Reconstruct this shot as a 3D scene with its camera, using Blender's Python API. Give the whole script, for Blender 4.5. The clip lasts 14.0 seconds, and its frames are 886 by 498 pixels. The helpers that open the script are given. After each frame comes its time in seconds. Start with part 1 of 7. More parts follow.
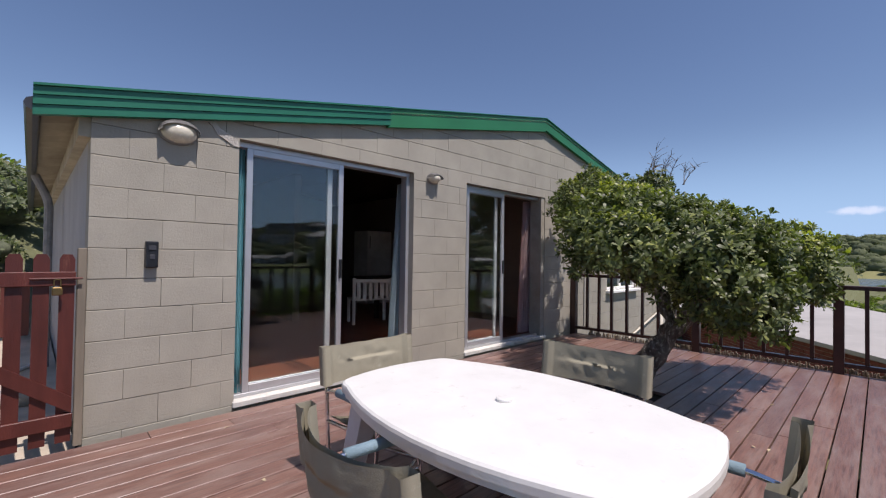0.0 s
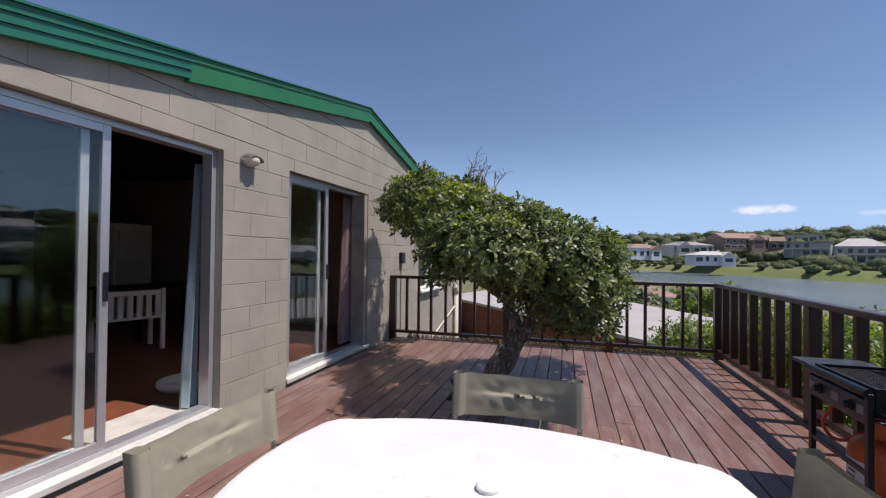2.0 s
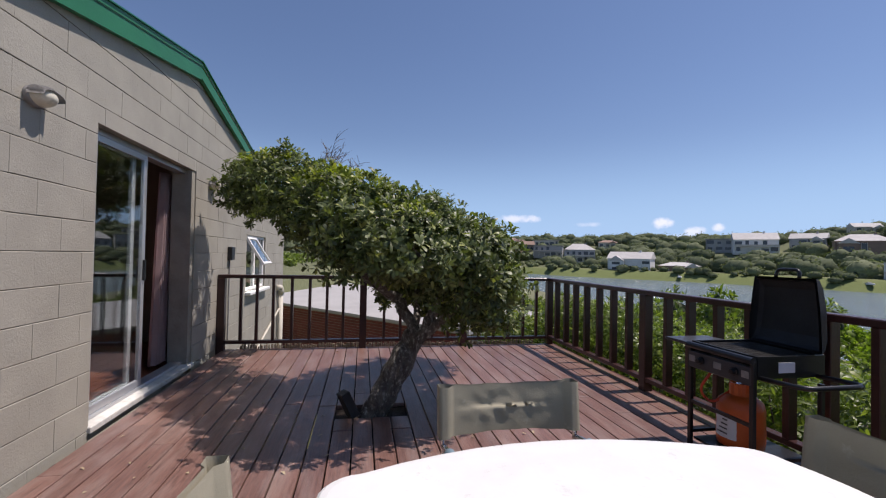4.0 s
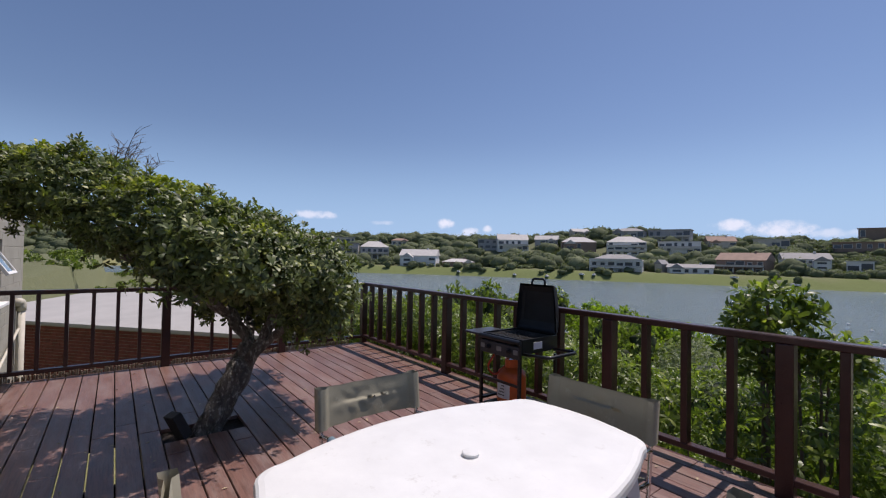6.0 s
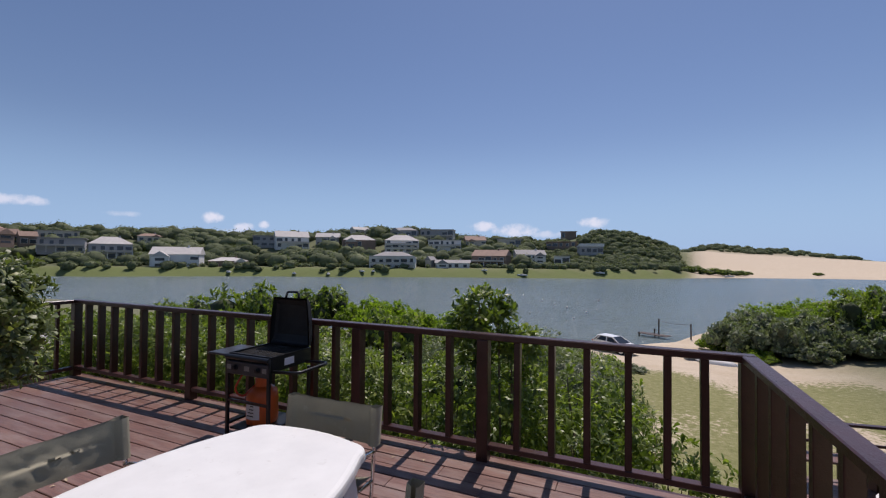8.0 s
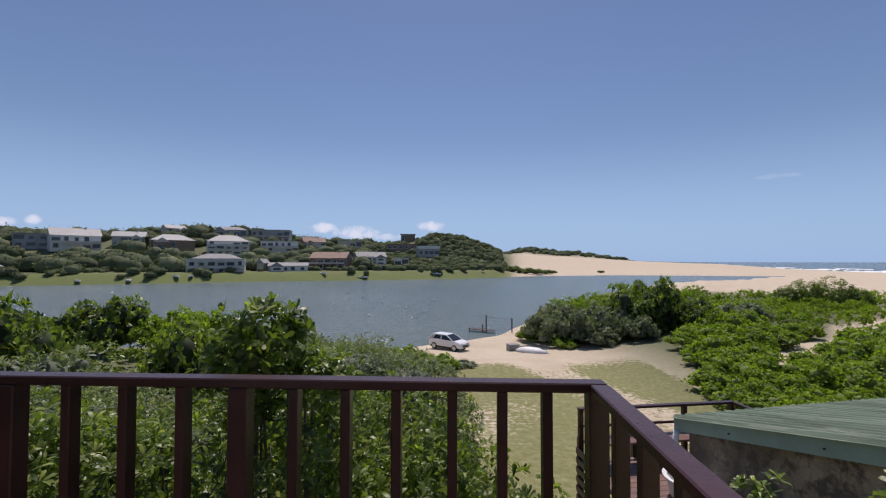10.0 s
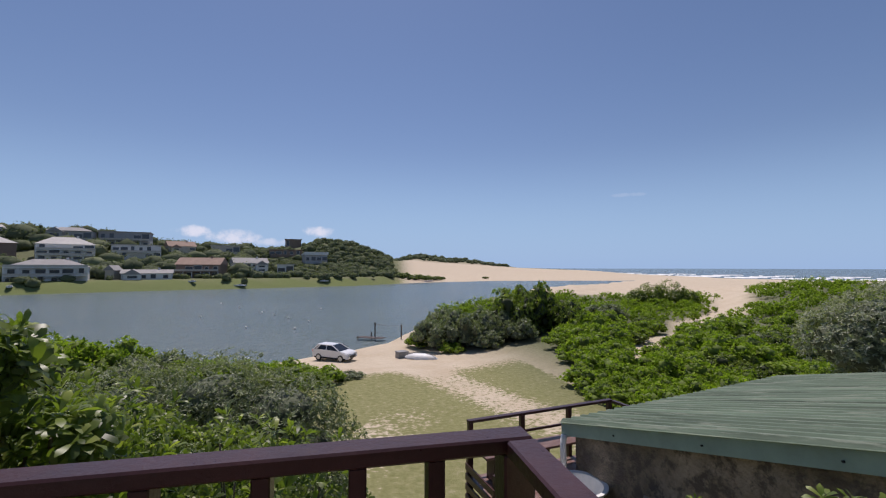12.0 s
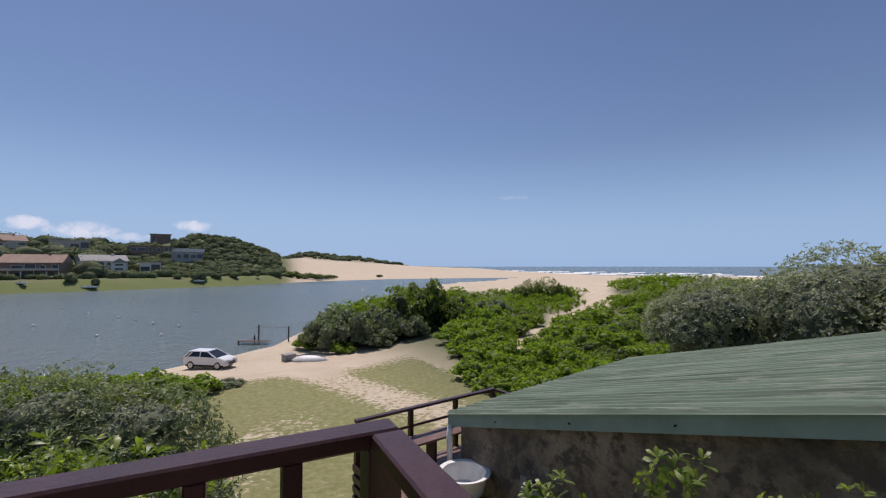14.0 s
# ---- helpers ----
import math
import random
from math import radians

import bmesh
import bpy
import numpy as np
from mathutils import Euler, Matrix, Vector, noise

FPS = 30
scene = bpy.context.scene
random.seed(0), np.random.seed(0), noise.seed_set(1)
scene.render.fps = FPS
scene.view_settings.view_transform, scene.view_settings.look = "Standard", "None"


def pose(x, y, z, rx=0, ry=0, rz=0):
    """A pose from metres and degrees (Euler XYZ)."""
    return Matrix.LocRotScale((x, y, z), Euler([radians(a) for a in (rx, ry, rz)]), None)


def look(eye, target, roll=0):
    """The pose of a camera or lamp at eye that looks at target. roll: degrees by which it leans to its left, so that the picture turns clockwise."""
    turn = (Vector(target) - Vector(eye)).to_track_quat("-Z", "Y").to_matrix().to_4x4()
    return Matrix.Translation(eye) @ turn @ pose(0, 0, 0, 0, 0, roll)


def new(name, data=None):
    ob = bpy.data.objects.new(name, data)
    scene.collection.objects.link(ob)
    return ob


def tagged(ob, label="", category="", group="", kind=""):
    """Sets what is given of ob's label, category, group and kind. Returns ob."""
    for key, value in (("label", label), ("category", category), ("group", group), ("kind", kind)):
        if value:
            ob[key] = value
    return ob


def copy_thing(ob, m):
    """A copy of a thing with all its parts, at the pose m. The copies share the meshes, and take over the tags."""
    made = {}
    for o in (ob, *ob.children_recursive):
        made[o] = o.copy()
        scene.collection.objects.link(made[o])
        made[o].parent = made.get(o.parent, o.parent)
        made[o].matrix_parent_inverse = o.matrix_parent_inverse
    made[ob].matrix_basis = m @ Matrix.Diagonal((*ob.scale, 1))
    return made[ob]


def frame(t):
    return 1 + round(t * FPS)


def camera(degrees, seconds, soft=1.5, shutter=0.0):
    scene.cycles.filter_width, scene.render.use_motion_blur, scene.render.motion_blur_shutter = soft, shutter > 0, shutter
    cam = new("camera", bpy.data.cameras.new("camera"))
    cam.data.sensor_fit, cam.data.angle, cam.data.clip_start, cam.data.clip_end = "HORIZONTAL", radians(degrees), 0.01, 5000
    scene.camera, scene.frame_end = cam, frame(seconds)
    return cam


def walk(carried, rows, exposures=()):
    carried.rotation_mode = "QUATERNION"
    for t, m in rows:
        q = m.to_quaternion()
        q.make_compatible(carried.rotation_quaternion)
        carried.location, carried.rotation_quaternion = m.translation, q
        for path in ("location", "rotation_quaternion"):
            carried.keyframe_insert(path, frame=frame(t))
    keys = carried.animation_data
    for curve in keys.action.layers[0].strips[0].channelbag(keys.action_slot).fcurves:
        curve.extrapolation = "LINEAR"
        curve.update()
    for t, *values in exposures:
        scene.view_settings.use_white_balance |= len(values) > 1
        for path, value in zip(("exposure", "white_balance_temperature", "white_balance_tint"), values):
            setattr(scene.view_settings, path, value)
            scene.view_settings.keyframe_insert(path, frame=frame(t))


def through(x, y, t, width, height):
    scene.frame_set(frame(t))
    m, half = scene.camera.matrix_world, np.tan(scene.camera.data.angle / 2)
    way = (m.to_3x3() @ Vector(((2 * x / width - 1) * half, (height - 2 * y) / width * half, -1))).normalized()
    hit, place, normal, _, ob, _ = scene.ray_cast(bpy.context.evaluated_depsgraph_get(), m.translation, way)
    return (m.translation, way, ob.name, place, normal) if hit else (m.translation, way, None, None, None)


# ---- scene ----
cam = camera(92.4, 14.0, soft=1.2)
PATH = [
    (0, (-0.262, -3.497, 1.206), (1.132, -2.063, 1.239), 0.9),
    (0.5, (-0.22, -3.294, 1.187), (1.346, -2.051, 1.218), 0.9),
    (1, (-0.161, -3.068, 1.214), (1.564, -2.057, 1.244), 0.7),
    (1.5, (-0.163, -2.849, 1.271), (1.671, -2.052, 1.301), 0.7),
    (2, (-0.062, -2.623, 1.288), (1.859, -2.065, 1.313), 0.6),
    (4.5, (0.28, -1.653, 1.234), (2.189, -2.248, 1.273), 1.1),
    (5, (0.131, -1.555, 1.251), (1.959, -2.365, 1.291), 0.9),
    (5.5, (-0.003, -1.42, 1.304), (1.729, -2.419, 1.344), 0.9),
    (6, (-0.093, -1.283, 1.385), (1.489, -2.506, 1.423), 1.1),
    (6.5, (-0.134, -1.17, 1.456), (1.271, -2.593, 1.496), 0.9),
    (7, (-0.206, -1.14, 1.504), (1.001, -2.735, 1.544), 0.9),
    (7.5, (-0.262, -1.234, 1.508), (0.749, -2.959, 1.549), 0.5),
    (8, (-0.346, -1.353, 1.529), (0.451, -3.187, 1.569), 0.5),
    (8.5, (-0.39, -1.525, 1.545), (0.213, -3.431, 1.582), 0.4),
    (9, (-0.353, -1.752, 1.549), (0.059, -3.709, 1.582), 0.2),
    (11.5, (-0.512, -3.289, 1.427), (-0.822, -5.263, 1.511), 0.2),
    (12, (-0.557, -3.312, 1.42), (-0.984, -5.264, 1.507), 0.1),
    (12.5, (-0.593, -3.31, 1.423), (-1.127, -5.236, 1.507), 0.0),
    (13, (-0.615, -3.29, 1.43), (-1.263, -5.18, 1.512), -0.0),
    (13.5, (-0.628, -3.294, 1.426), (-1.386, -5.143, 1.508), -0.0),
    (14, (-0.645, -3.345, 1.385), (-1.538, -5.133, 1.464), -0.0),
]
walk(cam, [(t, look(e, g, r)) for t, e, g, r in PATH],
     [(0, 0.12, 6500, 21), (2.0, 0.12, 6500, 21), (5.0, 0.06, 6500, 21), (7.0, -0.18, 6500, 21), (9.0, -0.22, 6500, 21), (14.0, -0.26, 6500, 21)])

# ---- light ----
SUN_EL, SUN_AZ = 64.0, 2.0          # degrees above the horizon; lean of the sun towards +x, seen from the wall
world = bpy.data.worlds.new("sky")
scene.world = world
world.use_nodes = True
wn = world.node_tree
sky = wn.nodes.new("ShaderNodeTexSky")
sky.sky_type, sky.sun_disc = "NISHITA", False
sky.sun_elevation, sky.sun_rotation = radians(SUN_EL), radians(180 - SUN_AZ)
sky.air_density, sky.dust_density, sky.ozone_density, sky.altitude = 1.0, 0.25, 4.0, 0
wn.nodes["Background"].inputs["Strength"].default_value = 0.095
# pale blue sea haze towards the horizon
wc = wn.nodes.new("ShaderNodeTexCoord")
ws = wn.nodes.new("ShaderNodeSeparateXYZ")
wr = wn.nodes.new("ShaderNodeMapRange")
wr.interpolation_type = "SMOOTHSTEP"
for key, value in (("From Min", -0.02), ("From Max", 0.28), ("To Min", 0.88), ("To Max", 0.0)):
    wr.inputs[key].default_value = value
wm = wn.nodes.new("ShaderNodeMix")
wm.data_type = "RGBA"
wm.inputs[7].default_value = (3.55, 5.95, 9.2, 1)
wn.links.new(wc.outputs["Generated"], ws.inputs["Vector"])
wn.links.new(ws.outputs["Z"], wr.inputs["Value"])
wn.links.new(wr.outputs["Result"], wm.inputs[0])
wn.links.new(sky.outputs["Color"], wm.inputs[6])


def sky_math(op, a, b=0.0, c=None):
    n = wn.nodes.new("ShaderNodeMath")
    n.operation = op
    for k, v in enumerate((a, b) if c is None else (a, b, c)):
        if isinstance(v, (int, float)):
            n.inputs[k].default_value = v
        else:
            wn.links.new(v, n.inputs[k])
    return n.outputs[0]


# small fair-weather clouds low over the hills: bearing, height, half width and half height in degrees
bearing = sky_math("DEGREES", sky_math("ARCTAN2", ws.outputs["X"], sky_math("MULTIPLY", ws.outputs["Y"], -1.0)))
height = sky_math("DEGREES", sky_math("ARCSINE", ws.outputs["Z"]))
puff = wn.nodes.new("ShaderNodeTexNoise")
puff.inputs["Scale"].default_value, puff.inputs["Detail"].default_value, puff.inputs["Roughness"].default_value = 34.0, 6.0, 0.62
wn.links.new(wc.outputs["Generated"], puff.inputs["Vector"])
ragged_sky = sky_math("MULTIPLY_ADD", puff.outputs["Fac"], 3.6, -1.8)
cover = 0.0
for az, el, wide, tall, full in ((69.5, 5.2, 3.0, 0.55, 0.8), (51.9, 4.4, 1.25, 0.75, 1.0), (48.8, 3.5, 1.3, 0.55, 0.9), (46.3, 3.85, 0.7, 0.55, 0.9), (50.2, 2.9, 1.8, 0.5, 0.5), (18.1, 4.2, 1.9, 0.65, 0.95),
                                 (13.9, 3.6, 3.0, 0.9, 0.95), (4.1, 4.6, 2.1, 0.7, 0.95), (9.5, 3.1, 2.4, 0.5, 0.6), (60.5, 4.4, 1.6, 0.35, 0.45), (91.0, 5.0, 2.6, 0.45, 0.6), (-36.0, 9.0, 3.0, 0.25, 0.15)):
    across = sky_math("POWER", sky_math("ABSOLUTE", sky_math("MULTIPLY", sky_math("SUBTRACT", bearing, az), 1 / wide)), 2.0)
    upward = sky_math("POWER", sky_math("ABSOLUTE", sky_math("MULTIPLY", sky_math("SUBTRACT", height, el), 1 / tall)), 2.0)
    edge = sky_math("ADD", sky_math("ADD", across, upward), ragged_sky)
    soft_ = wn.nodes.new("ShaderNodeMapRange")
    soft_.interpolation_type = "SMOOTHSTEP"
    for key, value in (("From Min", 1.25), ("From Max", -0.2), ("To Min", 0.0), ("To Max", full)):
        soft_.inputs[key].default_value = value
    wn.links.new(edge, soft_.inputs["Value"])
    cover = sky_math("MAXIMUM", soft_.outputs["Result"], cover)
wx = wn.nodes.new("ShaderNodeMix")
wx.data_type = "RGBA"
wx.inputs[7].default_value = (8.6, 9.3, 10.4, 1)
wn.links.new(cover, wx.inputs[0])
wn.links.new(wm.outputs[2], wx.inputs[6])
wn.links.new(wx.outputs[2], wn.nodes["Background"].inputs["Color"])
sun = new("sun", bpy.data.lights.new("sun", "SUN"))
sun.data.energy, sun.data.angle, sun.data.color = 4.5, radians(0.55), (1.0, 0.95, 0.87)
ce = math.cos(radians(SUN_EL))
sun.matrix_world = look((ce * math.sin(radians(SUN_AZ)) * 30, -ce * math.cos(radians(SUN_AZ)) * 30, math.sin(radians(SUN_EL)) * 30), (0, 0, 0))


# ---- materials ----
def shader(name):
    m = bpy.data.materials.new(name)
    m.use_nodes = True
    nt = m.node_tree
    return m, nt, nt.nodes["Principled BSDF"]


def node(nt, kind, **sets):
    n = nt.nodes.new("ShaderNode" + kind)
    for k, v in sets.items():
        n.inputs[k.replace("_", " ")].default_value = v
    return n


def coords(nt, stretch=(1, 1, 1)):
    c = node(nt, "TexCoord")
    mp = node(nt, "Mapping", Scale=stretch)
    nt.links.new(c.outputs["Object"], mp.inputs["Vector"])
    return mp.outputs["Vector"]


def noise_at(nt, vec, scale, detail=4.0, rough=0.6):
    n = node(nt, "TexNoise", Scale=scale, Detail=detail, Roughness=rough)
    nt.links.new(vec, n.inputs["Vector"])
    return n.outputs["Fac"]


def ramp(nt, fac, stops):
    r = nt.nodes.new("ShaderNodeValToRGB")
    e = r.color_ramp.elements
    while len(e) < len(stops):
        e.new(0.5)
    for k, (p, c) in enumerate(stops):
        e[k].position = p
        e[k].color = (*c, 1)
    nt.links.new(fac, r.inputs["Fac"])
    return r.outputs["Color"]


def mixed(nt, fac, a, b, mode="MIX"):
    m = nt.nodes.new("ShaderNodeMix")
    m.data_type, m.blend_type = "RGBA", mode
    for sock, v in ((m.inputs[0], fac), (m.inputs[6], a), (m.inputs[7], b)):
        if isinstance(v, (int, float)):
            sock.default_value = v
        elif isinstance(v, tuple):
            sock.default_value = (*v, 1)
        else:
            nt.links.new(v, sock)
    return m.outputs[2]


def bumped(nt, b, height, strength, distance=0.01):
    n = node(nt, "Bump", Strength=strength, Distance=distance)
    nt.links.new(height, n.inputs["Height"])
    nt.links.new(n.outputs["Normal"], b.inputs["Normal"])


def surface(name, base, rough=0.6, metal=0.0, var=0.2, coarse=2.0, fine=40.0, bump=0.15, stretch=(1, 1, 1), wear=None,
            wear_at=0.62, random_var=0.0, spec=0.5, depth=0.01):
    """Base colour varied at two scales, optional wear patches of another colour, fine relief."""
    m, nt, b = shader(name)
    v = coords(nt, stretch)
    big, small = noise_at(nt, v, coarse, 3), noise_at(nt, v, fine, 5, 0.65)
    lo, hi = tuple(c * (1 - var) for c in base), tuple(min(1, c * (1 + var)) for c in base)
    col = ramp(nt, big, [(0.3, lo), (0.7, hi)])
    col = mixed(nt, var, col, ramp(nt, small, [(0.25, (0.35, 0.35, 0.35)), (0.75, (1, 1, 1))]), "MULTIPLY")
    if wear:
        wn_ = noise_at(nt, v, coarse * 2.7, 8, 0.7)
        mask = ramp(nt, wn_, [(wear_at, (0, 0, 0)), (min(1, wear_at + 0.1), (1, 1, 1))])
        col = mixed(nt, mask, col, wear)
    if random_var:
        info = node(nt, "ObjectInfo")
        g = ramp(nt, info.outputs["Random"], [(0, (1 - random_var,) * 3), (1, (1 + random_var,) * 3)])
        col = mixed(nt, 1.0, col, g, "MULTIPLY")
    nt.links.new(col, b.inputs["Base Color"])
    b.inputs["Roughness"].default_value, b.inputs["Metallic"].default_value = rough, metal
    b.inputs["Specular IOR Level"].default_value = spec
    rr = node(nt, "MapRange", To_Min=max(0.02, rough - 0.12), To_Max=min(1, rough + 0.12))
    nt.links.new(small, rr.inputs["Value"])
    nt.links.new(rr.outputs["Result"], b.inputs["Roughness"])
    if bump:
        bumped(nt, b, small, bump, depth)
    return m


def foliage(name, dark, light, tip, rough=0.45, through=0.25, spec=0.25):
    """Leaves: colour by leaf, glossy upper skin, some light let through."""
    m, nt, b = shader(name)
    g = node(nt, "NewGeometry")
    col = ramp(nt, g.outputs["Random Per Island"], [(0.0, dark), (0.55, light), (0.86, light), (1.0, tip)])
    v = coords(nt)
    col = mixed(nt, 0.55, col, ramp(nt, noise_at(nt, v, 1.6, 3), [(0.3, (0.45, 0.5, 0.45)), (0.7, (1.25, 1.2, 1.0))]), "MULTIPLY")
    nt.links.new(col, b.inputs["Base Color"])
    b.inputs["Roughness"].default_value = rough
    b.inputs["Specular IOR Level"].default_value = spec
    tr = node(nt, "BsdfTranslucent")
    nt.links.new(mixed(nt, 1.0, col, (1.1, 1.3, 0.5), "MULTIPLY"), tr.inputs["Color"])
    mx = node(nt, "MixShader", Fac=through)
    nt.links.new(b.outputs["BSDF"], mx.inputs[1])
    nt.links.new(tr.outputs["BSDF"], mx.inputs[2])
    nt.links.new(mx.outputs["Shader"], nt.nodes["Material Output"].inputs["Surface"])
    return m


def glass_material(name, tint=(0.92, 0.95, 0.94)):
    m, nt, b = shader(name)
    b.inputs["Base Color"].default_value = (*tint, 1)
    b.inputs["Roughness"].default_value, b.inputs["Transmission Weight"].default_value, b.inputs["IOR"].default_value = 0.0, 1.0, 1.5
    return m


def deck_wood(name, base, pale, along="x"):
    m, nt, b = shader(name)
    v = coords(nt, (0.9, 14, 14) if along == "x" else (14, 0.9, 14))
    grain = noise_at(nt, v, 5.0, 6, 0.7)
    info = node(nt, "ObjectInfo")
    flat = coords(nt)
    col = ramp(nt, grain, [(0.28, tuple(c * 0.42 for c in base)), (0.52, base), (0.8, tuple(c * 1.4 for c in base))])
    worn = ramp(nt, noise_at(nt, coords(nt, (0.7, 3.5, 3.5)), 2.2, 8, 0.72), [(0.46, (0, 0, 0)), (0.70, (0.8, 0.8, 0.8))])
    col = mixed(nt, worn, col, pale)
    col = mixed(nt, 1.0, col, ramp(nt, info.outputs["Random"], [(0, (0.88, 0.89, 0.92)), (1, (1.10, 1.08, 1.06))]), "MULTIPLY")
    dust = ramp(nt, noise_at(nt, flat, 130, 2), [(0.66, (0, 0, 0)), (0.72, (0.35, 0.35, 0.35))])
    col = mixed(nt, dust, col, (0.32, 0.27, 0.22))
    nt.links.new(col, b.inputs["Base Color"])
    rr = node(nt, "MapRange", To_Min=0.24, To_Max=0.54)
    nt.links.new(grain, rr.inputs["Value"])
    nt.links.new(rr.outputs["Result"], b.inputs["Roughness"])
    bumped(nt, b, grain, 0.35, 0.004)
    return m


M = {}
M["deck"] = deck_wood("deck_wood", (0.188, 0.102, 0.080), (0.285, 0.215, 0.185))
M["rail"] = surface("rail_paint", (0.055, 0.019, 0.016), 0.32, var=0.3, coarse=3, fine=60, bump=0.2, stretch=(1, 1, 1), wear=(0.11, 0.045, 0.03), wear_at=0.66, random_var=0.15)
M["gate"] = surface("gate_stain", (0.10, 0.024, 0.017), 0.45, var=0.25, coarse=3, fine=50, bump=0.25, stretch=(3, 3, 0.6), wear=(0.16, 0.06, 0.04), random_var=0.15)
M["block"] = surface("painted_block", (0.345, 0.325, 0.268), 0.8, var=0.09, coarse=2.5, fine=60, bump=0.42, wear=(0.31, 0.292, 0.256), wear_at=0.62, random_var=0.035, depth=0.008)
M["block_patch"] = surface("plaster_smear", (0.46, 0.435, 0.385), 0.85, var=0.15, coarse=7, fine=40, bump=0.7, depth=0.02)
M["sill"] = surface("dirty_white_paint", (0.60, 0.585, 0.54), 0.7, var=0.15, coarse=6, fine=40, bump=0.3, wear=(0.42, 0.38, 0.32), wear_at=0.58)
M["old_post"] = surface("weathered_post", (0.23, 0.195, 0.145), 0.85, var=0.3, coarse=4, fine=30, bump=0.4, stretch=(1, 1, 0.2))
M["leaf_young"] = foliage("leaf_young", (0.16, 0.20, 0.03), (0.33, 0.37, 0.06), (0.55, 0.52, 0.12), 0.4, 0.4, 0.35)
M["mortar"] = surface("painted_mortar", (0.335, 0.315, 0.26), 0.85, var=0.15, coarse=5, fine=30, bump=0.5)
M["side_wall"] = surface("grey_render", (0.36, 0.36, 0.36), 0.85, var=0.1, fine=60, bump=0.3)
M["green"] = surface("green_paint", (0.012, 0.15, 0.088), 0.4, var=0.14, coarse=1.6, fine=35, bump=0.12, wear=(0.03, 0.21, 0.12), wear_at=0.64)
M["green_board"] = surface("green_board_paint", (0.016, 0.165, 0.065), 0.45, var=0.12, coarse=2, fine=50, bump=0.12, wear=(0.05, 0.24, 0.13), wear_at=0.67)
M["roof_sheet"] = surface("roof_sheet", (0.40, 0.36, 0.27), 0.8, var=0.25, coarse=3, fine=20, bump=0.3, wear=(0.2, 0.16, 0.1))
M["alu"] = surface("aluminium", (0.52, 0.53, 0.54), 0.35, 0.6, var=0.06, coarse=4, fine=90, bump=0.03)
M["chrome"] = surface("chrome", (0.75, 0.75, 0.76), 0.15, 1.0, var=0.08, coarse=8, fine=120, bump=0.02)
M["glass"] = glass_material("window_glass", (0.80, 0.86, 0.86))
M["white"] = surface("white_paint", (0.78, 0.77, 0.74), 0.55, var=0.08, coarse=4, fine=60, bump=0.12, wear=(0.55, 0.52, 0.47), wear_at=0.68)
M["cream"] = surface("cream_post", (0.58, 0.54, 0.44), 0.6, var=0.12, coarse=3, fine=50, bump=0.15)
M["plastic"] = surface("white_plastic", (0.72, 0.72, 0.69), 0.42, var=0.05, coarse=5, fine=70, bump=0.05, wear=(0.60, 0.59, 0.55), wear_at=0.6)
M["plastic_side"] = surface("grey_plastic", (0.62, 0.61, 0.60), 0.45, var=0.1, coarse=6, fine=60, bump=0.1)
M["canvas"] = surface("olive_canvas", (0.315, 0.29, 0.21), 0.9, var=0.1, coarse=5, fine=170, bump=0.3, wear=(0.38, 0.355, 0.27), wear_at=0.6, depth=0.003)
M["foam"] = surface("blue_foam", (0.20, 0.30, 0.36), 0.75, var=0.12, coarse=9, fine=120, bump=0.3)
M["black"] = surface("black_enamel", (0.012, 0.013, 0.016), 0.35, var=0.35, coarse=6, fine=80, bump=0.1, wear=(0.05, 0.05, 0.05), wear_at=0.7)
M["black_matt"] = surface("black_matt", (0.016, 0.016, 0.017), 0.65, var=0.4, coarse=6, fine=80, bump=0.25)
M["iron"] = surface("grill_iron", (0.04, 0.037, 0.033), 0.6, 0.5, var=0.4, coarse=9, fine=90, bump=0.3)
M["steel_grey"] = surface("grey_enamel", (0.055, 0.057, 0.065), 0.35, 0.2, var=0.2, coarse=6, fine=70, bump=0.08)
M["orange"] = surface("orange_enamel", (0.62, 0.115, 0.02), 0.4, var=0.12, coarse=5, fine=60, bump=0.08, wear=(0.45, 0.11, 0.04), wear_at=0.68)
M["red_hose"] = surface("red_hose", (0.55, 0.06, 0.02), 0.5, var=0.1, bump=0.05)
M["label"] = surface("paper_label", (0.70, 0.72, 0.74), 0.6, var=0.05, bump=0.02)
M["bark"] = surface("bark", (0.17, 0.148, 0.122), 0.9, var=0.55, coarse=14, fine=40, bump=1.0, stretch=(1, 1, 0.6), wear=(0.42, 0.40, 0.35), wear_at=0.52, depth=0.05)
M["twig"] = surface("twig", (0.16, 0.125, 0.09), 0.85, var=0.3, coarse=9, fine=60, bump=0.3)
M["leaf"] = foliage("leaf_tree", (0.05, 0.068, 0.026), (0.15, 0.185, 0.07), (0.38, 0.41, 0.13), 0.45, 0.30, 0.45)
M["leaf_hedge"] = foliage("leaf_hedge", (0.075, 0.11, 0.035), (0.19, 0.25, 0.05), (0.44, 0.49, 0.13), 0.40, 0.44, 0.42)
M["leaf_dune"] = foliage("leaf_dune", (0.10, 0.16, 0.02), (0.28, 0.385, 0.045), (0.40, 0.48, 0.08), 0.6, 0.45, 0.15)
M["leaf_grey"] = foliage("leaf_grey", (0.13, 0.16, 0.09), (0.24, 0.275, 0.17), (0.46, 0.48, 0.38), 0.5, 0.34, 0.4)
M["leaf_silver"] = foliage("leaf_silver", (0.19, 0.21, 0.155), (0.31, 0.335, 0.26), (0.52, 0.53, 0.47), 0.5, 0.34, 0.4)
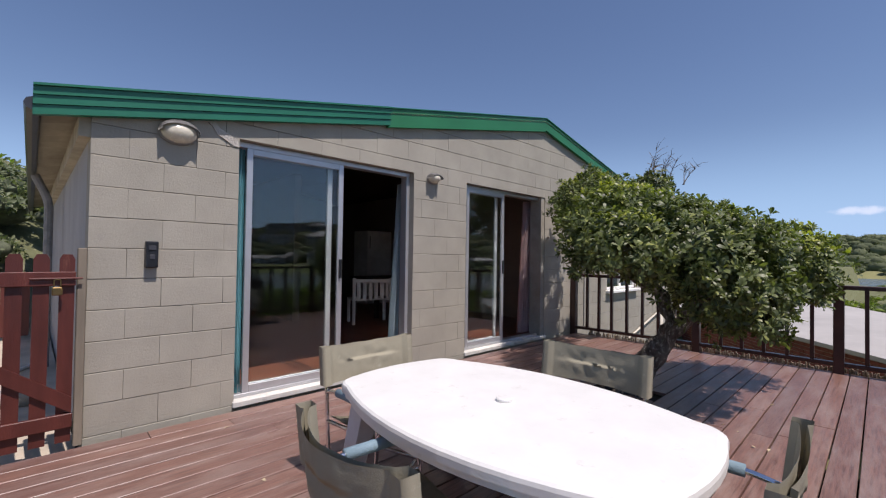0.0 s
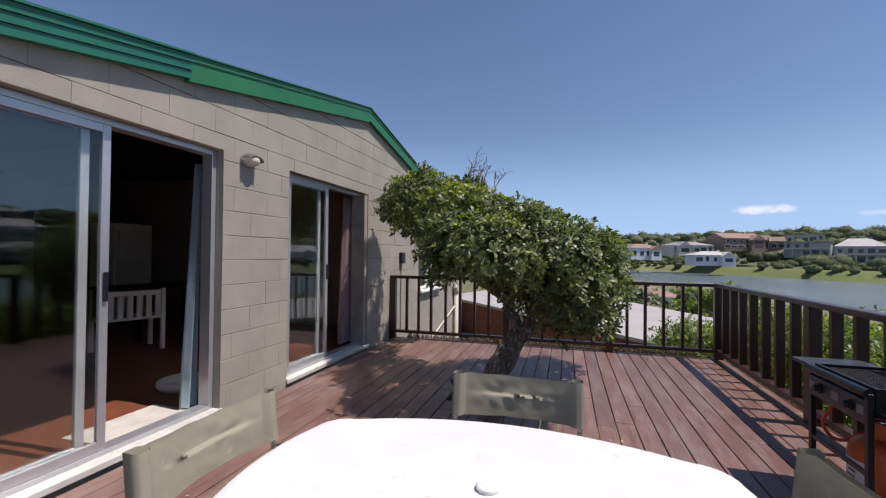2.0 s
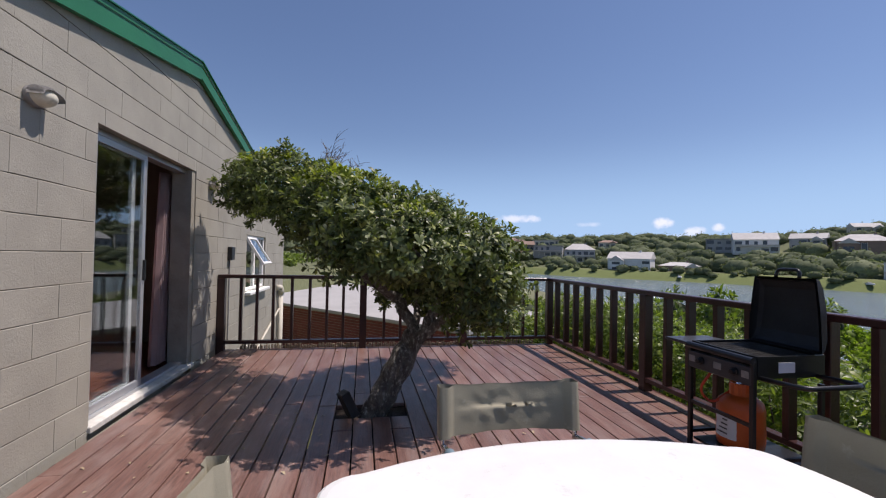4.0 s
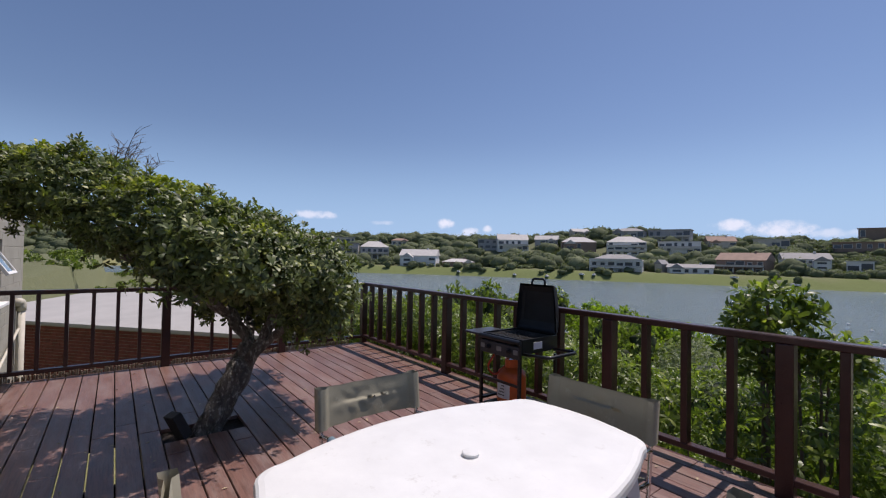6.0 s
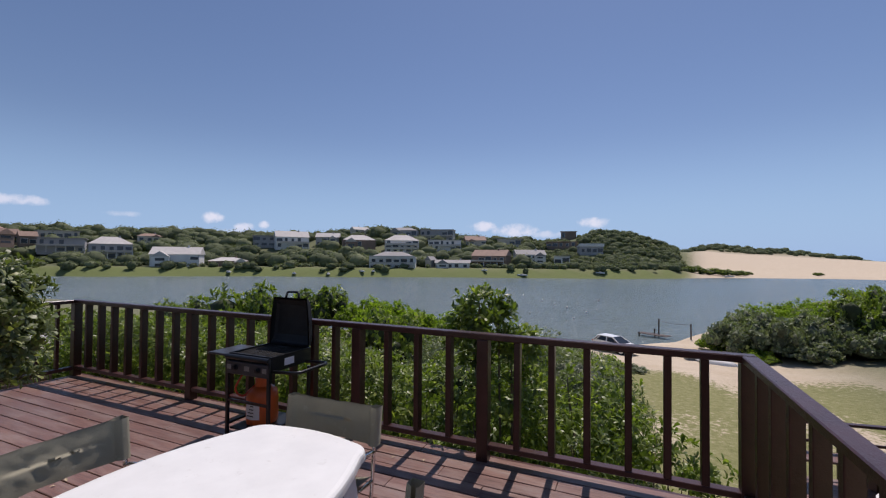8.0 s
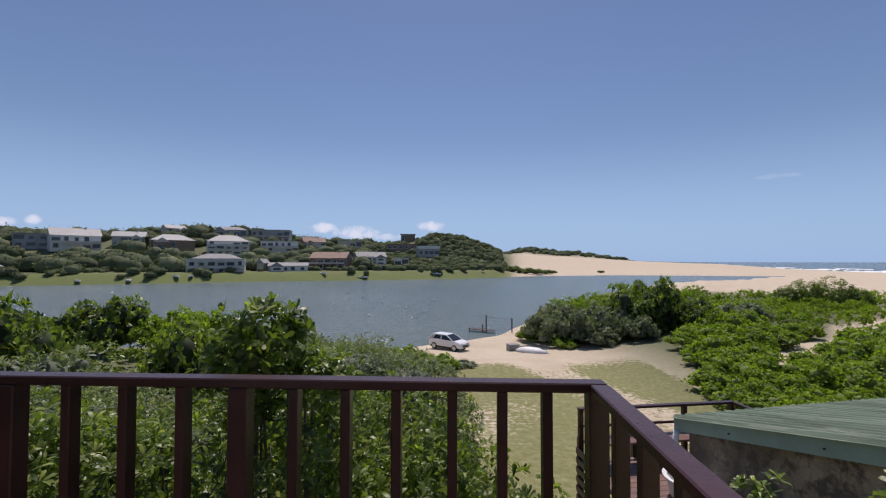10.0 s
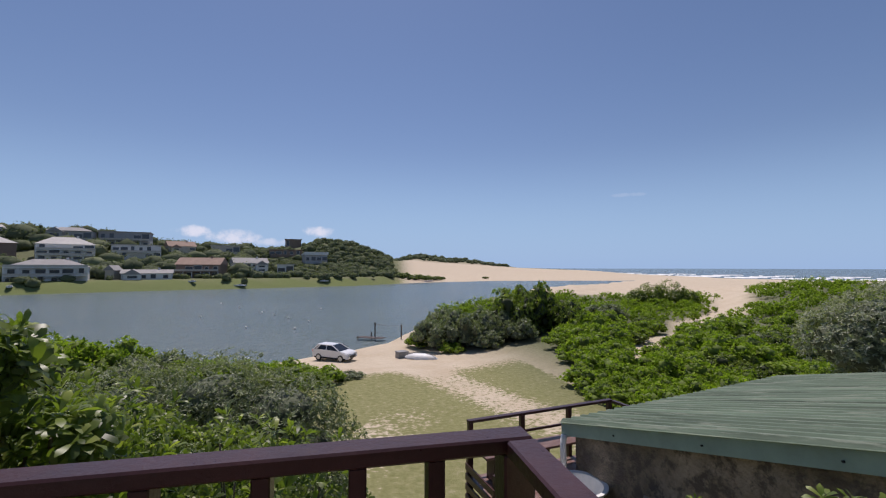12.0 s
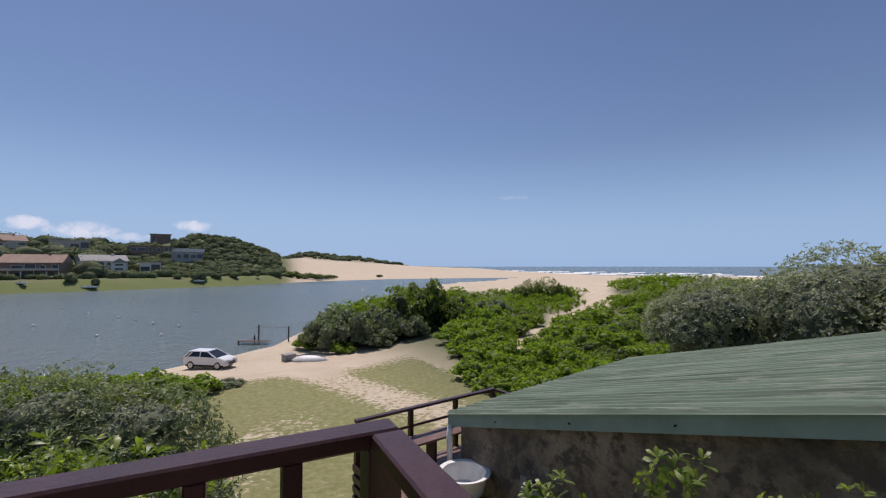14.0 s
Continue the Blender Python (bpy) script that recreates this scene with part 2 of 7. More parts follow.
M["leaf_far"] = foliage("leaf_far", (0.11, 0.135, 0.085), (0.18, 0.205, 0.13), (0.27, 0.295, 0.19), 0.9, 0.32, 0.1)
# Filler inside shrubs: the first is dark for painted gap shade, the rest leaf-toned.
M["core_shade"] = surface("painted_gap_shade", (0.04, 0.055, 0.02), 0.9, var=0.5, coarse=3, fine=25, bump=0.6)
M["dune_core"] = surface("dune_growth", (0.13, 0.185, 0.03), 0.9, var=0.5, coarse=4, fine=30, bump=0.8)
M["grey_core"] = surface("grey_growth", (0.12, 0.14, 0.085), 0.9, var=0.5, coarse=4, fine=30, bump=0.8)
M["terracotta"] = surface("terracotta_floor", (0.21, 0.07, 0.036), 0.4, var=0.15, coarse=3, fine=40, bump=0.06)
M["room"] = surface("room_wall", (0.32, 0.27, 0.22), 0.85, var=0.08, bump=0.1)
M["room_ceiling"] = surface("room_boards", (0.10, 0.062, 0.04), 0.8, var=0.2, coarse=2, fine=30, bump=0.1, stretch=(1, 8, 1))
M["curtain_blue"] = surface("teal_curtain", (0.20, 0.52, 0.58), 0.9, var=0.12, coarse=4, fine=90, bump=0.2)
M["curtain_pale"] = surface("pale_curtain", (0.42, 0.54, 0.58), 0.9, var=0.12, coarse=4, fine=90, bump=0.2)
M["curtain_pink"] = surface("pink_curtain", (0.62, 0.47, 0.46), 0.9, var=0.1, coarse=4, fine=90, bump=0.2)
M["lamp_glass"] = surface("lamp_glass", (0.62, 0.58, 0.46), 0.25, var=0.12, coarse=20, fine=60, bump=0.05)
M["lamp_body"] = surface("lamp_body", (0.25, 0.245, 0.235), 0.6, var=0.2, coarse=14, fine=60, bump=0.15)
M["dark_wood"] = surface("dark_wood", (0.06, 0.032, 0.02), 0.55, var=0.3, bump=0.1)
M["brick_red"] = surface("red_brick", (0.25, 0.075, 0.07), 0.85, var=0.3, coarse=9, fine=50, bump=0.4, random_var=0.25)
M["pale_roof"] = surface("pale_roof", (0.40, 0.385, 0.36), 0.75, var=0.08, coarse=1.2, fine=20, bump=0.15, wear=(0.44, 0.42, 0.38), wear_at=0.6)
M["reed"] = surface("reed_mat", (0.36, 0.29, 0.21), 0.9, var=0.35, coarse=9, fine=40, bump=0.5, stretch=(1, 30, 0.6))
M["shed_wall"] = surface("stained_concrete", (0.32, 0.26, 0.195), 0.92, var=0.6, coarse=1.6, fine=24, bump=1.0, wear=(0.13, 0.105, 0.085), wear_at=0.48, depth=0.05)
M["shed_roof"] = surface("green_roof", (0.135, 0.188, 0.13), 0.75, var=0.45, coarse=0.9, fine=14, bump=0.15, stretch=(5, 0.35, 1), wear=(0.21, 0.245, 0.185), wear_at=0.52, spec=0.25)
M["shed_trim"] = surface("green_trim", (0.29, 0.40, 0.33), 0.55, var=0.12, coarse=3, fine=40, bump=0.12)
M["car_paint"] = surface("car_paint", (0.80, 0.80, 0.80), 0.2, var=0.02, fine=60, bump=0.0)
M["car_glass"] = surface("car_glass", (0.02, 0.025, 0.03), 0.08, var=0.05, bump=0.0)
M["rubber"] = surface("rubber", (0.02, 0.02, 0.02), 0.8, var=0.2, bump=0.1)
M["house_white"] = surface("house_white", (0.68, 0.68, 0.66), 0.8, var=0.06, coarse=0.4, fine=3, bump=0.0)
M["house_cream"] = surface("house_cream", (0.52, 0.48, 0.42), 0.8, var=0.08, coarse=0.4, fine=3, bump=0.0)
M["house_brown"] = surface("house_brown", (0.24, 0.17, 0.13), 0.8, var=0.1, coarse=0.4, fine=3, bump=0.0)
M["house_grey"] = surface("house_grey", (0.36, 0.36, 0.36), 0.8, var=0.08, coarse=0.4, fine=3, bump=0.0)
M["tile_grey"] = surface("tile_grey", (0.30, 0.29, 0.28), 0.8, var=0.12, coarse=0.5, fine=5, bump=0.0)
M["tile_pale"] = surface("tile_pale", (0.50, 0.48, 0.45), 0.8, var=0.1, coarse=0.5, fine=5, bump=0.0)
M["tile_brown"] = surface("tile_brown", (0.30, 0.20, 0.15), 0.8, var=0.15, coarse=0.5, fine=5, bump=0.0)
M["pane_far"] = surface("far_pane", (0.05, 0.06, 0.075), 0.15, var=0.1, bump=0.0)
M["foam_white"] = surface("surf", (0.8, 0.82, 0.82), 0.9, var=0.1, coarse=0.1, fine=1.0, bump=0.0)


def ground_material():
    m, nt, b = shader("ground")
    att = nt.nodes.new("ShaderNodeAttribute")
    att.attribute_name = "kind"
    sep = node(nt, "SeparateColor")
    nt.links.new(att.outputs["Color"], sep.inputs["Color"])
    v = coords(nt)
    n1, n2, n3 = noise_at(nt, v, 0.35, 6, 0.65), noise_at(nt, v, 3.5, 6, 0.7), noise_at(nt, v, 26, 4, 0.7)
    sand = ramp(nt, n1, [(0.25, (0.53, 0.43, 0.305)), (0.75, (0.65, 0.56, 0.43))])
    sand = mixed(nt, 0.3, sand, ramp(nt, n2, [(0.3, (0.5, 0.5, 0.5)), (0.7, (1, 1, 1))]), "MULTIPLY")
    grass = ramp(nt, n2, [(0.25, (0.17, 0.18, 0.065)), (0.5, (0.26, 0.255, 0.115)), (0.75, (0.37, 0.34, 0.20))])
    grass = mixed(nt, 0.35, grass, ramp(nt, n3, [(0.3, (0.35, 0.35, 0.3)), (0.7, (1.1, 1.1, 1.0))]), "MULTIPLY")
    lush = ramp(nt, n2, [(0.3, (0.115, 0.145, 0.05)), (0.7, (0.19, 0.22, 0.085))])
    scrub = ramp(nt, n2, [(0.3, (0.10, 0.112, 0.062)), (0.7, (0.165, 0.178, 0.095))])
    # ragged border between grass and bare sand
    add = node(nt, "Math")
    add.operation = "ADD"
    nt.links.new(sep.outputs["Red"], add.inputs[0])
    sub = node(nt, "MapRange", From_Min=0.2, From_Max=0.8, To_Min=-0.55, To_Max=0.55)
    nt.links.new(n2, sub.inputs["Value"])
    nt.links.new(sub.outputs["Result"], add.inputs[1])
    mask = ramp(nt, add.outputs["Value"], [(0.42, (0, 0, 0)), (0.62, (1, 1, 1))])
    col = mixed(nt, mask, grass, sand)
    col = mixed(nt, sep.outputs["Green"], col, lush)
    col = mixed(nt, sep.outputs["Blue"], col, scrub)
    nt.links.new(col, b.inputs["Base Color"])
    b.inputs["Roughness"].default_value = 0.95
    b.inputs["Specular IOR Level"].default_value = 0.15
    bumped(nt, b, n3, 0.7, 0.06)
    return m


def water_material():
    m, nt, b = shader("water")
    v = coords(nt)
    col = ramp(nt, noise_at(nt, v, 0.01, 4), [(0.35, (0.105, 0.145, 0.15)), (0.7, (0.15, 0.19, 0.19))])
    nt.links.new(col, b.inputs["Base Color"])
    b.inputs["Roughness"].default_value = 0.22
    b.inputs["IOR"].default_value = 1.33
    w = noise_at(nt, coords(nt, (1.0, 0.55, 1)), 0.9, 5, 0.65)
    bumped(nt, b, w, 0.9, 0.9)
    return m


M["ground"], M["water"] = ground_material(), water_material()


# ---- builders ----
def finish(name, me, material, parent=None, label="", smooth=False):
    me.materials.append(material)
    if smooth:
        me.polygons.foreach_set("use_smooth", [True] * len(me.polygons))
    ob = new(name, me)
    if parent:
        ob.parent = parent
    if label:
        ob["label"] = label
    return ob


def part(name, bm, material, parent=None, label="", smooth=False):
    me = bpy.data.meshes.new(name)
    bmesh.ops.recalc_face_normals(bm, faces=bm.faces)
    bm.to_mesh(me)
    bm.free()
    return finish(name, me, material, parent, label, smooth)


def thing(name, at, label, category, group="", kind="", rz=0.0):
    ob = new(name)
    ob.matrix_basis = pose(*at, 0, 0, rz)
    ob.empty_display_size = 0.1
    return tagged(ob, label, category, group, kind)


def box(bm, x0, x1, y0, y1, z0, z1, bevel=0.0, m=None):
    r = bmesh.ops.create_cube(bm, size=1.0)
    vs = r["verts"]
    for v in vs:
        v.co = Vector(((x0 + x1) / 2 + v.co.x * (x1 - x0), (y0 + y1) / 2 + v.co.y * (y1 - y0), (z0 + z1) / 2 + v.co.z * (z1 - z0)))
    if bevel:
        es = list({e for v in vs for e in v.link_edges})
        nb = bmesh.ops.bevel(bm, geom=es, offset=bevel, segments=1 if bevel < 0.008 else 2, affect="EDGES", profile=0.6)
        vs = list({v for f in nb["faces"] for v in f.verts} | {v for v in vs if v.is_valid})
    if m is not None:
        for v in vs:
            v.co = m @ v.co
    return bm


def boxed(*a, **k):
    return box(bmesh.new(), *a, **k)


def tube(bm, pts, r, seg=8, caps=True):
    """A round bar along points; r a number or one radius for each point."""
    pts = [Vector(p) for p in pts]
    rs = [r] * len(pts) if isinstance(r, (int, float)) else list(r)
    rings, side = [], None
    for k, p in enumerate(pts):
        d = (pts[min(k + 1, len(pts) - 1)] - pts[max(k - 1, 0)]).normalized()
        ref = side if side is not None else (Vector((0, 0, 1)) if abs(d.z) < 0.9 else Vector((1, 0, 0)))
        u = (ref - d * ref.dot(d)).normalized()
        side = u
        w = d.cross(u)
        rings.append([bm.verts.new(p + (u * math.cos(t) + w * math.sin(t)) * rs[k]) for t in (2 * math.pi * i / seg for i in range(seg))])
    for a, b in zip(rings, rings[1:]):
        for i in range(seg):
            bm.faces.new((a[i], a[(i + 1) % seg], b[(i + 1) % seg], b[i]))
    if caps:
        bm.faces.new(rings[0][::-1])
        bm.faces.new(rings[-1])
    return bm


def rounded(pts, r=0.05, n=5):
    """A path with its corners rounded off."""
    pts = [Vector(p) for p in pts]
    out = [pts[0]]
    for a, b, c in zip(pts, pts[1:], pts[2:]):
        p, q = b + (a - b).normalized() * r, b + (c - b).normalized() * r
        for i in range(n + 1):
            t = i / n
            out.append(p * (1 - t) ** 2 + b * 2 * t * (1 - t) + q * t ** 2)
    return out + [pts[-1]]


def lathe(bm, profile, seg=20, at=(0, 0, 0)):
    rings = []
    for r, z in profile:
        rings.append([bm.verts.new((at[0] + r * math.cos(2 * math.pi * i / seg), at[1] + r * math.sin(2 * math.pi * i / seg), at[2] + z)) for i in range(seg)])
    for a, b in zip(rings, rings[1:]):
        for i in range(seg):
            bm.faces.new((a[i], a[(i + 1) % seg], b[(i + 1) % seg], b[i]))
    bm.faces.new(rings[0][::-1])
    bm.faces.new(rings[-1])
    return bm


def prism(bm, outline, z0, z1):
    """A plate of the given outline in plan."""
    lo = [bm.verts.new((x, y, z0)) for x, y in outline]
    hi = [bm.verts.new((x, y, z1)) for x, y in outline]
    n = len(lo)
    for i in range(n):
        bm.faces.new((lo[i], lo[(i + 1) % n], hi[(i + 1) % n], hi[i]))
    bm.faces.new(lo[::-1])
    bm.faces.new(hi)
    return bm


def upright(bm, outline, y0, y1):
    """A plate of the given (x, z) outline, from y0 to y1."""
    a = [bm.verts.new((x, y0, z)) for x, z in outline]
    b = [bm.verts.new((x, y1, z)) for x, z in outline]
    n = len(a)
    for i in range(n):
        bm.faces.new((a[i], a[(i + 1) % n], b[(i + 1) % n], b[i]))
    bm.faces.new(a[::-1])
    bm.faces.new(b)
    return bm


def leaf_mesh(name, centres, normals, length, width, rng, fold=0.25, ragged=0.5, along=None):
    """Leaves as small folded blades: six corners each, tip and base, set round the given directions."""
    c = np.asarray(centres, float)
    n = len(c)
    nrm = np.asarray(normals, float) + rng.normal(0, ragged, (n, 3))
    nrm /= np.linalg.norm(nrm, axis=1)[:, None] + 1e-9
    t = rng.normal(0, 1, (n, 3)) if along is None else np.asarray(along) + rng.normal(0, 0.35, (n, 3))
    t -= nrm * (t * nrm).sum(1)[:, None]
    t /= np.linalg.norm(t, axis=1)[:, None] + 1e-9
    s = np.cross(nrm, t)
    ln = (length * rng.uniform(0.65, 1.25, n))[:, None]
    wd = (width * rng.uniform(0.7, 1.2, n))[:, None]
    up = nrm * wd * fold
    base, tip = c - t * ln * 0.45, c + t * ln * 0.55 - nrm * ln * 0.12
    l1, r1 = c + t * ln * 0.08 + s * wd * 0.5 + up, c + t * ln * 0.08 - s * wd * 0.5 + up
    verts = np.stack([base, l1, tip, r1], 1).reshape(-1, 3)
    i = np.arange(n) * 4
    tri = np.stack([i, i + 2, i + 1, i, i + 3, i + 2], 1).reshape(-1, 3)
    me = bpy.data.meshes.new(name)
    me.vertices.add(len(verts))
    me.vertices.foreach_set("co", verts.ravel())
    me.loops.add(tri.size)
    me.loops.foreach_set("vertex_index", tri.ravel().astype(np.int32))
    me.polygons.add(len(tri))
    me.polygons.foreach_set("loop_start", np.arange(len(tri), dtype=np.int32) * 3)
    me.update(calc_edges=True)
    return me


def crown_points(blobs, count, rng, shell=0.62, clump=0.16, low=-0.75, lumpy=0.15):
    """Leaf places on lumpy blobs (centre and radii), gathered in sprays so that gaps and shade show between them."""
    cs, ns, out = [], [], []
    vol = np.array([b[1][0] * b[1][1] + b[1][1] * b[1][2] + b[1][0] * b[1][2] for b in blobs])
    share = vol / vol.sum()
    for (o, r), f in zip(blobs, share):
        k = max(4, int(count * f / 14))
        d = rng.normal(0, 1, (k * 3, 3))
        d /= np.linalg.norm(d, axis=1)[:, None]
        d = d[d[:, 2] > low][:k]
        k = len(d)
        lump = np.array([noise.noise(Vector(v * 2.3) + Vector(o)) for v in d])
        fine_lump = np.array([noise.noise(Vector(v * 6.5) + Vector(o) * 3) for v in d])
        rad = rng.uniform(shell, 1.02, k) ** 0.7 * (1 + 0.24 * lump + lumpy * fine_lump)
        hub = np.asarray(o) + d * rad[:, None] * np.asarray(r)
        per = int(count * f / k) + 1
        off = rng.normal(0, 1, (k * per, 3))
        cs.append(np.repeat(hub, per, 0) + off * clump * float(np.mean(r)) * 0.75)
        out.append(off / (np.linalg.norm(off, axis=1)[:, None] + 1e-9) + np.repeat(d, per, 0) * 0.8 + np.array([0, 0, 0.3]))
        ns.append(np.repeat(d, per, 0) + np.array([0, 0, 0.55]))
    return np.concatenate(cs), np.concatenate(ns), np.concatenate(out)


def rosettes(name, hubs, dirs, size, rng, per=8, broad=0.42, spread=(30, 88), plain=False):
    """Leaves set in whorls at the twig ends: each blade narrow at its foot, blunt at its tip, drooping a little."""
    hubs, d = np.asarray(hubs, float), np.asarray(dirs, float)
    n = len(hubs)
    d = d + rng.normal(0, 0.28, (n, 3))
    d /= np.linalg.norm(d, axis=1)[:, None] + 1e-9
    ref = np.where(np.abs(d[:, 2:3]) < 0.9, np.array([[0, 0, 1.0]]), np.array([[1.0, 0, 0]]))
    u = np.cross(d, ref)
    u /= np.linalg.norm(u, axis=1)[:, None]
    w = np.cross(d, u)
    az = rng.uniform(0, 6.28, (n, 1)) + np.arange(per)[None, :] * 2.4 + rng.normal(0, 0.25, (n, per))
    inc = np.radians(rng.uniform(spread[0], spread[1], (n, per)))
    ax = np.repeat(d[:, None, :], per, 1)
    t = ax * np.cos(inc)[..., None] + np.sin(inc)[..., None] * (u[:, None, :] * np.cos(az)[..., None] + w[:, None, :] * np.sin(az)[..., None])
    nrm = ax - t * (ax * t).sum(-1)[..., None] + rng.normal(0, 0.22, (n, per, 3))
    nrm -= t * (nrm * t).sum(-1)[..., None]
    nrm /= np.linalg.norm(nrm, axis=-1)[..., None] + 1e-9
    side = np.cross(nrm, t)
    ln = size * rng.uniform(0.65, 1.2, (n, per, 1)) * rng.uniform(0.8, 1.2, (n, 1, 1))
    wd = ln * broad * rng.uniform(0.85, 1.15, (n, per, 1))
    foot = hubs[:, None, :] - ax * ln * rng.uniform(0, 0.5, (n, per, 1))
    at = lambda k, h, drop: foot + t * ln * k + side * wd * h - nrm * ln * drop
    if plain:
        corners = [at(0.0, 0, 0), at(0.55, 0.5, -0.05), at(1.0, 0, 0.1), at(0.55, -0.5, -0.05)]
        fan = ((0, 2, 1), (0, 3, 2))
    else:
        corners = [at(0.0, 0, 0), at(0.42, 0.36, -0.04), at(0.80, 0.46, 0.0), at(1.0, 0, 0.13), at(0.80, -0.46, 0.0), at(0.42, -0.36, -0.04)]
        fan = ((0, 5, 1), (1, 5, 4), (1, 4, 2), (2, 4, 3))
    c = len(corners)
    verts = np.stack(corners, 2).reshape(-1, 3)
    base = np.arange(n * per) * c
    tri = (base[:, None, None] + np.array(fan)[None]).reshape(-1, 3)
    me = bpy.data.meshes.new(name)
    me.vertices.add(len(verts))
    me.vertices.foreach_set("co", verts.ravel())
    me.loops.add(tri.size)
    me.loops.foreach_set("vertex_index", tri.ravel().astype(np.int32))
    me.polygons.add(len(tri))
    me.polygons.foreach_set("loop_start", np.arange(len(tri), dtype=np.int32) * 3)
    me.update(calc_edges=True)
    return me


def twig_ends(blobs, count, rng, shell=0.75, low=-0.6, lumpy=0.3, bare=0.0):
    """Places and directions of the twig ends over lumpy blobs (centre and radii), left thin where bare asks for gaps."""
    hubs, dirs = [], []
    area = np.array([(r[0] * r[1] + r[1] * r[2] + r[0] * r[2]) for o, r in blobs])
    for k, ((o, r), f) in enumerate(zip(blobs, area / area.sum())):
        m = max(6, int(count * f * 1.5))
        o, r = np.asarray(o, float), np.asarray(r, float)
        d = rng.normal(0, 1, (m * 2, 3))
        d /= np.linalg.norm(d, axis=1)[:, None]
        d = d[d[:, 2] > low][:m]
        big = np.array([noise.noise(Vector(v * 1.9) + Vector(o)) for v in d])
        fine_ = np.array([noise.noise(Vector(v * 5.0) + Vector(o) * 3) for v in d])
        keep = fine_ > bare - 0.5
        d, big, fine_ = d[keep], big[keep], fine_[keep]
        rad = rng.uniform(shell, 1.03, len(d)) * (1 + lumpy * (0.7 * big + 0.6 * fine_))
        p = o + d * rad[:, None] * r
        out = d / r
        out = out / np.linalg.norm(out, axis=1)[:, None] + np.array([0, 0, 0.45])
        free = np.ones(len(p), bool)
        for j, (o2, r2) in enumerate(blobs):
            if j != k:
                free &= (((p - np.asarray(o2)) / np.asarray(r2)) ** 2).sum(1) > 0.42
        hubs.append(p[free])
        dirs.append(out[free])
    hubs, dirs = np.concatenate(hubs), np.concatenate(dirs)
    pick = rng.permutation(len(hubs))[:count]
    return hubs[pick], dirs[pick]


# ---- ground and water ----
WATER_Z = -7.5
EYE = (-0.5, -2.5)


def table(a, xs, ys):
    return np.interp(a, xs, ys)


def step(x, lo, hi):
    t = np.clip((x - lo) / (hi - lo), 0, 1)
    return t * t * (3 - 2 * t)


def wobble(x, y, s, seed=0.0):
    return (np.sin(x / s * 1.3 + seed) + np.sin(y / s * 1.7 + 2.1 * seed + 1) + np.sin((x + y) / s * 0.9 + 3 + seed) + np.sin((x - 0.6 * y) / s * 2.3 + seed)) / 4


def shore_near(a):
    return table(a, [-60, -45, -38, -32, -20, -12, -5, -1, 13, 18, 40, 60, 75, 86, 100, 112], [400, 380, 330, 225, 112, 76, 55, 51, 45, 46, 57, 88, 140, 180, 260, 420])


def shore_far(a):
    return table(a, [-60, -38, -34, -28, -20, -14, -10, 0, 12, 26, 36, 63, 86, 100, 112], [380, 331, 312, 300, 284, 262, 249, 209, 195, 193, 191, 222, 310, 370, 425])


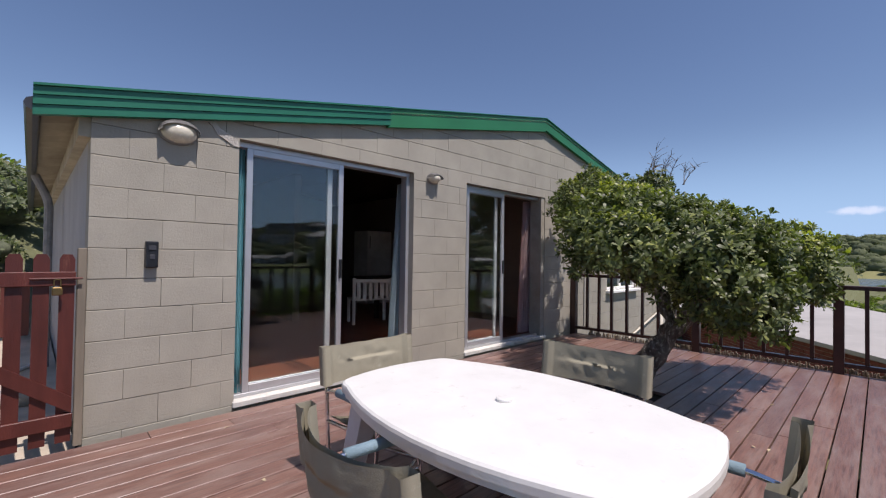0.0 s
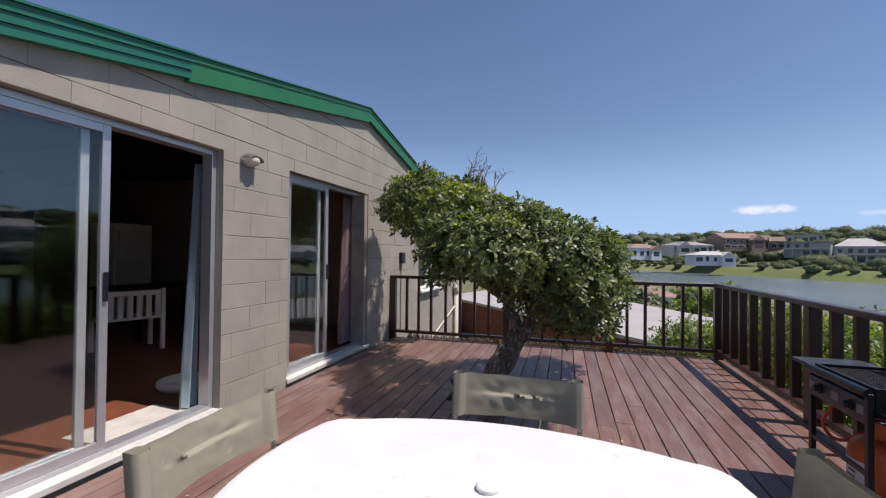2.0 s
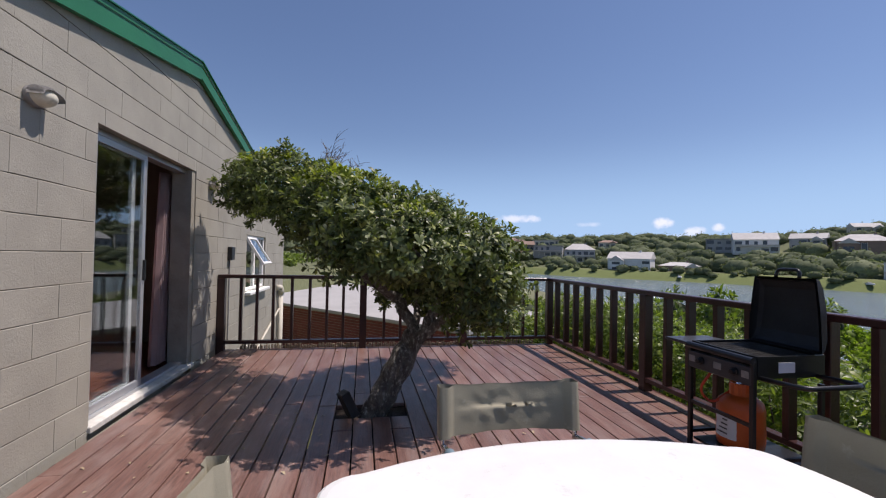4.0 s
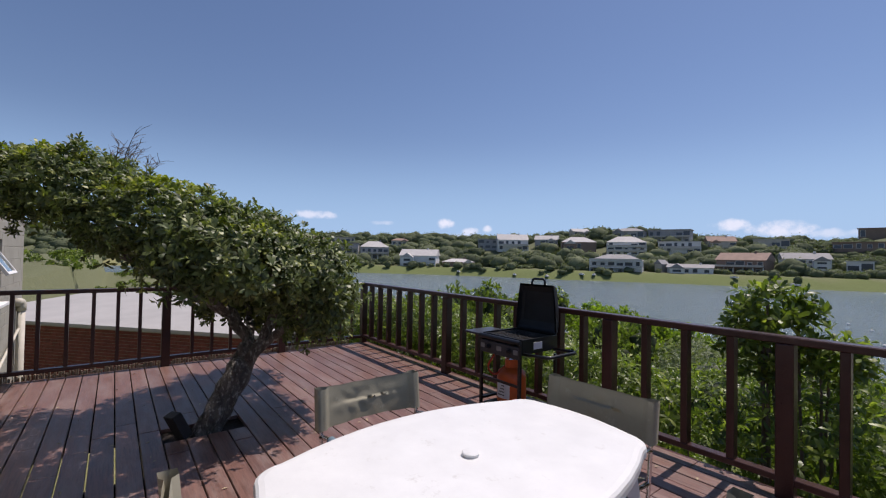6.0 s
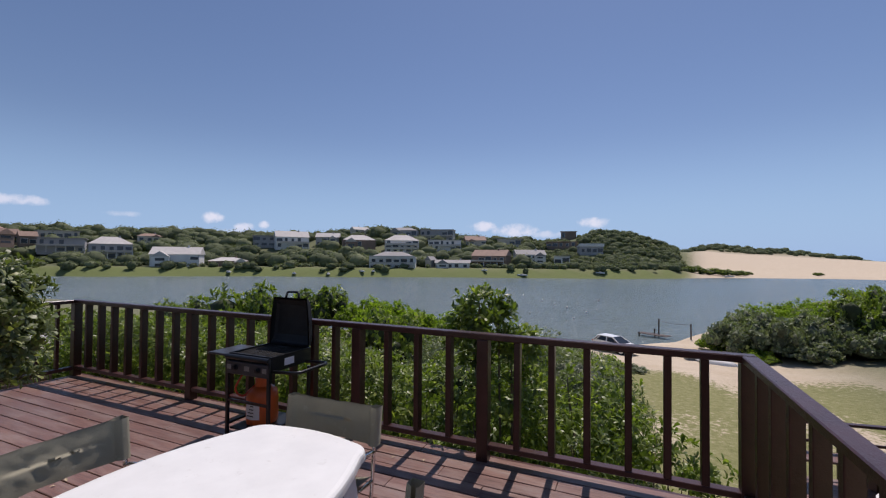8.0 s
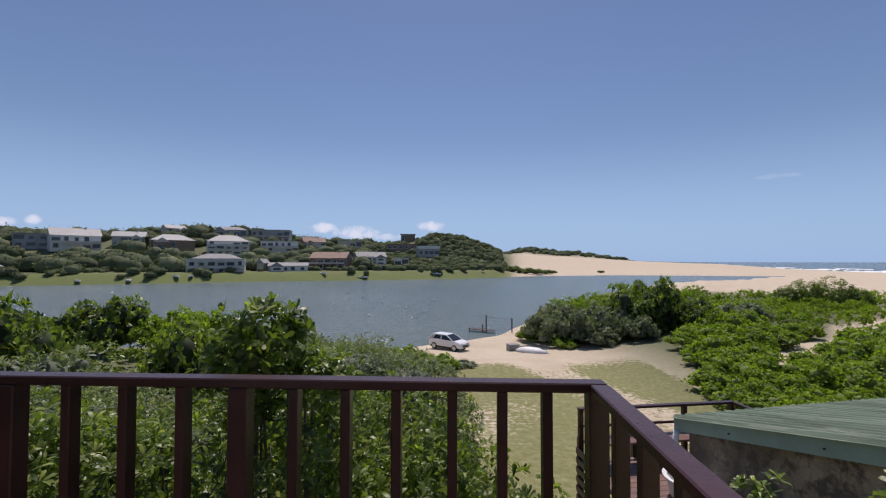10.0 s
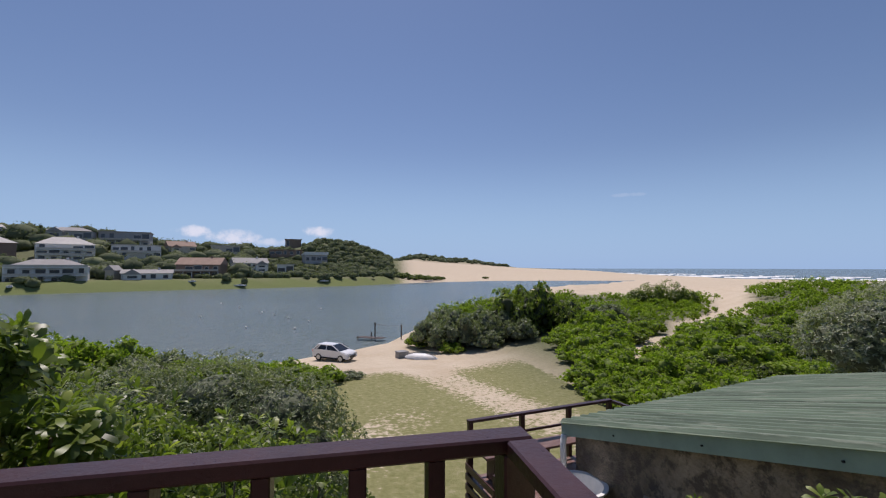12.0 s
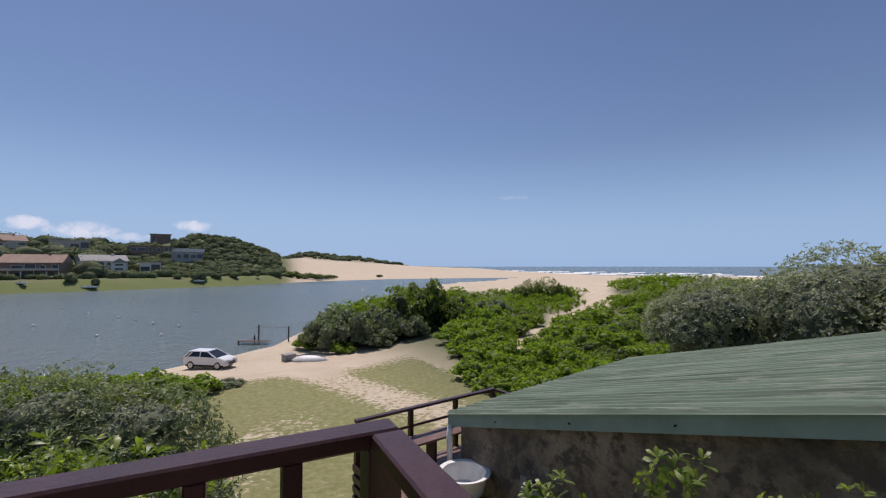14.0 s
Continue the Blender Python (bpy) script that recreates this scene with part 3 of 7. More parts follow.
def land(x, y):
    """Height and kind of the ground at (x, y)."""
    dx, dy = x - EYE[0], y - EYE[1]
    d = np.hypot(dx, dy)
    a = np.degrees(np.arctan2(dx, -dy))
    front = (a > -88) & (a < 112)
    # the near bank, from the house down to the river
    base = table(-y, [-6, 3, 5, 9, 14, 25, 44, 60], [-2.4, -2.4, -2.5, -3.6, -5.0, -6.0, -7.0, -7.2])
    dune = step(-x, 9, 20) * step(-y, 12, 24)
    base = base * (1 - dune) + dune * (-5.9 + 0.7 * wobble(x, y, 9) + 0.4 * step(-x, 25, 60) + 3.0 * step(-a, 42, 52) * step(d, 45, 80))
    base = base * (1 - step(x, 22, 60)) - 6.6 * step(x, 22, 60)
    base = base * (1 - step(d, 150, 230)) + step(d, 150, 230) * -6.4
    out = base + 0.12 * wobble(x, y, 3.1, 1)
    behind = step(y, 1.5, 2.6) * (x > -0.2) + step(y, -0.55, 0.15) * (x <= -0.2)
    behind = np.where(x < -1.3, np.maximum(behind, step(y, -3.5, 0)), behind)
    rise = -0.25 + 0.32 * np.clip(y - 5, 0, 16) * step(-x, -3, 1) + 0.2 * wobble(x, y, 4)
    rise = np.where((x > -3.2) & (y < 6), -0.25, rise)
    out = out * (1 - behind) + behind * rise
    # river, far bank, hills and beach
    dn, df = shore_near(a), shore_far(a)
    into = step(d - dn, -6, 3)
    out = np.where(front, out * (1 - into) + into * -9.5, out)
    e = d - df
    ridge = table(a, [-14, -10, -6, -3, 0, 3, 8, 14, 20, 24, 28, 32, 38, 45, 58, 70, 86, 112], [-4, -3, 7, 14, 20, 21, 14, 12, 13, 16, 20, 20, 16, 13, 15, 15, 17, 20])
    far = WATER_Z - 2 + 2.5 * step(e, -4, 2) + 3.4 * step(e, 0, 8) + (ridge + 4.2) * step(e, 20, 150) + 1.0 * wobble(x, y, 14)  * step(e, 25, 60)
    crest = table(a, [-75, -60, -45, -35, -26, -20, -15, -10, -7, -4.5], [-6.6, -6.2, -5.6, -4.5, -1, 2.5, 5.5, 8.5, 13, 16])
    sand = WATER_Z - 1.2 + 2.0 * step(e, -10, 15) + (crest + 6.7) * step(e, 60, 330) + 0.35 * wobble(x, y, 22) * step(e, 20, 80)
    back = table(a, [-22, -20, -17, -14, -10, -7, -5.5, -4.5], [0, 3, 7, 9, 12, 11, 5, 0])
    sand = sand + (back + np.where(back > 1, 2.5 * wobble(x, y, 34, 4) + 1.5 * wobble(x, y, 15, 1), 0)) * step(e, 420, 540)
    s = step(-a, 4.2, 9.0)
    far = far * (1 - s) + sand * s
    sea = table(a, [-90, -60, -45, -35, -28, -22, -19], [330, 400, 470, 620, 950, 1700, 9000])
    far = np.where(d > sea - 60, far * (1 - step(d, sea - 60, sea)) - 9.5 * step(d, sea - 60, sea), far)
    out = np.where(front & (e > -12), np.maximum(far, np.where(e > 0, -99, out)), out)
    out = np.where(~front & (d > 60), -0.5 + 0.01 * np.minimum(d, 800), out)
    # kinds: bare sand, lush grass, scrub
    bare = 0.16 + 0.35 * step(wobble(x, y, 4.2, 2), 0.1, 0.7) + 0.75 * step(-y, 33, 40) + 0.5 * step(np.abs(x + 8 + 0.25 * (y + 30)), 3.0, 0.5) * step(-y, 12, 18)
    bare = np.where((x < 0.5) & (y > -0.6) & (y < 9), 0.95, bare)
    trail = np.exp(-((a - table(d, [38, 46, 54, 71, 90, 120], [-35, -38.5, -41.5, -44, -46, -46.5])) * d * 0.01745 / 1.4 + 0.5 * np.sin(d / 4.0)) ** 2) * (d > 33) * (x < 0)
    clear = np.maximum(np.exp(-((a + 42.2) / 2.4) ** 4) * step(d, 49, 53) * (1 - step(d, 66, 70)), np.exp(-((a + 46) / 2.2) ** 4) * step(d, 66, 72))
    scrub = dune * (1 - np.clip(trail * 3, 0, 1)) * (1 - clear) * (1 - step(d, 100, 130))
    bare = np.maximum(bare, np.where(dune > 0.5, 1.0, 0))
    bare = np.where(front & (e > -12), s, bare)
    lush = np.where(front & (e > -12), (1 - s) * (1 - step(e, 7, 15)) * (1 - step(a, 76, 84)), 0)
    scrub = np.where(front & (e > -12), (1 - s) * step(e, 7, 15) + s * step(e, 440, 500), scrub)
    scrub = np.where((y > 6) & (x < 3), 0.8, scrub)
    scrub = np.where((x > 16) & (d < 330) & ~(front & (e > -12)), 0.9, scrub)
    return out, np.clip(bare, 0, 1), np.clip(lush, 0, 1), np.clip(scrub, 0, 1)


def grid_lines(n, near, reach, centre):
    u = np.linspace(-1, 1, n)
    k = math.asinh(reach / near)
    return centre + near * np.sinh(k * u)


def make_ground():
    n = 280
    gx, gy = np.meshgrid(grid_lines(n, 14, 4600, -4), grid_lines(n, 14, 4600, -22))
    z, bare, lush, scrub = land(gx, gy)
    verts = np.stack([gx, gy, z], -1).reshape(-1, 3)
    i = (np.arange(n - 1)[:, None] * n + np.arange(n - 1)[None, :]).ravel()
    quads = np.stack([i, i + 1, i + n + 1, i + n], 1)
    me = bpy.data.meshes.new("ground")
    me.from_pydata(verts.tolist(), [], quads.tolist())
    att = me.color_attributes.new("kind", "FLOAT_COLOR", "POINT")
    rgba = np.stack([bare, lush, scrub, np.ones_like(bare)], -1).reshape(-1)
    att.data.foreach_set("color", rgba)
    ob = finish("ground", me, M["ground"], smooth=True)
    return tagged(ob, "sandy ground with patchy dry lawn, dunes and green far bank", "ground", kind="structure")


make_ground()
bm = bmesh.new()
bmesh.ops.create_grid(bm, x_segments=2, y_segments=2, size=4700)
for v in bm.verts:
    v.co.z = WATER_Z
tagged(part("water", bm, M["water"]), "calm grey-blue river water opening to the sea", "water", kind="structure")

# surf: broken white rows where the sea meets the beach
for k, (dist, w, deg0, deg1) in enumerate([(4, 7, -64, -30), (34, 6, -64, -29), (85, 8, -62, -29), (150, 6, -60, -30)]):
    bm = bmesh.new()
    a, prev = deg0, None
    while a < deg1:
        swell = math.sin(a * 1.3 + k * 1.7) + 0.7 * math.sin(a * 3.1 + k * 3) + 0.3 * math.sin(a * 9 + k) + 0.55 - 0.12 * k
        on = swell > 0
        r = table(a, [-90, -60, -45, -35, -28, -22], [330, 400, 470, 620, 950, 1700]) + dist * (1 + 0.1 * math.sin(a * 1.1 + k))
        ww = w * min(1.0, swell)
        p = [(EYE[0] + math.sin(radians(a)) * q, EYE[1] - math.cos(radians(a)) * q, WATER_Z + h) for q, h in ((r - ww, 0.06), (r, 0.7), (r + ww, 0.06))]
        cur = [bm.verts.new(v) for v in p] if on else None
        if prev and cur:
            for j in range(2):
                bm.faces.new((prev[j], prev[j + 1], cur[j + 1], cur[j]))
        prev = cur
        a += 0.15
    tagged(part("surf", bm, M["foam_white"]), "line of white breaking waves off the beach", "surf", "surf lines", "stuff")

# ---- deck ----
DX0, DX1, DY0 = -1.06, 6.12, -4.53
deck = thing("floor", (0, 0, 0), "weathered red-brown timber deck boards, worn and dusty", "deck", kind="structure")
# Unseen joists, black and deep, added to keep the board gaps dark.
for k in range(18):
    x = DX0 + 0.03 + k * 0.419
    if 3.4 < x < 4.1:
        continue
    part("joist", boxed(x - 0.022, x + 0.022, DY0 + 0.03, -0.02, -0.26, -0.036), M["black_matt"], deck)
part("rim_board", boxed(DX0, DX1, DY0 - 0.03, DY0 - 0.002, -0.28, -0.004), M["rail"], deck)
for x in (-0.9, 1.5, 4.2, 6.0):
    for y in (-4.40, -1.5):
        part("pile", boxed(x - 0.06, x + 0.06, y - 0.06, y + 0.06, -3.4, -0.2), M["rail"], deck)

# ---- house ----
SLOPE, RIDGE_X, EAVE_Z, WALL_X1 = 0.2009, 5.17, 2.056, 10.5
DOORS = ((0.895, 2.69), (3.52, 5.26))
DOOR_Z0, DOOR_Z1 = 0.05, 2.10


def wall_top(x):
    return EAVE_Z + SLOPE * (x if x < RIDGE_X else 2 * RIDGE_X - x)


wall = thing("wall_south", (0, 0, 0), "gable wall of large concrete blocks painted warm grey", "wall", kind="structure")
bm = bmesh.new()
WIN = (7.35, 8.65, 0.62, 1.52)
cuts = [0.0, DOORS[0][0], DOORS[0][1], DOORS[1][0], DOORS[1][1], RIDGE_X + 0.001, WIN[0], WIN[1], WALL_X1]
for a, b in zip(cuts, cuts[1:]):
    mid = (a + b) / 2
    lo = -2.6
    for d0, d1 in DOORS:
        if d0 < mid < d1:
            upright(bm, [(a, -2.6), (b, -2.6), (b, -0.001), (a, -0.001)], 0.012, 0.20)
            lo = DOOR_Z1
    if WIN[0] < mid < WIN[1]:
        upright(bm, [(a, -2.6), (b, -2.6), (b, WIN[2]), (a, WIN[2])], 0.012, 0.20)
        lo = WIN[3]
    upright(bm, [(a, lo), (b, lo), (b, wall_top(b) + 0.02), (a, wall_top(a) + 0.02)], 0.012, 0.20)
part("mortar_bed", bm, M["mortar"], wall)

left = thing("wall_west", (0, 0, 0), "shaded grey rendered side wall of the house", "wall", kind="structure")
part("wall_face", boxed(0.0, 0.2, 0.2, 9.0, -0.6, 2.06), M["side_wall"], left)
right = thing("wall_east", (0, 0, 0), "plain grey side wall of the house", "wall", kind="structure")
part("wall_face", boxed(10.3, 10.5, 0.2, 9.0, -2.6, 2.06), M["side_wall"], right)
north = thing("wall_north", (0, 0, 0), "plain back wall closing the room", "wall", kind="structure")
part("wall_face", upright(bmesh.new(), [(0.2, -0.6), (10.3, -0.6), (10.3, 2.16), (5.25, 3.16), (0.2, 2.16)], 8.8, 9.0), M["room"], north)
inner = thing("wall_inner", (0, 0, 0), "dim interior wall between the rooms", "wall", kind="structure")
part("wall_face", boxed(3.02, 3.14, 3.6, 8.8, 0.0, 2.6), M["room"], inner)
part("wall_face", boxed(6.5, 6.62, 0.2, 8.8, 0.0, 2.7), M["room"], inner)
fl = tagged(part("floor_indoors", boxed(0.2, 10.3, 0.21, 8.8, -0.1, 0.035), M["terracotta"]), "polished orange-red terracotta floor indoors", "floor", kind="structure")
ceil = part("ceiling", upright(bmesh.new(), [(0.2, 2.10), (5.25, 3.10), (10.3, 2.10), (10.3, 2.14), (5.25, 3.14), (0.2, 2.14)], 0.21, 8.8), M["room_ceiling"])
tagged(ceil, "dark boarded ceiling following the roof slope", "ceiling", kind="structure")

# roof sheets with a wavy profile, and the green barge boards
roof = thing("roof", (0, 0, 0), "low-pitched profiled roof with green painted barge boards", "roof", kind="structure")
for side in (-1, 1):
    bm = bmesh.new()
    n = 150
    rows = []
    for k in range(n + 1):
        y = -0.06 + k * (9.2 / n)
        bump = 0.022 * math.sin(k * math.pi / 2.0)
        e = -0.26 if side < 0 else 10.76
        rows.append([bm.verts.new((x, y, z + bump + t)) for t in (0.0, 0.012) for x, z in ((e, EAVE_Z + SLOPE * -0.26 + 0.11), (RIDGE_X, wall_top(RIDGE_X) + 0.11))])
    for r, s in zip(rows, rows[1:]):
        bm.faces.new((r[0], s[0], s[1], r[1]))
        bm.faces.new((r[2], r[3], s[3], s[2]))
    part("roof_sheet", bm, M["roof_sheet"], roof, "pale profiled sheet, mossy at the edge")


def fascia_board(x0, x1, drop, rise, y0, y1, name, material, label=""):
    f = lambda x: wall_top(x)
    pts = [(x0, f(x0) + drop), (x1, f(x1) + drop), (x1, f(x1) + rise), (x0, f(x0) + rise)]
    return part(name, upright(bmesh.new(), pts, y0, y1), material, roof, label)


# ribbed metal barge on the lower left run, flat boards above
for k, (lo, hi, y0) in enumerate(((-0.005, 0.05, -0.062), (0.053, 0.105, -0.072), (0.108, 0.155, -0.082), (0.158, 0.172, -0.098))):
    fascia_board(-0.27, 2.315, lo, hi, y0, -0.012, "barge_rib", M["green"], "ribbed green metal trim")
fascia_board(2.30, RIDGE_X, -0.025, 0.165, -0.055, -0.012, "barge_board", M["green_board"])
fascia_board(RIDGE_X, 10.8, -0.005, 0.165, -0.055, -0.012, "barge_board", M["green_board"])
part("barge_cap", upright(bmesh.new(), [(2.29, wall_top(2.29) + 0.166), (RIDGE_X, wall_top(RIDGE_X) + 0.166), (10.8, wall_top(10.8) + 0.166), (10.8, wall_top(10.8) + 0.176), (RIDGE_X, wall_top(RIDGE_X) + 0.176), (2.29, wall_top(2.29) + 0.176)], -0.07, 0.05), M["green"], roof)
part("soffit_beam", boxed(-0.06, 0.0, 0.02, 9.0, 1.93, 2.06), M["roof_sheet"], roof, "ochre timber wall plate under the eave")
part("gutter", tube(bmesh.new(), [(-0.27, -0.02, 2.07), (-0.27, 9.0, 2.06)], 0.04, 8), M["steel_grey"], roof, "thin grey gutter")
dp = tagged(part("downpipe", tube(bmesh.new(), rounded([(-0.24, 3.0, 2.03), (-0.12, 3.0, 1.75), (-0.12, 3.0, -0.3)], 0.1), 0.04, 10), M["lamp_body"]), "pale grey rain downpipe on the side wall", "downpipe")


def sliding_door(k, x0, x1, panel_end):
    d = thing("door_%d" % k, (0, 0, 0), "aluminium sliding glass door standing half open", "sliding door", kind="structure")
    z0, z1 = DOOR_Z0, DOOR_Z1
    t = 0.045
    for nm, b in (("door_jamb", (x0 + 0.003, x0 + 0.02, 0.07, 0.17, z0, z1 - 0.003)), ("door_jamb", (x1 - t, x1 - 0.003, 0.07, 0.17, z0, z1 - 0.003)),
                  ("door_head", (x0 + 0.02, x1 - t, 0.07, 0.17, z1 - t, z1 - 0.003)), ("door_track", (x0 + 0.02, x1 - t, 0.06, 0.17, z0, z0 + 0.03))):
        part(nm, boxed(*b, bevel=0.003), M["alu"], d)
    for (a, b, y, nm) in ((x0 + 0.085, panel_end, 0.085, "sliding_panel"), (x0 + 0.02, panel_end - 0.09, 0.135, "fixed_panel")):
        f = bmesh.new()
        s = 0.05
        box(f, a, a + (s if nm == "sliding_panel" else 0.012), y - 0.016, y + 0.016, z0 + 0.03, z1 - t, 0.003)
        box(f, b - s, b, y - 0.016, y + 0.016, z0 + 0.03, z1 - t, 0.003)
        box(f, a + s, b - s, y - 0.016, y + 0.016, z0 + 0.03, z0 + 0.09, 0.003)
        box(f, a + s, b - s, y - 0.016, y + 0.016, z1 - t - 0.05, z1 - t, 0.003)
        p = part(nm, f, M["alu"], d)
        gl = part("pane", boxed(a + (s if nm == "sliding_panel" else 0.012), b - s, y - 0.003, y + 0.003, z0 + 0.09, z1 - t - 0.05), M["glass"], p)
        gl.visible_shadow = False
        if nm == "sliding_panel":
            h = bmesh.new()
            box(h, b - 0.038, b - 0.012, y - 0.035, y - 0.016, 0.98, 1.16, 0.005)
            part("handle", h, M["black"], p, "black pull handle")
    part("sill", boxed(x0 - 0.01, x1 + 0.02, -0.025, 0.20, 0.004, z0, 0.006), M["sill"], d, "white painted concrete sill, scuffed")
    return d


sliding_door(1, DOORS[0][0], DOORS[0][1], 1.87)
sliding_door(2, DOORS[1][0], DOORS[1][1], 4.36)

# side-hung window further along, its top light pushed open
w1 = thing("window_1", (0, 0, 0), "white framed window with a tilted-open top light", "window", kind="structure")
f = bmesh.new()
for b in ((WIN[0], WIN[0] + 0.05, WIN[2], WIN[3]), (WIN[1] - 0.05, WIN[1], WIN[2], WIN[3]), (WIN[0] + 0.05, WIN[1] - 0.05, WIN[3] - 0.05, WIN[3]),
          (WIN[0] + 0.05, WIN[1] - 0.05, WIN[2], WIN[2] + 0.05), (7.97, 8.02, WIN[2] + 0.05, WIN[3] - 0.05)):
    box(f, b[0], b[1], 0.03, 0.09, b[2], b[3], 0.004)
part("window_frame", f, M["white"], w1)
for a, b in ((WIN[0] + 0.05, 7.97), (8.02, WIN[1] - 0.05)):
    part("pane", boxed(a, b, 0.055, 0.061, WIN[2] + 0.05, WIN[3] - 0.05), M["glass"], w1).visible_shadow = False
part("window_sill", boxed(WIN[0] - 0.05, WIN[1] + 0.05, -0.09, 0.09, WIN[2] - 0.05, WIN[2] - 0.002, 0.006), M["white"], w1)
tilt = pose(7.38, 0.02, 1.48, -32, 0, 0)
f = bmesh.new()
for b in ((0, 0.04, -0.5, 0), (0.54, 0.58, -0.5, 0), (0.04, 0.54, -0.04, 0), (0.04, 0.54, -0.5, -0.46)):
    box(f, b[0], b[1], -0.02, 0.02, b[2], b[3], 0.003, m=tilt)
sash = part("opening_sash", f, M["white"], w1)
part("pane", boxed(0.04, 0.54, -0.003, 0.003, -0.46, -0.04, m=tilt), M["glass"], sash).visible_shadow = False


# ---- railings ----
def railing(label, x0, y0, x1, y1, posts, bars, top=0.955, base=0.13, bar=(0.045, 0.07), ends=-0.6, lap=(0.04, 0.04)):
    """Posts and bars are given by their distance along the run."""
    length = math.hypot(x1 - x0, y1 - y0)
    r = thing("railing", (x0, y0, 0), label, "railing", "deck railings", rz=math.degrees(math.atan2(y1 - y0, x1 - x0)))
    part("handrail", boxed(-lap[0], length + lap[1], -0.043, 0.043, top - 0.045, top, 0.006), M["rail"], r, "glossy worn top rail")
    part("bottom_rail", boxed(0.0, length, -0.035, 0.035, base - 0.04, base, 0.004), M["rail"], r)
    for s in posts:
        part("post", boxed(s - 0.045, s + 0.045, -0.045, 0.045, ends, top - 0.045, 0.006), M["rail"], r)
    shared = None
    for s in bars:
        if shared is None:
            shared = part("baluster", boxed(-bar[0] / 2, bar[0] / 2, -bar[1] / 2, bar[1] / 2, base, top - 0.045, 0.004), M["rail"], r)
            ob = shared
        else:
            ob = new("baluster", shared.data)
            ob.parent = r
        ob.location = (s, random.uniform(-0.002, 0.002), 0)
        ob.rotation_euler = (0, random.uniform(-0.004, 0.004), 0)
    return r


LX0, LX1, LY = -1.017, 6.07, -4.467
bars = [5.80, 5.54, 5.28, 5.01, 4.73, 4.45, 4.18, 3.62, 3.35, 3.07, 2.80, 2.52, 2.28, 2.04, 1.50, 1.22, 0.94, 0.40, 0.15, -0.09, -0.35, -0.58, -0.79]
railing("dark reddish-brown timber railing along the open side of the deck", LX0, LY, LX1, LY, [0, 0.66 - LX0, 1.80 - LX0, 3.92 - LX0, LX1 - LX0], [b - LX0 for b in bars])
bars = [0.23, 0.42, 0.62, 0.85, 1.07, 1.29, 1.50, 2.04, 2.26, 2.48, 2.70, 2.92, 3.36, 3.58, 3.80, 4.02, 4.22]
railing("dark reddish-brown timber railing at the end of the deck", LX1, -0.045, LX1, LY + 0.05, [0, 1.76, 3.14], bars, bar=(0.035, 0.05), base=0.12, lap=(0.04, -0.002))
bars = [0.237 + 0.252 * k for k in range(0, 16)]
railing("dark reddish-brown timber railing beside the gate", LX0, LY + 0.05, LX0, -0.08, [2.2, 4.3], [b for b in bars if abs(b - 2.2) > 0.08 and abs(b - 4.3) > 0.08], bar=(0.045, 0.06), lap=(-0.002, 0.04))


# ---- garden gate beside the house corner ----
gate = thing("garden_gate", (-0.5, -0.03, 0.0), "reddish-brown picket gate bolted and padlocked shut", "gate")
for k, x in enumerate((-0.40, -0.285, -0.17, -0.055, 0.06, 0.175, 0.29, 0.405)):
    o = [(x - 0.036, 0.04), (x + 0.036, 0.04), (x + 0.036, 1.15), (x + 0.022, 1.18), (x - 0.022, 1.18), (x - 0.036, 1.15)]
    part("picket", upright(bmesh.new(), o, -0.01, 0.012), M["gate"], gate)
for z in (0.13, 0.99):
    part("cross_rail", boxed(-0.445, 0.445, -0.036, -0.011, z, z + 0.085, 0.004), M["gate"], gate)
part("brace", upright(bmesh.new(), [(-0.44, 0.88), (-0.44, 0.98), (0.44, 0.31), (0.44, 0.216)], -0.034, -0.012), M["gate"], gate)
part("bolt", tube(bmesh.new(), [(0.24, -0.045, 1.035), (0.475, -0.045, 1.035)], 0.007, 8), M["gate"], gate, "rusty sliding bolt")
pl = bmesh.new()
box(pl, 0.335, 0.385, -0.065, -0.043, 0.935, 0.985, 0.006)
tube(pl, rounded([(0.345, -0.054, 0.985), (0.345, -0.054, 1.03), (0.375, -0.054, 1.03), (0.375, -0.054, 0.985)], 0.012, 4), 0.004, 6)
tagged(part("padlock", pl, surface("brass", (0.26, 0.18, 0.08), 0.35, 0.9, bump=0.05)), "small brass padlock hanging on the gate bolt", "padlock").location = (-0.5, -0.03, 0)
tagged(part("gate_post", boxed(-0.048, -0.004, -0.05, 0.03, 0.0, 1.22, 0.004), M["old_post"]), "weathered brown timber gate post fixed to the house corner", "gate post")
tagged(part("gate_post", boxed(-1.0, -0.96, -0.06, 0.02, 0.0, 1.2, 0.004), M["rail"]), "dark timber gate post by the railing end", "gate post")

# ---- table and chairs ----
TABLE_Z = 0.61


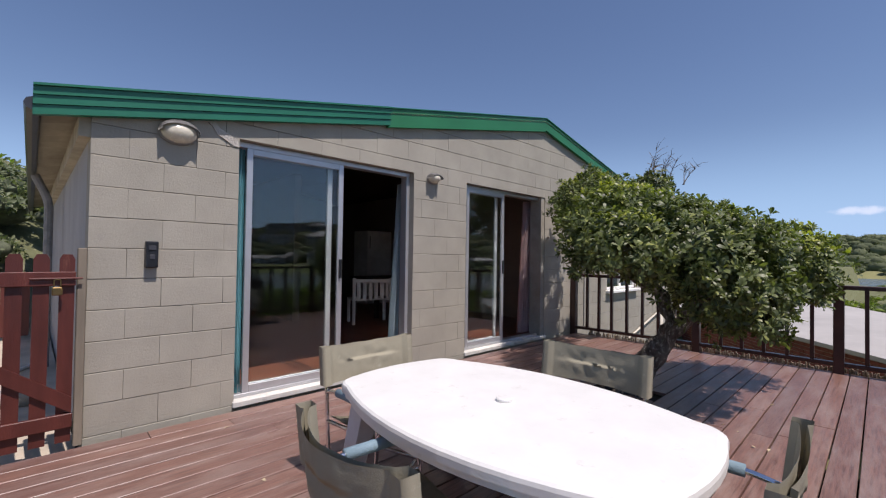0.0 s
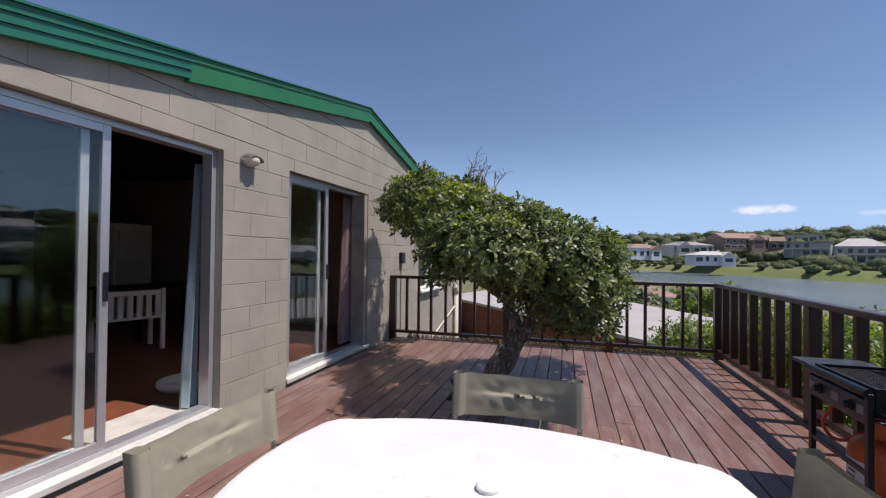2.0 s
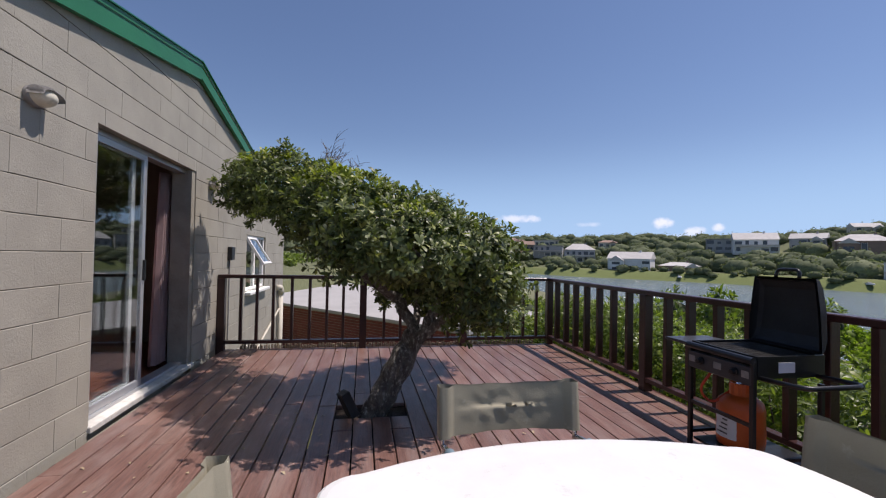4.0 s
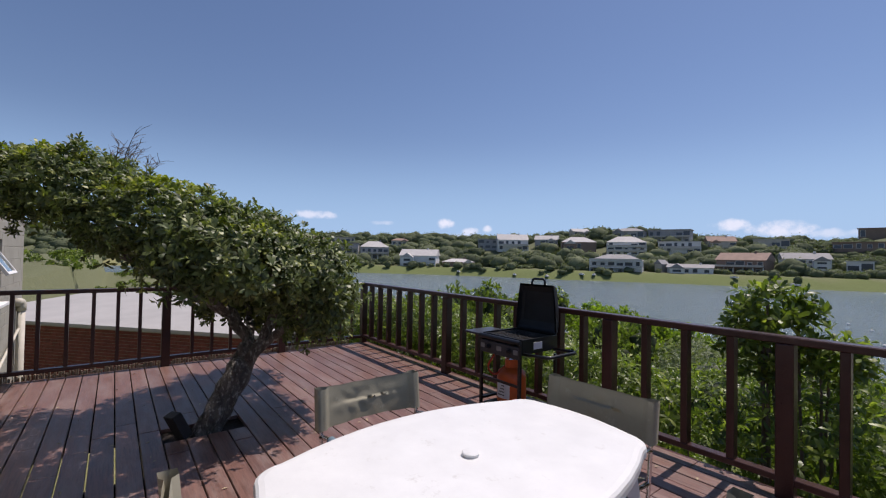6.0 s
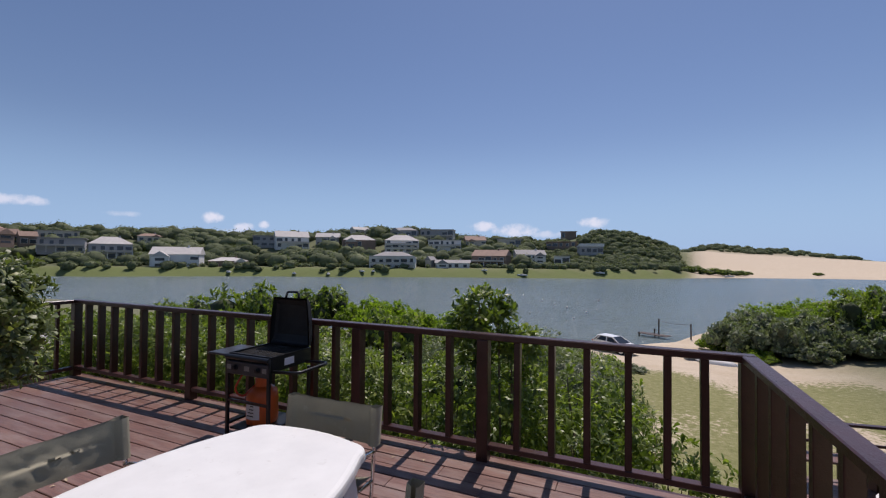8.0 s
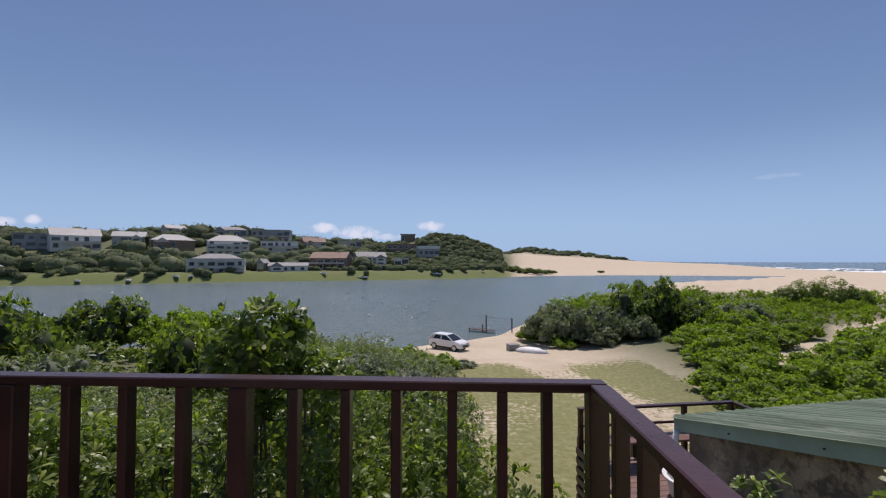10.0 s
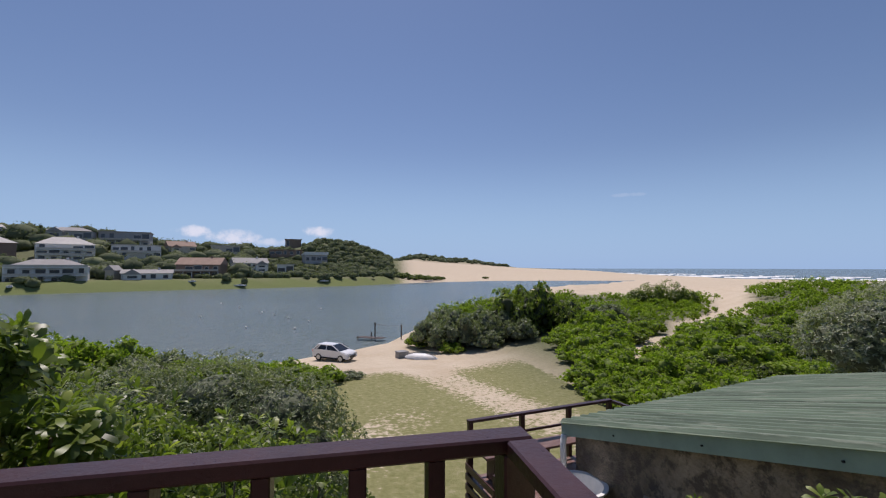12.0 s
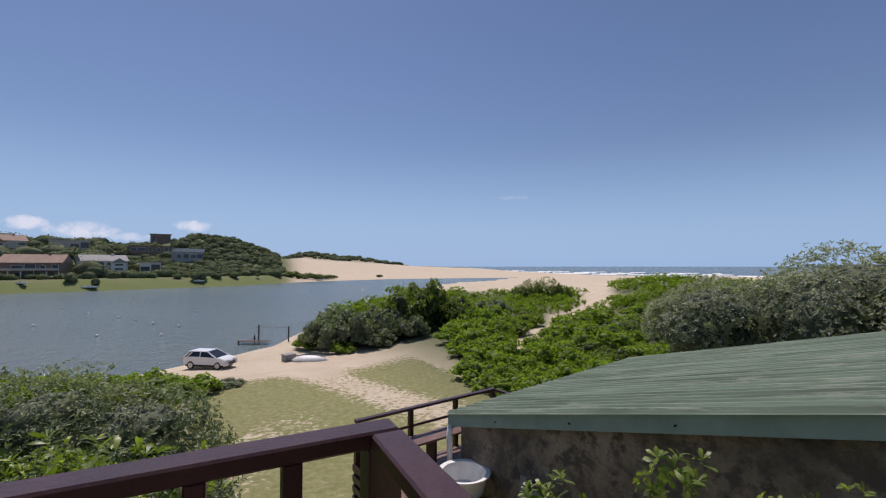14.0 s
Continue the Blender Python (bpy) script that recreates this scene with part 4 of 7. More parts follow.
def boat_outline(hx, hy, sx, r, n=10):
    """A rectangle with bowed long sides and rounded corners; hx, hy half sizes, sx the half width at the corners."""
    pts = []
    for k in range(n + 1):
        t = -1 + 2 * k / n
        pts.append((sx + (hx - sx) * (1 - t * t), t * (hy - r)))
    for k in range(1, 6):
        t = k / 6 * math.pi / 2
        pts.append((sx - r * (1 - math.cos(t)), hy - r + r * math.sin(t)))
    for k in range(0, 7):
        t = 1 - 2 * k / 6
        pts.append(((sx - r) * t, hy + 0.035 * (1 - t * t)))
    half = pts
    full = []
    for x, y in half:
        full.append((x, y))
    for x, y in reversed(half[:n + 6]):
        if x > 0:
            full.append((-x, y))
    bottom = [(-(sx - r) * t, -hy - 0.035 * (1 - t * t)) for t in (1 - 2 * k / 6 for k in range(0, 7))]
    corner_l = [(-(sx - r * (1 - math.cos(t))), -(hy - r + r * math.sin(t))) for t in (k / 6 * math.pi / 2 for k in range(1, 6))]
    corner_r = [(sx - r * (1 - math.cos(t)), -(hy - r + r * math.sin(t))) for t in (k / 6 * math.pi / 2 for k in range(5, 0, -1))]
    return full + corner_l + bottom + corner_r


tb = thing("patio_table", (1.163, -2.41, 0), "white moulded plastic patio table with bowed sides and an umbrella plug", "table")
bm = bmesh.new()
layers = []
for inset, z in ((0.030, 0.000), (0.012, -0.003), (0.003, -0.010), (0.0, -0.022), (0.0, -0.045), (0.014, -0.050), (0.014, -0.072), (0.03, -0.072), (0.05, -0.05)):
    o = boat_outline(0.507 - inset, 0.735 - inset, 0.375 - inset, 0.115 - inset * 0.5)
    layers.append([bm.verts.new((x, y, TABLE_Z + z)) for x, y in o])
for a, b in zip(layers, layers[1:]):
    n = len(a)
    for i in range(n):
        bm.faces.new((a[i], a[(i + 1) % n], b[(i + 1) % n], b[i]))
bm.faces.new(layers[0])
bm.faces.new(layers[-1])
part("tabletop", bm, M["plastic"], tb, "sun-bleached white top", smooth=False)
for sx in (-1, 1):
    for sy in (-1, 1):
        bm = bmesh.new()
        a, b = Vector((0.30 * sx, 0.55 * sy, TABLE_Z - 0.06)), Vector((0.37 * sx, 0.64 * sy, 0.0))
        rings = []
        for t in (0, 0.5, 1):
            c, w = a.lerp(b, t), 0.05 - 0.018 * t
            rings.append([bm.verts.new((c.x + dx * w, c.y + dy * w, c.z)) for dx, dy in ((-1, -1), (1, -1), (1, 1), (-1, 1))])
        for r0, r1 in zip(rings, rings[1:]):
            for i in range(4):
                bm.faces.new((r0[i], r0[(i + 1) % 4], r1[(i + 1) % 4], r1[i]))
        bm.faces.new(rings[0])
        bm.faces.new(rings[-1])
        part("leg", bm, M["plastic_side"], tb)
bm = bmesh.new()
lathe(bm, [(0.034, 0.0), (0.035, 0.004), (0.035, 0.011), (0.031, 0.014)], 20, (0, 0, TABLE_Z + 0.0005))
tagged(part("umbrella_plug", bm, M["plastic"], tb), "raised white plug in the umbrella hole")


def director_chair(slack=0.022, seed=0.0):
    """Folding camp chair facing +y: tube frame, canvas back and seat, foam-covered arms. The back stands at y = 0."""
    c = thing("camp_chair", (0, 0, 0), "folding chrome camp chair with worn olive canvas back and seat", "chair", "chairs round the table")
    w = 0.285
    for s in (-1, 1):
        part("back_post", tube(bmesh.new(), rounded([(w * s, 0.06, 0.012), (w * s, 0.02, 0.40), (w * s, 0.004, 0.60)], 0.1), 0.0105, 10), M["chrome"], c, smooth=True)
        arm = part("arm", tube(bmesh.new(), rounded([(w * s, 0.01, 0.485), (w * s, 0.10, 0.505), (w * s, 0.42, 0.505), (w * s, 0.46, 0.40), (w * s, 0.43, 0.012)], 0.05), 0.011, 10), M["chrome"], c, smooth=True)
        part("arm_pad", tube(bmesh.new(), [(w * s, 0.125, 0.505), (w * s, 0.39, 0.505)], 0.0215, 12), M["foam"], arm, "faded blue foam sleeve", smooth=True)
        part("side_bar", tube(bmesh.new(), [(w * s, 0.03, 0.34), (w * s, 0.44, 0.36)], 0.010, 8), M["chrome"], c, smooth=True)
        part("foot_bar", tube(bmesh.new(), [(w * s, 0.05, 0.012), (w * s, 0.43, 0.012)], 0.011, 8), M["chrome"], c, smooth=True)
    for y in (0.10, 0.40):
        part("cross_brace", tube(bmesh.new(), [(-w + 0.015, y, 0.03), (w - 0.015, y + 0.02, 0.335)], 0.009, 8), M["chrome"], c, smooth=True)
        part("cross_brace", tube(bmesh.new(), [(w - 0.015, y + 0.02, 0.03), (-w + 0.015, y, 0.335)], 0.009, 8), M["chrome"], c, smooth=True)
    # canvas back: a slack band with creases, double-sided, wrapped round the posts
    bm = bmesh.new()
    nx, nz = 44, 14
    shells = []
    for face in (0, 1):
        g = []
        for i in range(nx + 1):
            u = i / nx
            col = []
            for j in range(nz + 1):
                v = j / nz
                uu = min(1.0, max(0.0, (u - 0.07) / 0.86))
                sag = slack * math.sin(math.pi * uu) ** 0.8
                crease = math.sin(math.pi * uu) * (0.010 * noise.noise(Vector((7 * u + seed, 3 * v + 2 * u, seed))) + 0.007 * noise.noise(Vector((15 * u - 4 * v, 6 * v + seed, 3))))
                x = -w - 0.017 + (2 * w + 0.034) * u
                z = 0.515 + 0.2 * v - 0.012 * math.sin(math.pi * u) * (1 if v > 0.5 else -0.5) + (0.0015 * math.sin(23 * u) if j in (0, nz) else 0)
                lean = -0.022 * v
                col.append(bm.verts.new((x, -sag - crease * math.sin(math.pi * v) + lean + (1 if face else -1) * (0.010 if 0.08 < u < 0.92 else 0.027), z)))
            g.append(col)
        for i in range(nx):
            for j in range(nz):
                bm.faces.new((g[i][j], g[i + 1][j], g[i + 1][j + 1], g[i][j + 1]))
        shells.append(g)
    for i in (0, nx):
        for j in range(nz):
            bm.faces.new((shells[0][i][j], shells[0][i][j + 1], shells[1][i][j + 1], shells[1][i][j]))
    part("backrest", bm, M["canvas"], c, "creased olive canvas band", smooth=True)
    bm = bmesh.new()
    g = []
    for i in range(13):
        u = i / 12
        g.append([bm.verts.new((-w + 2 * w * u, 0.04 + 0.40 * j / 6, 0.365 - 0.045 * math.sin(math.pi * u) + 0.004 * math.sin(7 * u + j))) for j in range(7)])
    for i in range(12):
        for j in range(6):
            bm.faces.new((g[i][j], g[i + 1][j], g[i + 1][j + 1], g[i][j + 1]))
    bmesh.ops.solidify(bm, geom=bm.faces[:], thickness=0.006)
    part("seat", bm, M["canvas"], c, "slack olive canvas seat", smooth=True)
    return c


director_chair(0.03, 1.0).matrix_basis = pose(1.955, -2.40, 0, 0, 0, 91)
director_chair(0.02, 4.0).matrix_basis = pose(1.186, -3.318, 0, 0, 0, 2)
director_chair(0.03, 7.0).matrix_basis = pose(1.156, -1.456, 0, 0, 0, 181)
slack_chair = director_chair(0.085, 9.0)
slack_chair.matrix_basis = pose(0.40, -2.467, 0, 0, 0, -94)
slack_chair["label"] = "folding chrome camp chair, its olive canvas back hanging slack"


# ---- gas barbecue ----
bq = thing("gas_barbecue", (2.47, -4.14, 0), "black two-burner gas barbecue on a tube cart, lid open", "barbecue")
bq.scale = (0.94, 0.9, 0.965)
X0, X1, Y0, Y1 = -0.25, 0.25, -0.25, 0.25
bm = bmesh.new()
box(bm, X0, X1, Y0, Y0 + 0.012, 0.615, 0.75)
box(bm, X0, X1, Y1 - 0.012, Y1, 0.62, 0.75)
box(bm, X0, X0 + 0.012, Y0 + 0.012, Y1 - 0.012, 0.625, 0.75)
box(bm, X1 - 0.012, X1, Y0 + 0.012, Y1 - 0.012, 0.625, 0.75)
box(bm, X0 + 0.012, X1 - 0.012, Y0 + 0.012, Y1 - 0.012, 0.62, 0.64)
part("firebox", bm, M["black"], bq)
bm = bmesh.new()
for k in range(24):
    x = X0 + 0.03 + k * (X1 - X0 - 0.06) / 23
    box(bm, x - 0.004, x + 0.004, Y0 + 0.02, Y1 - 0.02, 0.727, 0.737)
for y in (-0.1, 0.1):
    box(bm, X0 + 0.02, X1 - 0.02, y - 0.005, y + 0.005, 0.718, 0.727)
part("cooking_grate", bm, M["iron"], bq, "blackened iron grate")
bm = boxed(X0 + 0.005, X1 - 0.005, Y1, Y1 + 0.035, 0.58, 0.69, 0.006)
panel = part("control_panel", bm, M["steel_grey"], bq, "dark grey enamel panel")
for x in (-0.13, 0.13):
    bm = bmesh.new()
    lathe(bm, [(0.026, 0), (0.026, 0.01), (0.019, 0.012), (0.017, 0.032), (0.014, 0.034)], 16)
    for v in bm.verts:
        v.co = Vector((x + v.co.x, Y1 + 0.036 + v.co.z, 0.64 + v.co.y))
    part("knob", bm, M["black"], panel)
for x, w in ((-0.2, 0.05), (0.0, 0.06), (0.21, 0.05)):
    part("label_plate", boxed(x - w / 2, x + w / 2, Y1 + 0.0355, Y1 + 0.037, 0.62, 0.66), M["lamp_body"], panel, "small grey lettering plate")
part("front_bar", tube(bmesh.new(), [(X0, Y1 + 0.03, 0.725), (X1, Y1 + 0.03, 0.725)], 0.022, 10), M["black"], bq)
for x in (X0 + 0.012, X1 - 0.012):
    for y in (Y0 + 0.012, Y1 + 0.02):
        part("leg", boxed(x - 0.014, x + 0.014, y - 0.014, y + 0.014, 0.0, 0.725 if y > 0 else 0.58, 0.003), M["black"], bq)
for x in (X0 + 0.012, X1 - 0.012):
    part("stretcher", boxed(x - 0.01, x + 0.01, Y0 + 0.026, Y1 + 0.006, 0.14, 0.16), M["black"], bq)
part("stretcher", boxed(X0 + 0.026, X1 - 0.026, Y1 + 0.012, Y1 + 0.03, 0.345, 0.365), M["black"], bq)
part("bottom_tray", boxed(X0 + 0.022, X1 - 0.022, Y0 + 0.02, Y1, 0.10, 0.115), M["black"], bq)
part("side_shelf", boxed(X1 + 0.004, X1 + 0.27, Y0 + 0.12, Y1, 0.71, 0.73, 0.008), M["steel_grey"], bq, "grey steel side shelf")
part("towel_bar", tube(bmesh.new(), rounded([(X0, Y1 - 0.02, 0.63), (X0 - 0.26, Y1 - 0.02, 0.645), (X0 - 0.26, Y0 + 0.06, 0.645), (X0, Y0 + 0.06, 0.63)], 0.07), 0.014, 10), M["black"], bq, smooth=True)
part("sticker", boxed(X0 - 0.003, X0 - 0.0005, -0.02, 0.10, 0.655, 0.715), M["label"], bq, "white paper sticker")
# lid: a deep rounded tray standing open behind the firebox
bm = bmesh.new()
prof = [(0.0, 0.0), (0.02, 0.04), (0.08, 0.066), (0.25, 0.075), (0.38, 0.066), (0.43, 0.04), (0.44, 0.0)]


def lid_shell(bm, x0, x1, inset):
    pts = []
    for h, dep in prof:
        hh = inset + h * (0.44 - 2 * inset) / 0.44
        pts.append((hh, max(0.0, dep - (inset if dep > 0 else 0))))
    rows = []
    for x, sc in ((x0, 0.0), (x0 + 0.004, 0.72), (x0 + 0.03, 1.0), (x1 - 0.03, 1.0), (x1 - 0.004, 0.72), (x1, 0.0)):
        rows.append([bm.verts.new((x, -dep * sc, h)) for h, dep in pts])
    for a, b in zip(rows, rows[1:]):
        for i in range(len(a) - 1):
            bm.faces.new((a[i], b[i], b[i + 1], a[i + 1]))


lid_shell(bm, X0 - 0.005, X1 - 0.03, 0.0)
lid_shell(bm, X0 + 0.012, X1 - 0.047, 0.016)
m = Matrix.Translation((0, Y0 + 0.04, 0.755)) @ pose(0, 0, 0, 1, 0, 0)
for v in bm.verts:
    v.co.x *= 1.03 - 0.16 * (max(0.0, v.co.z) / 0.44) ** 2
    v.co = m @ v.co
bmesh.ops.remove_doubles(bm, verts=bm.verts[:], dist=0.0004)
lid = part("lid", bm, M["black_matt"], bq, "deep black lid standing open", smooth=False)
bm = tube(bmesh.new(), rounded([m @ Vector((-0.08, -0.05, 0.43)), m @ Vector((-0.075, -0.06, 0.49)), m @ Vector((0.075, -0.06, 0.49)), m @ Vector((0.08, -0.05, 0.43))], 0.03), 0.011, 8)
part("lid_handle", bm, M["black"], lid, smooth=True)
bm = bmesh.new()
tube(bm, rounded([(0.10, Y1 - 0.02, 0.58), (0.17, Y1 + 0.02, 0.44), (0.12, Y1 - 0.04, 0.36), (0.09, 0.06, 0.47)], 0.06), 0.009, 8)
part("gas_hose", bm, M["red_hose"], bq, "red rubber gas hose", smooth=True)

gas = thing("gas_cylinder", (2.66, -4.10, 0.0), "orange gas cylinder with a white label under the barbecue", "gas cylinder")
gas.location = (2.52, -4.10, 0.112)
bm = lathe(bmesh.new(), [(0.10, 0.0), (0.125, 0.012), (0.128, 0.05), (0.128, 0.23), (0.118, 0.275), (0.08, 0.305), (0.035, 0.318)], 24)
body = part("tank", bm, M["orange"], gas, smooth=True)
part("collar", lathe(bmesh.new(), [(0.06, 0.30), (0.06, 0.385), (0.054, 0.385), (0.054, 0.31)], 18), M["orange"], gas)
part("valve", lathe(bmesh.new(), [(0.016, 0.315), (0.016, 0.36), (0.024, 0.362), (0.024, 0.378), (0.01, 0.38)], 12), M["chrome"], gas)
bm = bmesh.new()
seg, r = 8, 0.1295
cols = [[bm.verts.new((r * math.cos(t), r * math.sin(t), z)) for z in (0.06, 0.2)] for t in (radians(62 + 8 * k) for k in range(seg + 1))]
for a, b in zip(cols, cols[1:]):
    bm.faces.new((a[0], b[0], b[1], a[1]))
lab = part("paper_label", bm, M["label"], gas, "white printed label behind orange netting")
for k in range(4):
    part("print_bar", boxed(-0.035, 0.035 - 0.012 * k, 0.1296, 0.1304, 0.085 + 0.027 * k, 0.094 + 0.027 * k), M["steel_grey"], lab)

# ---- tree growing through the deck ----
# Soil slab added high under the opening; its near-black colour stands in for shade.
soil = tagged(part("soil", boxed(3.45, 4.10, -2.25, -1.55, -0.30, -0.036, 0.004), surface("soil_hole_shade", (0.035, 0.026, 0.02), 0.95, var=0.4, coarse=9, fine=60, bump=0.9)), "dark soil slab added in the deck opening, coloured for the hole's shade", "soil", kind="structure")
wedge = tagged(part("wood_block", boxed(-0.07, 0.07, -0.035, 0.035, 0.0, 0.20, 0.004, m=pose(3.66, -1.74, -0.01, -24, 8, 20)), M["black_matt"]), "dark timber offcut wedged beside the trunk", "wood block")
tree = thing("tree", (0, 0, 0), "small leaning evergreen tree growing through a hole in the deck", "tree")
rng = np.random.default_rng(4)


def limb(bm, pts, r0, r1, seg=9, wob=0.25):
    pts = [Vector(p) for p in pts]
    out, rad = [], []
    n = 6 * (len(pts) - 1)
    for k in range(n + 1):
        t = k / n * (len(pts) - 1)
        i = min(int(t), len(pts) - 2)
        p = pts[i].lerp(pts[i + 1], t - i)
        rr = r0 + (r1 - r0) * k / n
        out.append(p + Vector((noise.noise(p * 7), noise.noise(p * 7 + Vector((9, 0, 0))), 0)) * rr * wob * 2)
        rad.append(rr * (1 + 0.22 * noise.noise(p * 13)))
    return tube(bm, out, rad, seg)


for pts, r0, r1 in (([(3.66, -1.88, -1.6), (3.66, -1.88, -0.05), (3.69, -1.98, 0.22), (3.74, -2.12, 0.44), (3.80, -2.22, 0.62), (3.95, -2.10, 0.86), (4.35, -1.62, 1.16), (4.75, -1.2, 1.45), (5.2, -0.8, 1.85)], 0.088, 0.026),
                    ([(3.72, -1.95, -0.5), (3.72, -1.96, 0.03), (3.70, -2.10, 0.28), (3.73, -2.22, 0.50), (3.74, -2.36, 0.74), (3.70, -2.46, 0.98), (3.78, -2.52, 1.4)], 0.076, 0.028)):
    bm = limb(bmesh.new(), pts, r0, r1, 16, 0.38)
    part("trunk", bm, M["bark"], tree, "rough mottled grey-brown leaning trunk", smooth=True)
for pts, r0 in (([(3.73, -2.28, 0.58), (3.55, -2.55, 0.86), (3.52, -2.78, 1.02), (3.5, -2.9, 1.3)], 0.042), ([(3.74, -2.38, 0.8), (4.1, -2.6, 1.0), (4.45, -2.75, 1.1), (4.8, -2.8, 1.2)], 0.040), ([(3.80, -2.22, 0.62), (4.2, -2.3, 0.85), (4.6, -2.3, 1.05)], 0.036),
                ([(3.95, -2.1, 0.86), (3.7, -1.75, 1.12), (3.45, -1.6, 1.35)], 0.034), ([(4.35, -1.62, 1.16), (4.1, -1.4, 1.4), (4.0, -1.3, 1.65)], 0.030), ([(4.75, -1.2, 1.45), (5.0, -1.35, 1.65), (5.1, -1.4, 1.9)], 0.026),
                ([(5.2, -0.8, 1.8), (5.6, -1.05, 1.98), (6.05, -1.36, 2.3)], 0.026), ([(3.70, -2.46, 0.98), (3.95, -2.3, 1.2), (4.1, -2.1, 1.45)], 0.026), ([(3.55, -2.55, 0.86), (3.35, -2.45, 1.05), (3.25, -2.2, 1.25)], 0.024)):
    part("limb", limb(bmesh.new(), pts, r0, r0 * 0.35, 9, 0.3), M["bark"], tree, smooth=True)
BLOBS = [((3.85, -2.38, 1.26), (0.80, 0.60, 0.44)), ((3.80, -1.85, 1.44), (0.75, 0.55, 0.36)), ((3.65, -2.68, 1.14), (0.55, 0.36, 0.40)), ((3.95, -2.15, 1.52), (0.6, 0.5, 0.26)),
         ((4.35, -1.45, 1.62), (0.60, 0.50, 0.36)), ((4.95, -0.95, 1.88), (0.60, 0.48, 0.42)), ((5.35, -0.62, 1.95), (0.42, 0.40, 0.40)), ((4.6, -2.3, 1.22), (0.5, 0.55, 0.36)), ((3.25, -2.0, 1.28), (0.35, 0.5, 0.3)),
         ((3.78, -2.78, 0.86), (0.42, 0.30, 0.38)), ((4.25, -2.62, 0.88), (0.42, 0.36, 0.36)), ((3.5, -2.62, 0.98), (0.34, 0.28, 0.3)), ((4.7, -2.25, 0.95), (0.36, 0.36, 0.3)), ((4.95, -2.8, 1.12), (0.52, 0.46, 0.42)), ((5.98, -1.28, 2.20), (0.30, 0.28, 0.22))]
hubs, out = twig_ends(BLOBS, 7600, rng, shell=0.66, low=-0.75, lumpy=0.5, bare=0.2)
finish("crown", rosettes("crown", hubs, out, 0.062, rng, per=9, broad=0.36), M["leaf"], tree, "dense glossy dark green leaves with yellow-green tips")
c, nn = twig_ends([((4.9, -2.8, 1.30), (0.5, 0.42, 0.26)), ((4.2, -1.6, 1.84), (0.5, 0.42, 0.14)), ((5.05, -0.9, 2.14), (0.42, 0.36, 0.16)), ((4.72, -2.42, 1.36), (0.30, 0.34, 0.26)), ((4.3, -2.3, 1.60), (0.36, 0.34, 0.16)), ((3.3, -2.05, 1.46), (0.26, 0.3, 0.16))], 520, rng, shell=0.85, low=0.0)
finish("young_growth", rosettes("young_growth", c, nn, 0.06, rng, per=8), M["leaf_young"], tree, "yellow-green young leaves")
bm = bmesh.new()
for k in range(9):
    o = Vector((6.05 + random.uniform(-0.25, 0.25), -1.36 + random.uniform(-0.25, 0.15), 2.26))
    q = o + Vector((random.uniform(-0.2, 0.2), random.uniform(-0.28, 0.05), random.uniform(0.28, 0.42)))
    tube(bm, [o, o.lerp(q, 0.5) + Vector((0.02, 0.02, 0.01)), q], [0.008, 0.005, 0.002], 5, False)
    for j in range(9):
        p = o.lerp(q, random.uniform(0.35, 1.0))
        e = p + Vector((random.uniform(-0.12, 0.12), random.uniform(-0.16, 0.1), random.uniform(0.02, 0.13)))
        tube(bm, [p, p.lerp(e, 0.5) + Vector((0, 0.008, 0.012)), e], [0.0035, 0.0025, 0.0012], 4, False)
part("bare_twig", bm, M["twig"], tree, "leafless dry twigs")


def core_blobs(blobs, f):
    """Filler lumps well below a shrub's leaves, some dark to stand in for shade."""
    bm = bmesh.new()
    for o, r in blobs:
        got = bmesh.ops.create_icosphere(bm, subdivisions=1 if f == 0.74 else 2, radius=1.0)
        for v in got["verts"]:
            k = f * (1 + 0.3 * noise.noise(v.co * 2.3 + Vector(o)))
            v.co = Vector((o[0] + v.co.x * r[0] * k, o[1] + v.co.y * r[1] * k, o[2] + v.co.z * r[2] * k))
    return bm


# ---- hedge shrubs below the railing ----
def shrub(name, at, blobs, count, size, material, label, category, group="", seed=1, shell=0.5, stems=5, stem_r=0.02, low=-0.8, core=0.0, rosette=True, thin=0.0, plain=False, broad=0.36, lumpy=0.34):
    g = np.random.default_rng(seed)
    s = thing(name, at, label, category, group)
    whorl = 8 if rosette else 6
    c, nn = twig_ends(blobs, count // whorl, g, shell, low, lumpy, thin)
    finish("leaves", rosettes("leaves", c, nn, size, g, whorl, broad, plain=plain), material, s)
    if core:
        part("inner_growth", core_blobs(blobs[1:] if core == 0.68 else blobs, core), M["dune_core"] if material is M["leaf_dune"] else M["grey_core"] if material in (M["leaf_grey"], M["leaf_silver"]) else M["core_shade"], s, smooth=True)
    bm = bmesh.new()
    for k in range(stems):
        o, r = blobs[k % len(blobs)]
        foot = Vector((o[0] * 0.3 + g.uniform(-0.15, 0.15), o[1] * 0.3 + g.uniform(-0.15, 0.15), 0.0))
        top = Vector(o) + Vector((g.uniform(-0.5, 0.5) * r[0], g.uniform(-0.5, 0.5) * r[1], g.uniform(-0.2, 0.5) * r[2]))
        limb(bm, [foot, foot.lerp(top, 0.5) + Vector((g.uniform(-0.1, 0.1), g.uniform(-0.1, 0.1), 0)), top], stem_r, stem_r * 0.35, 6)
    part("stem", bm, M["twig"], s, smooth=True)
    return s

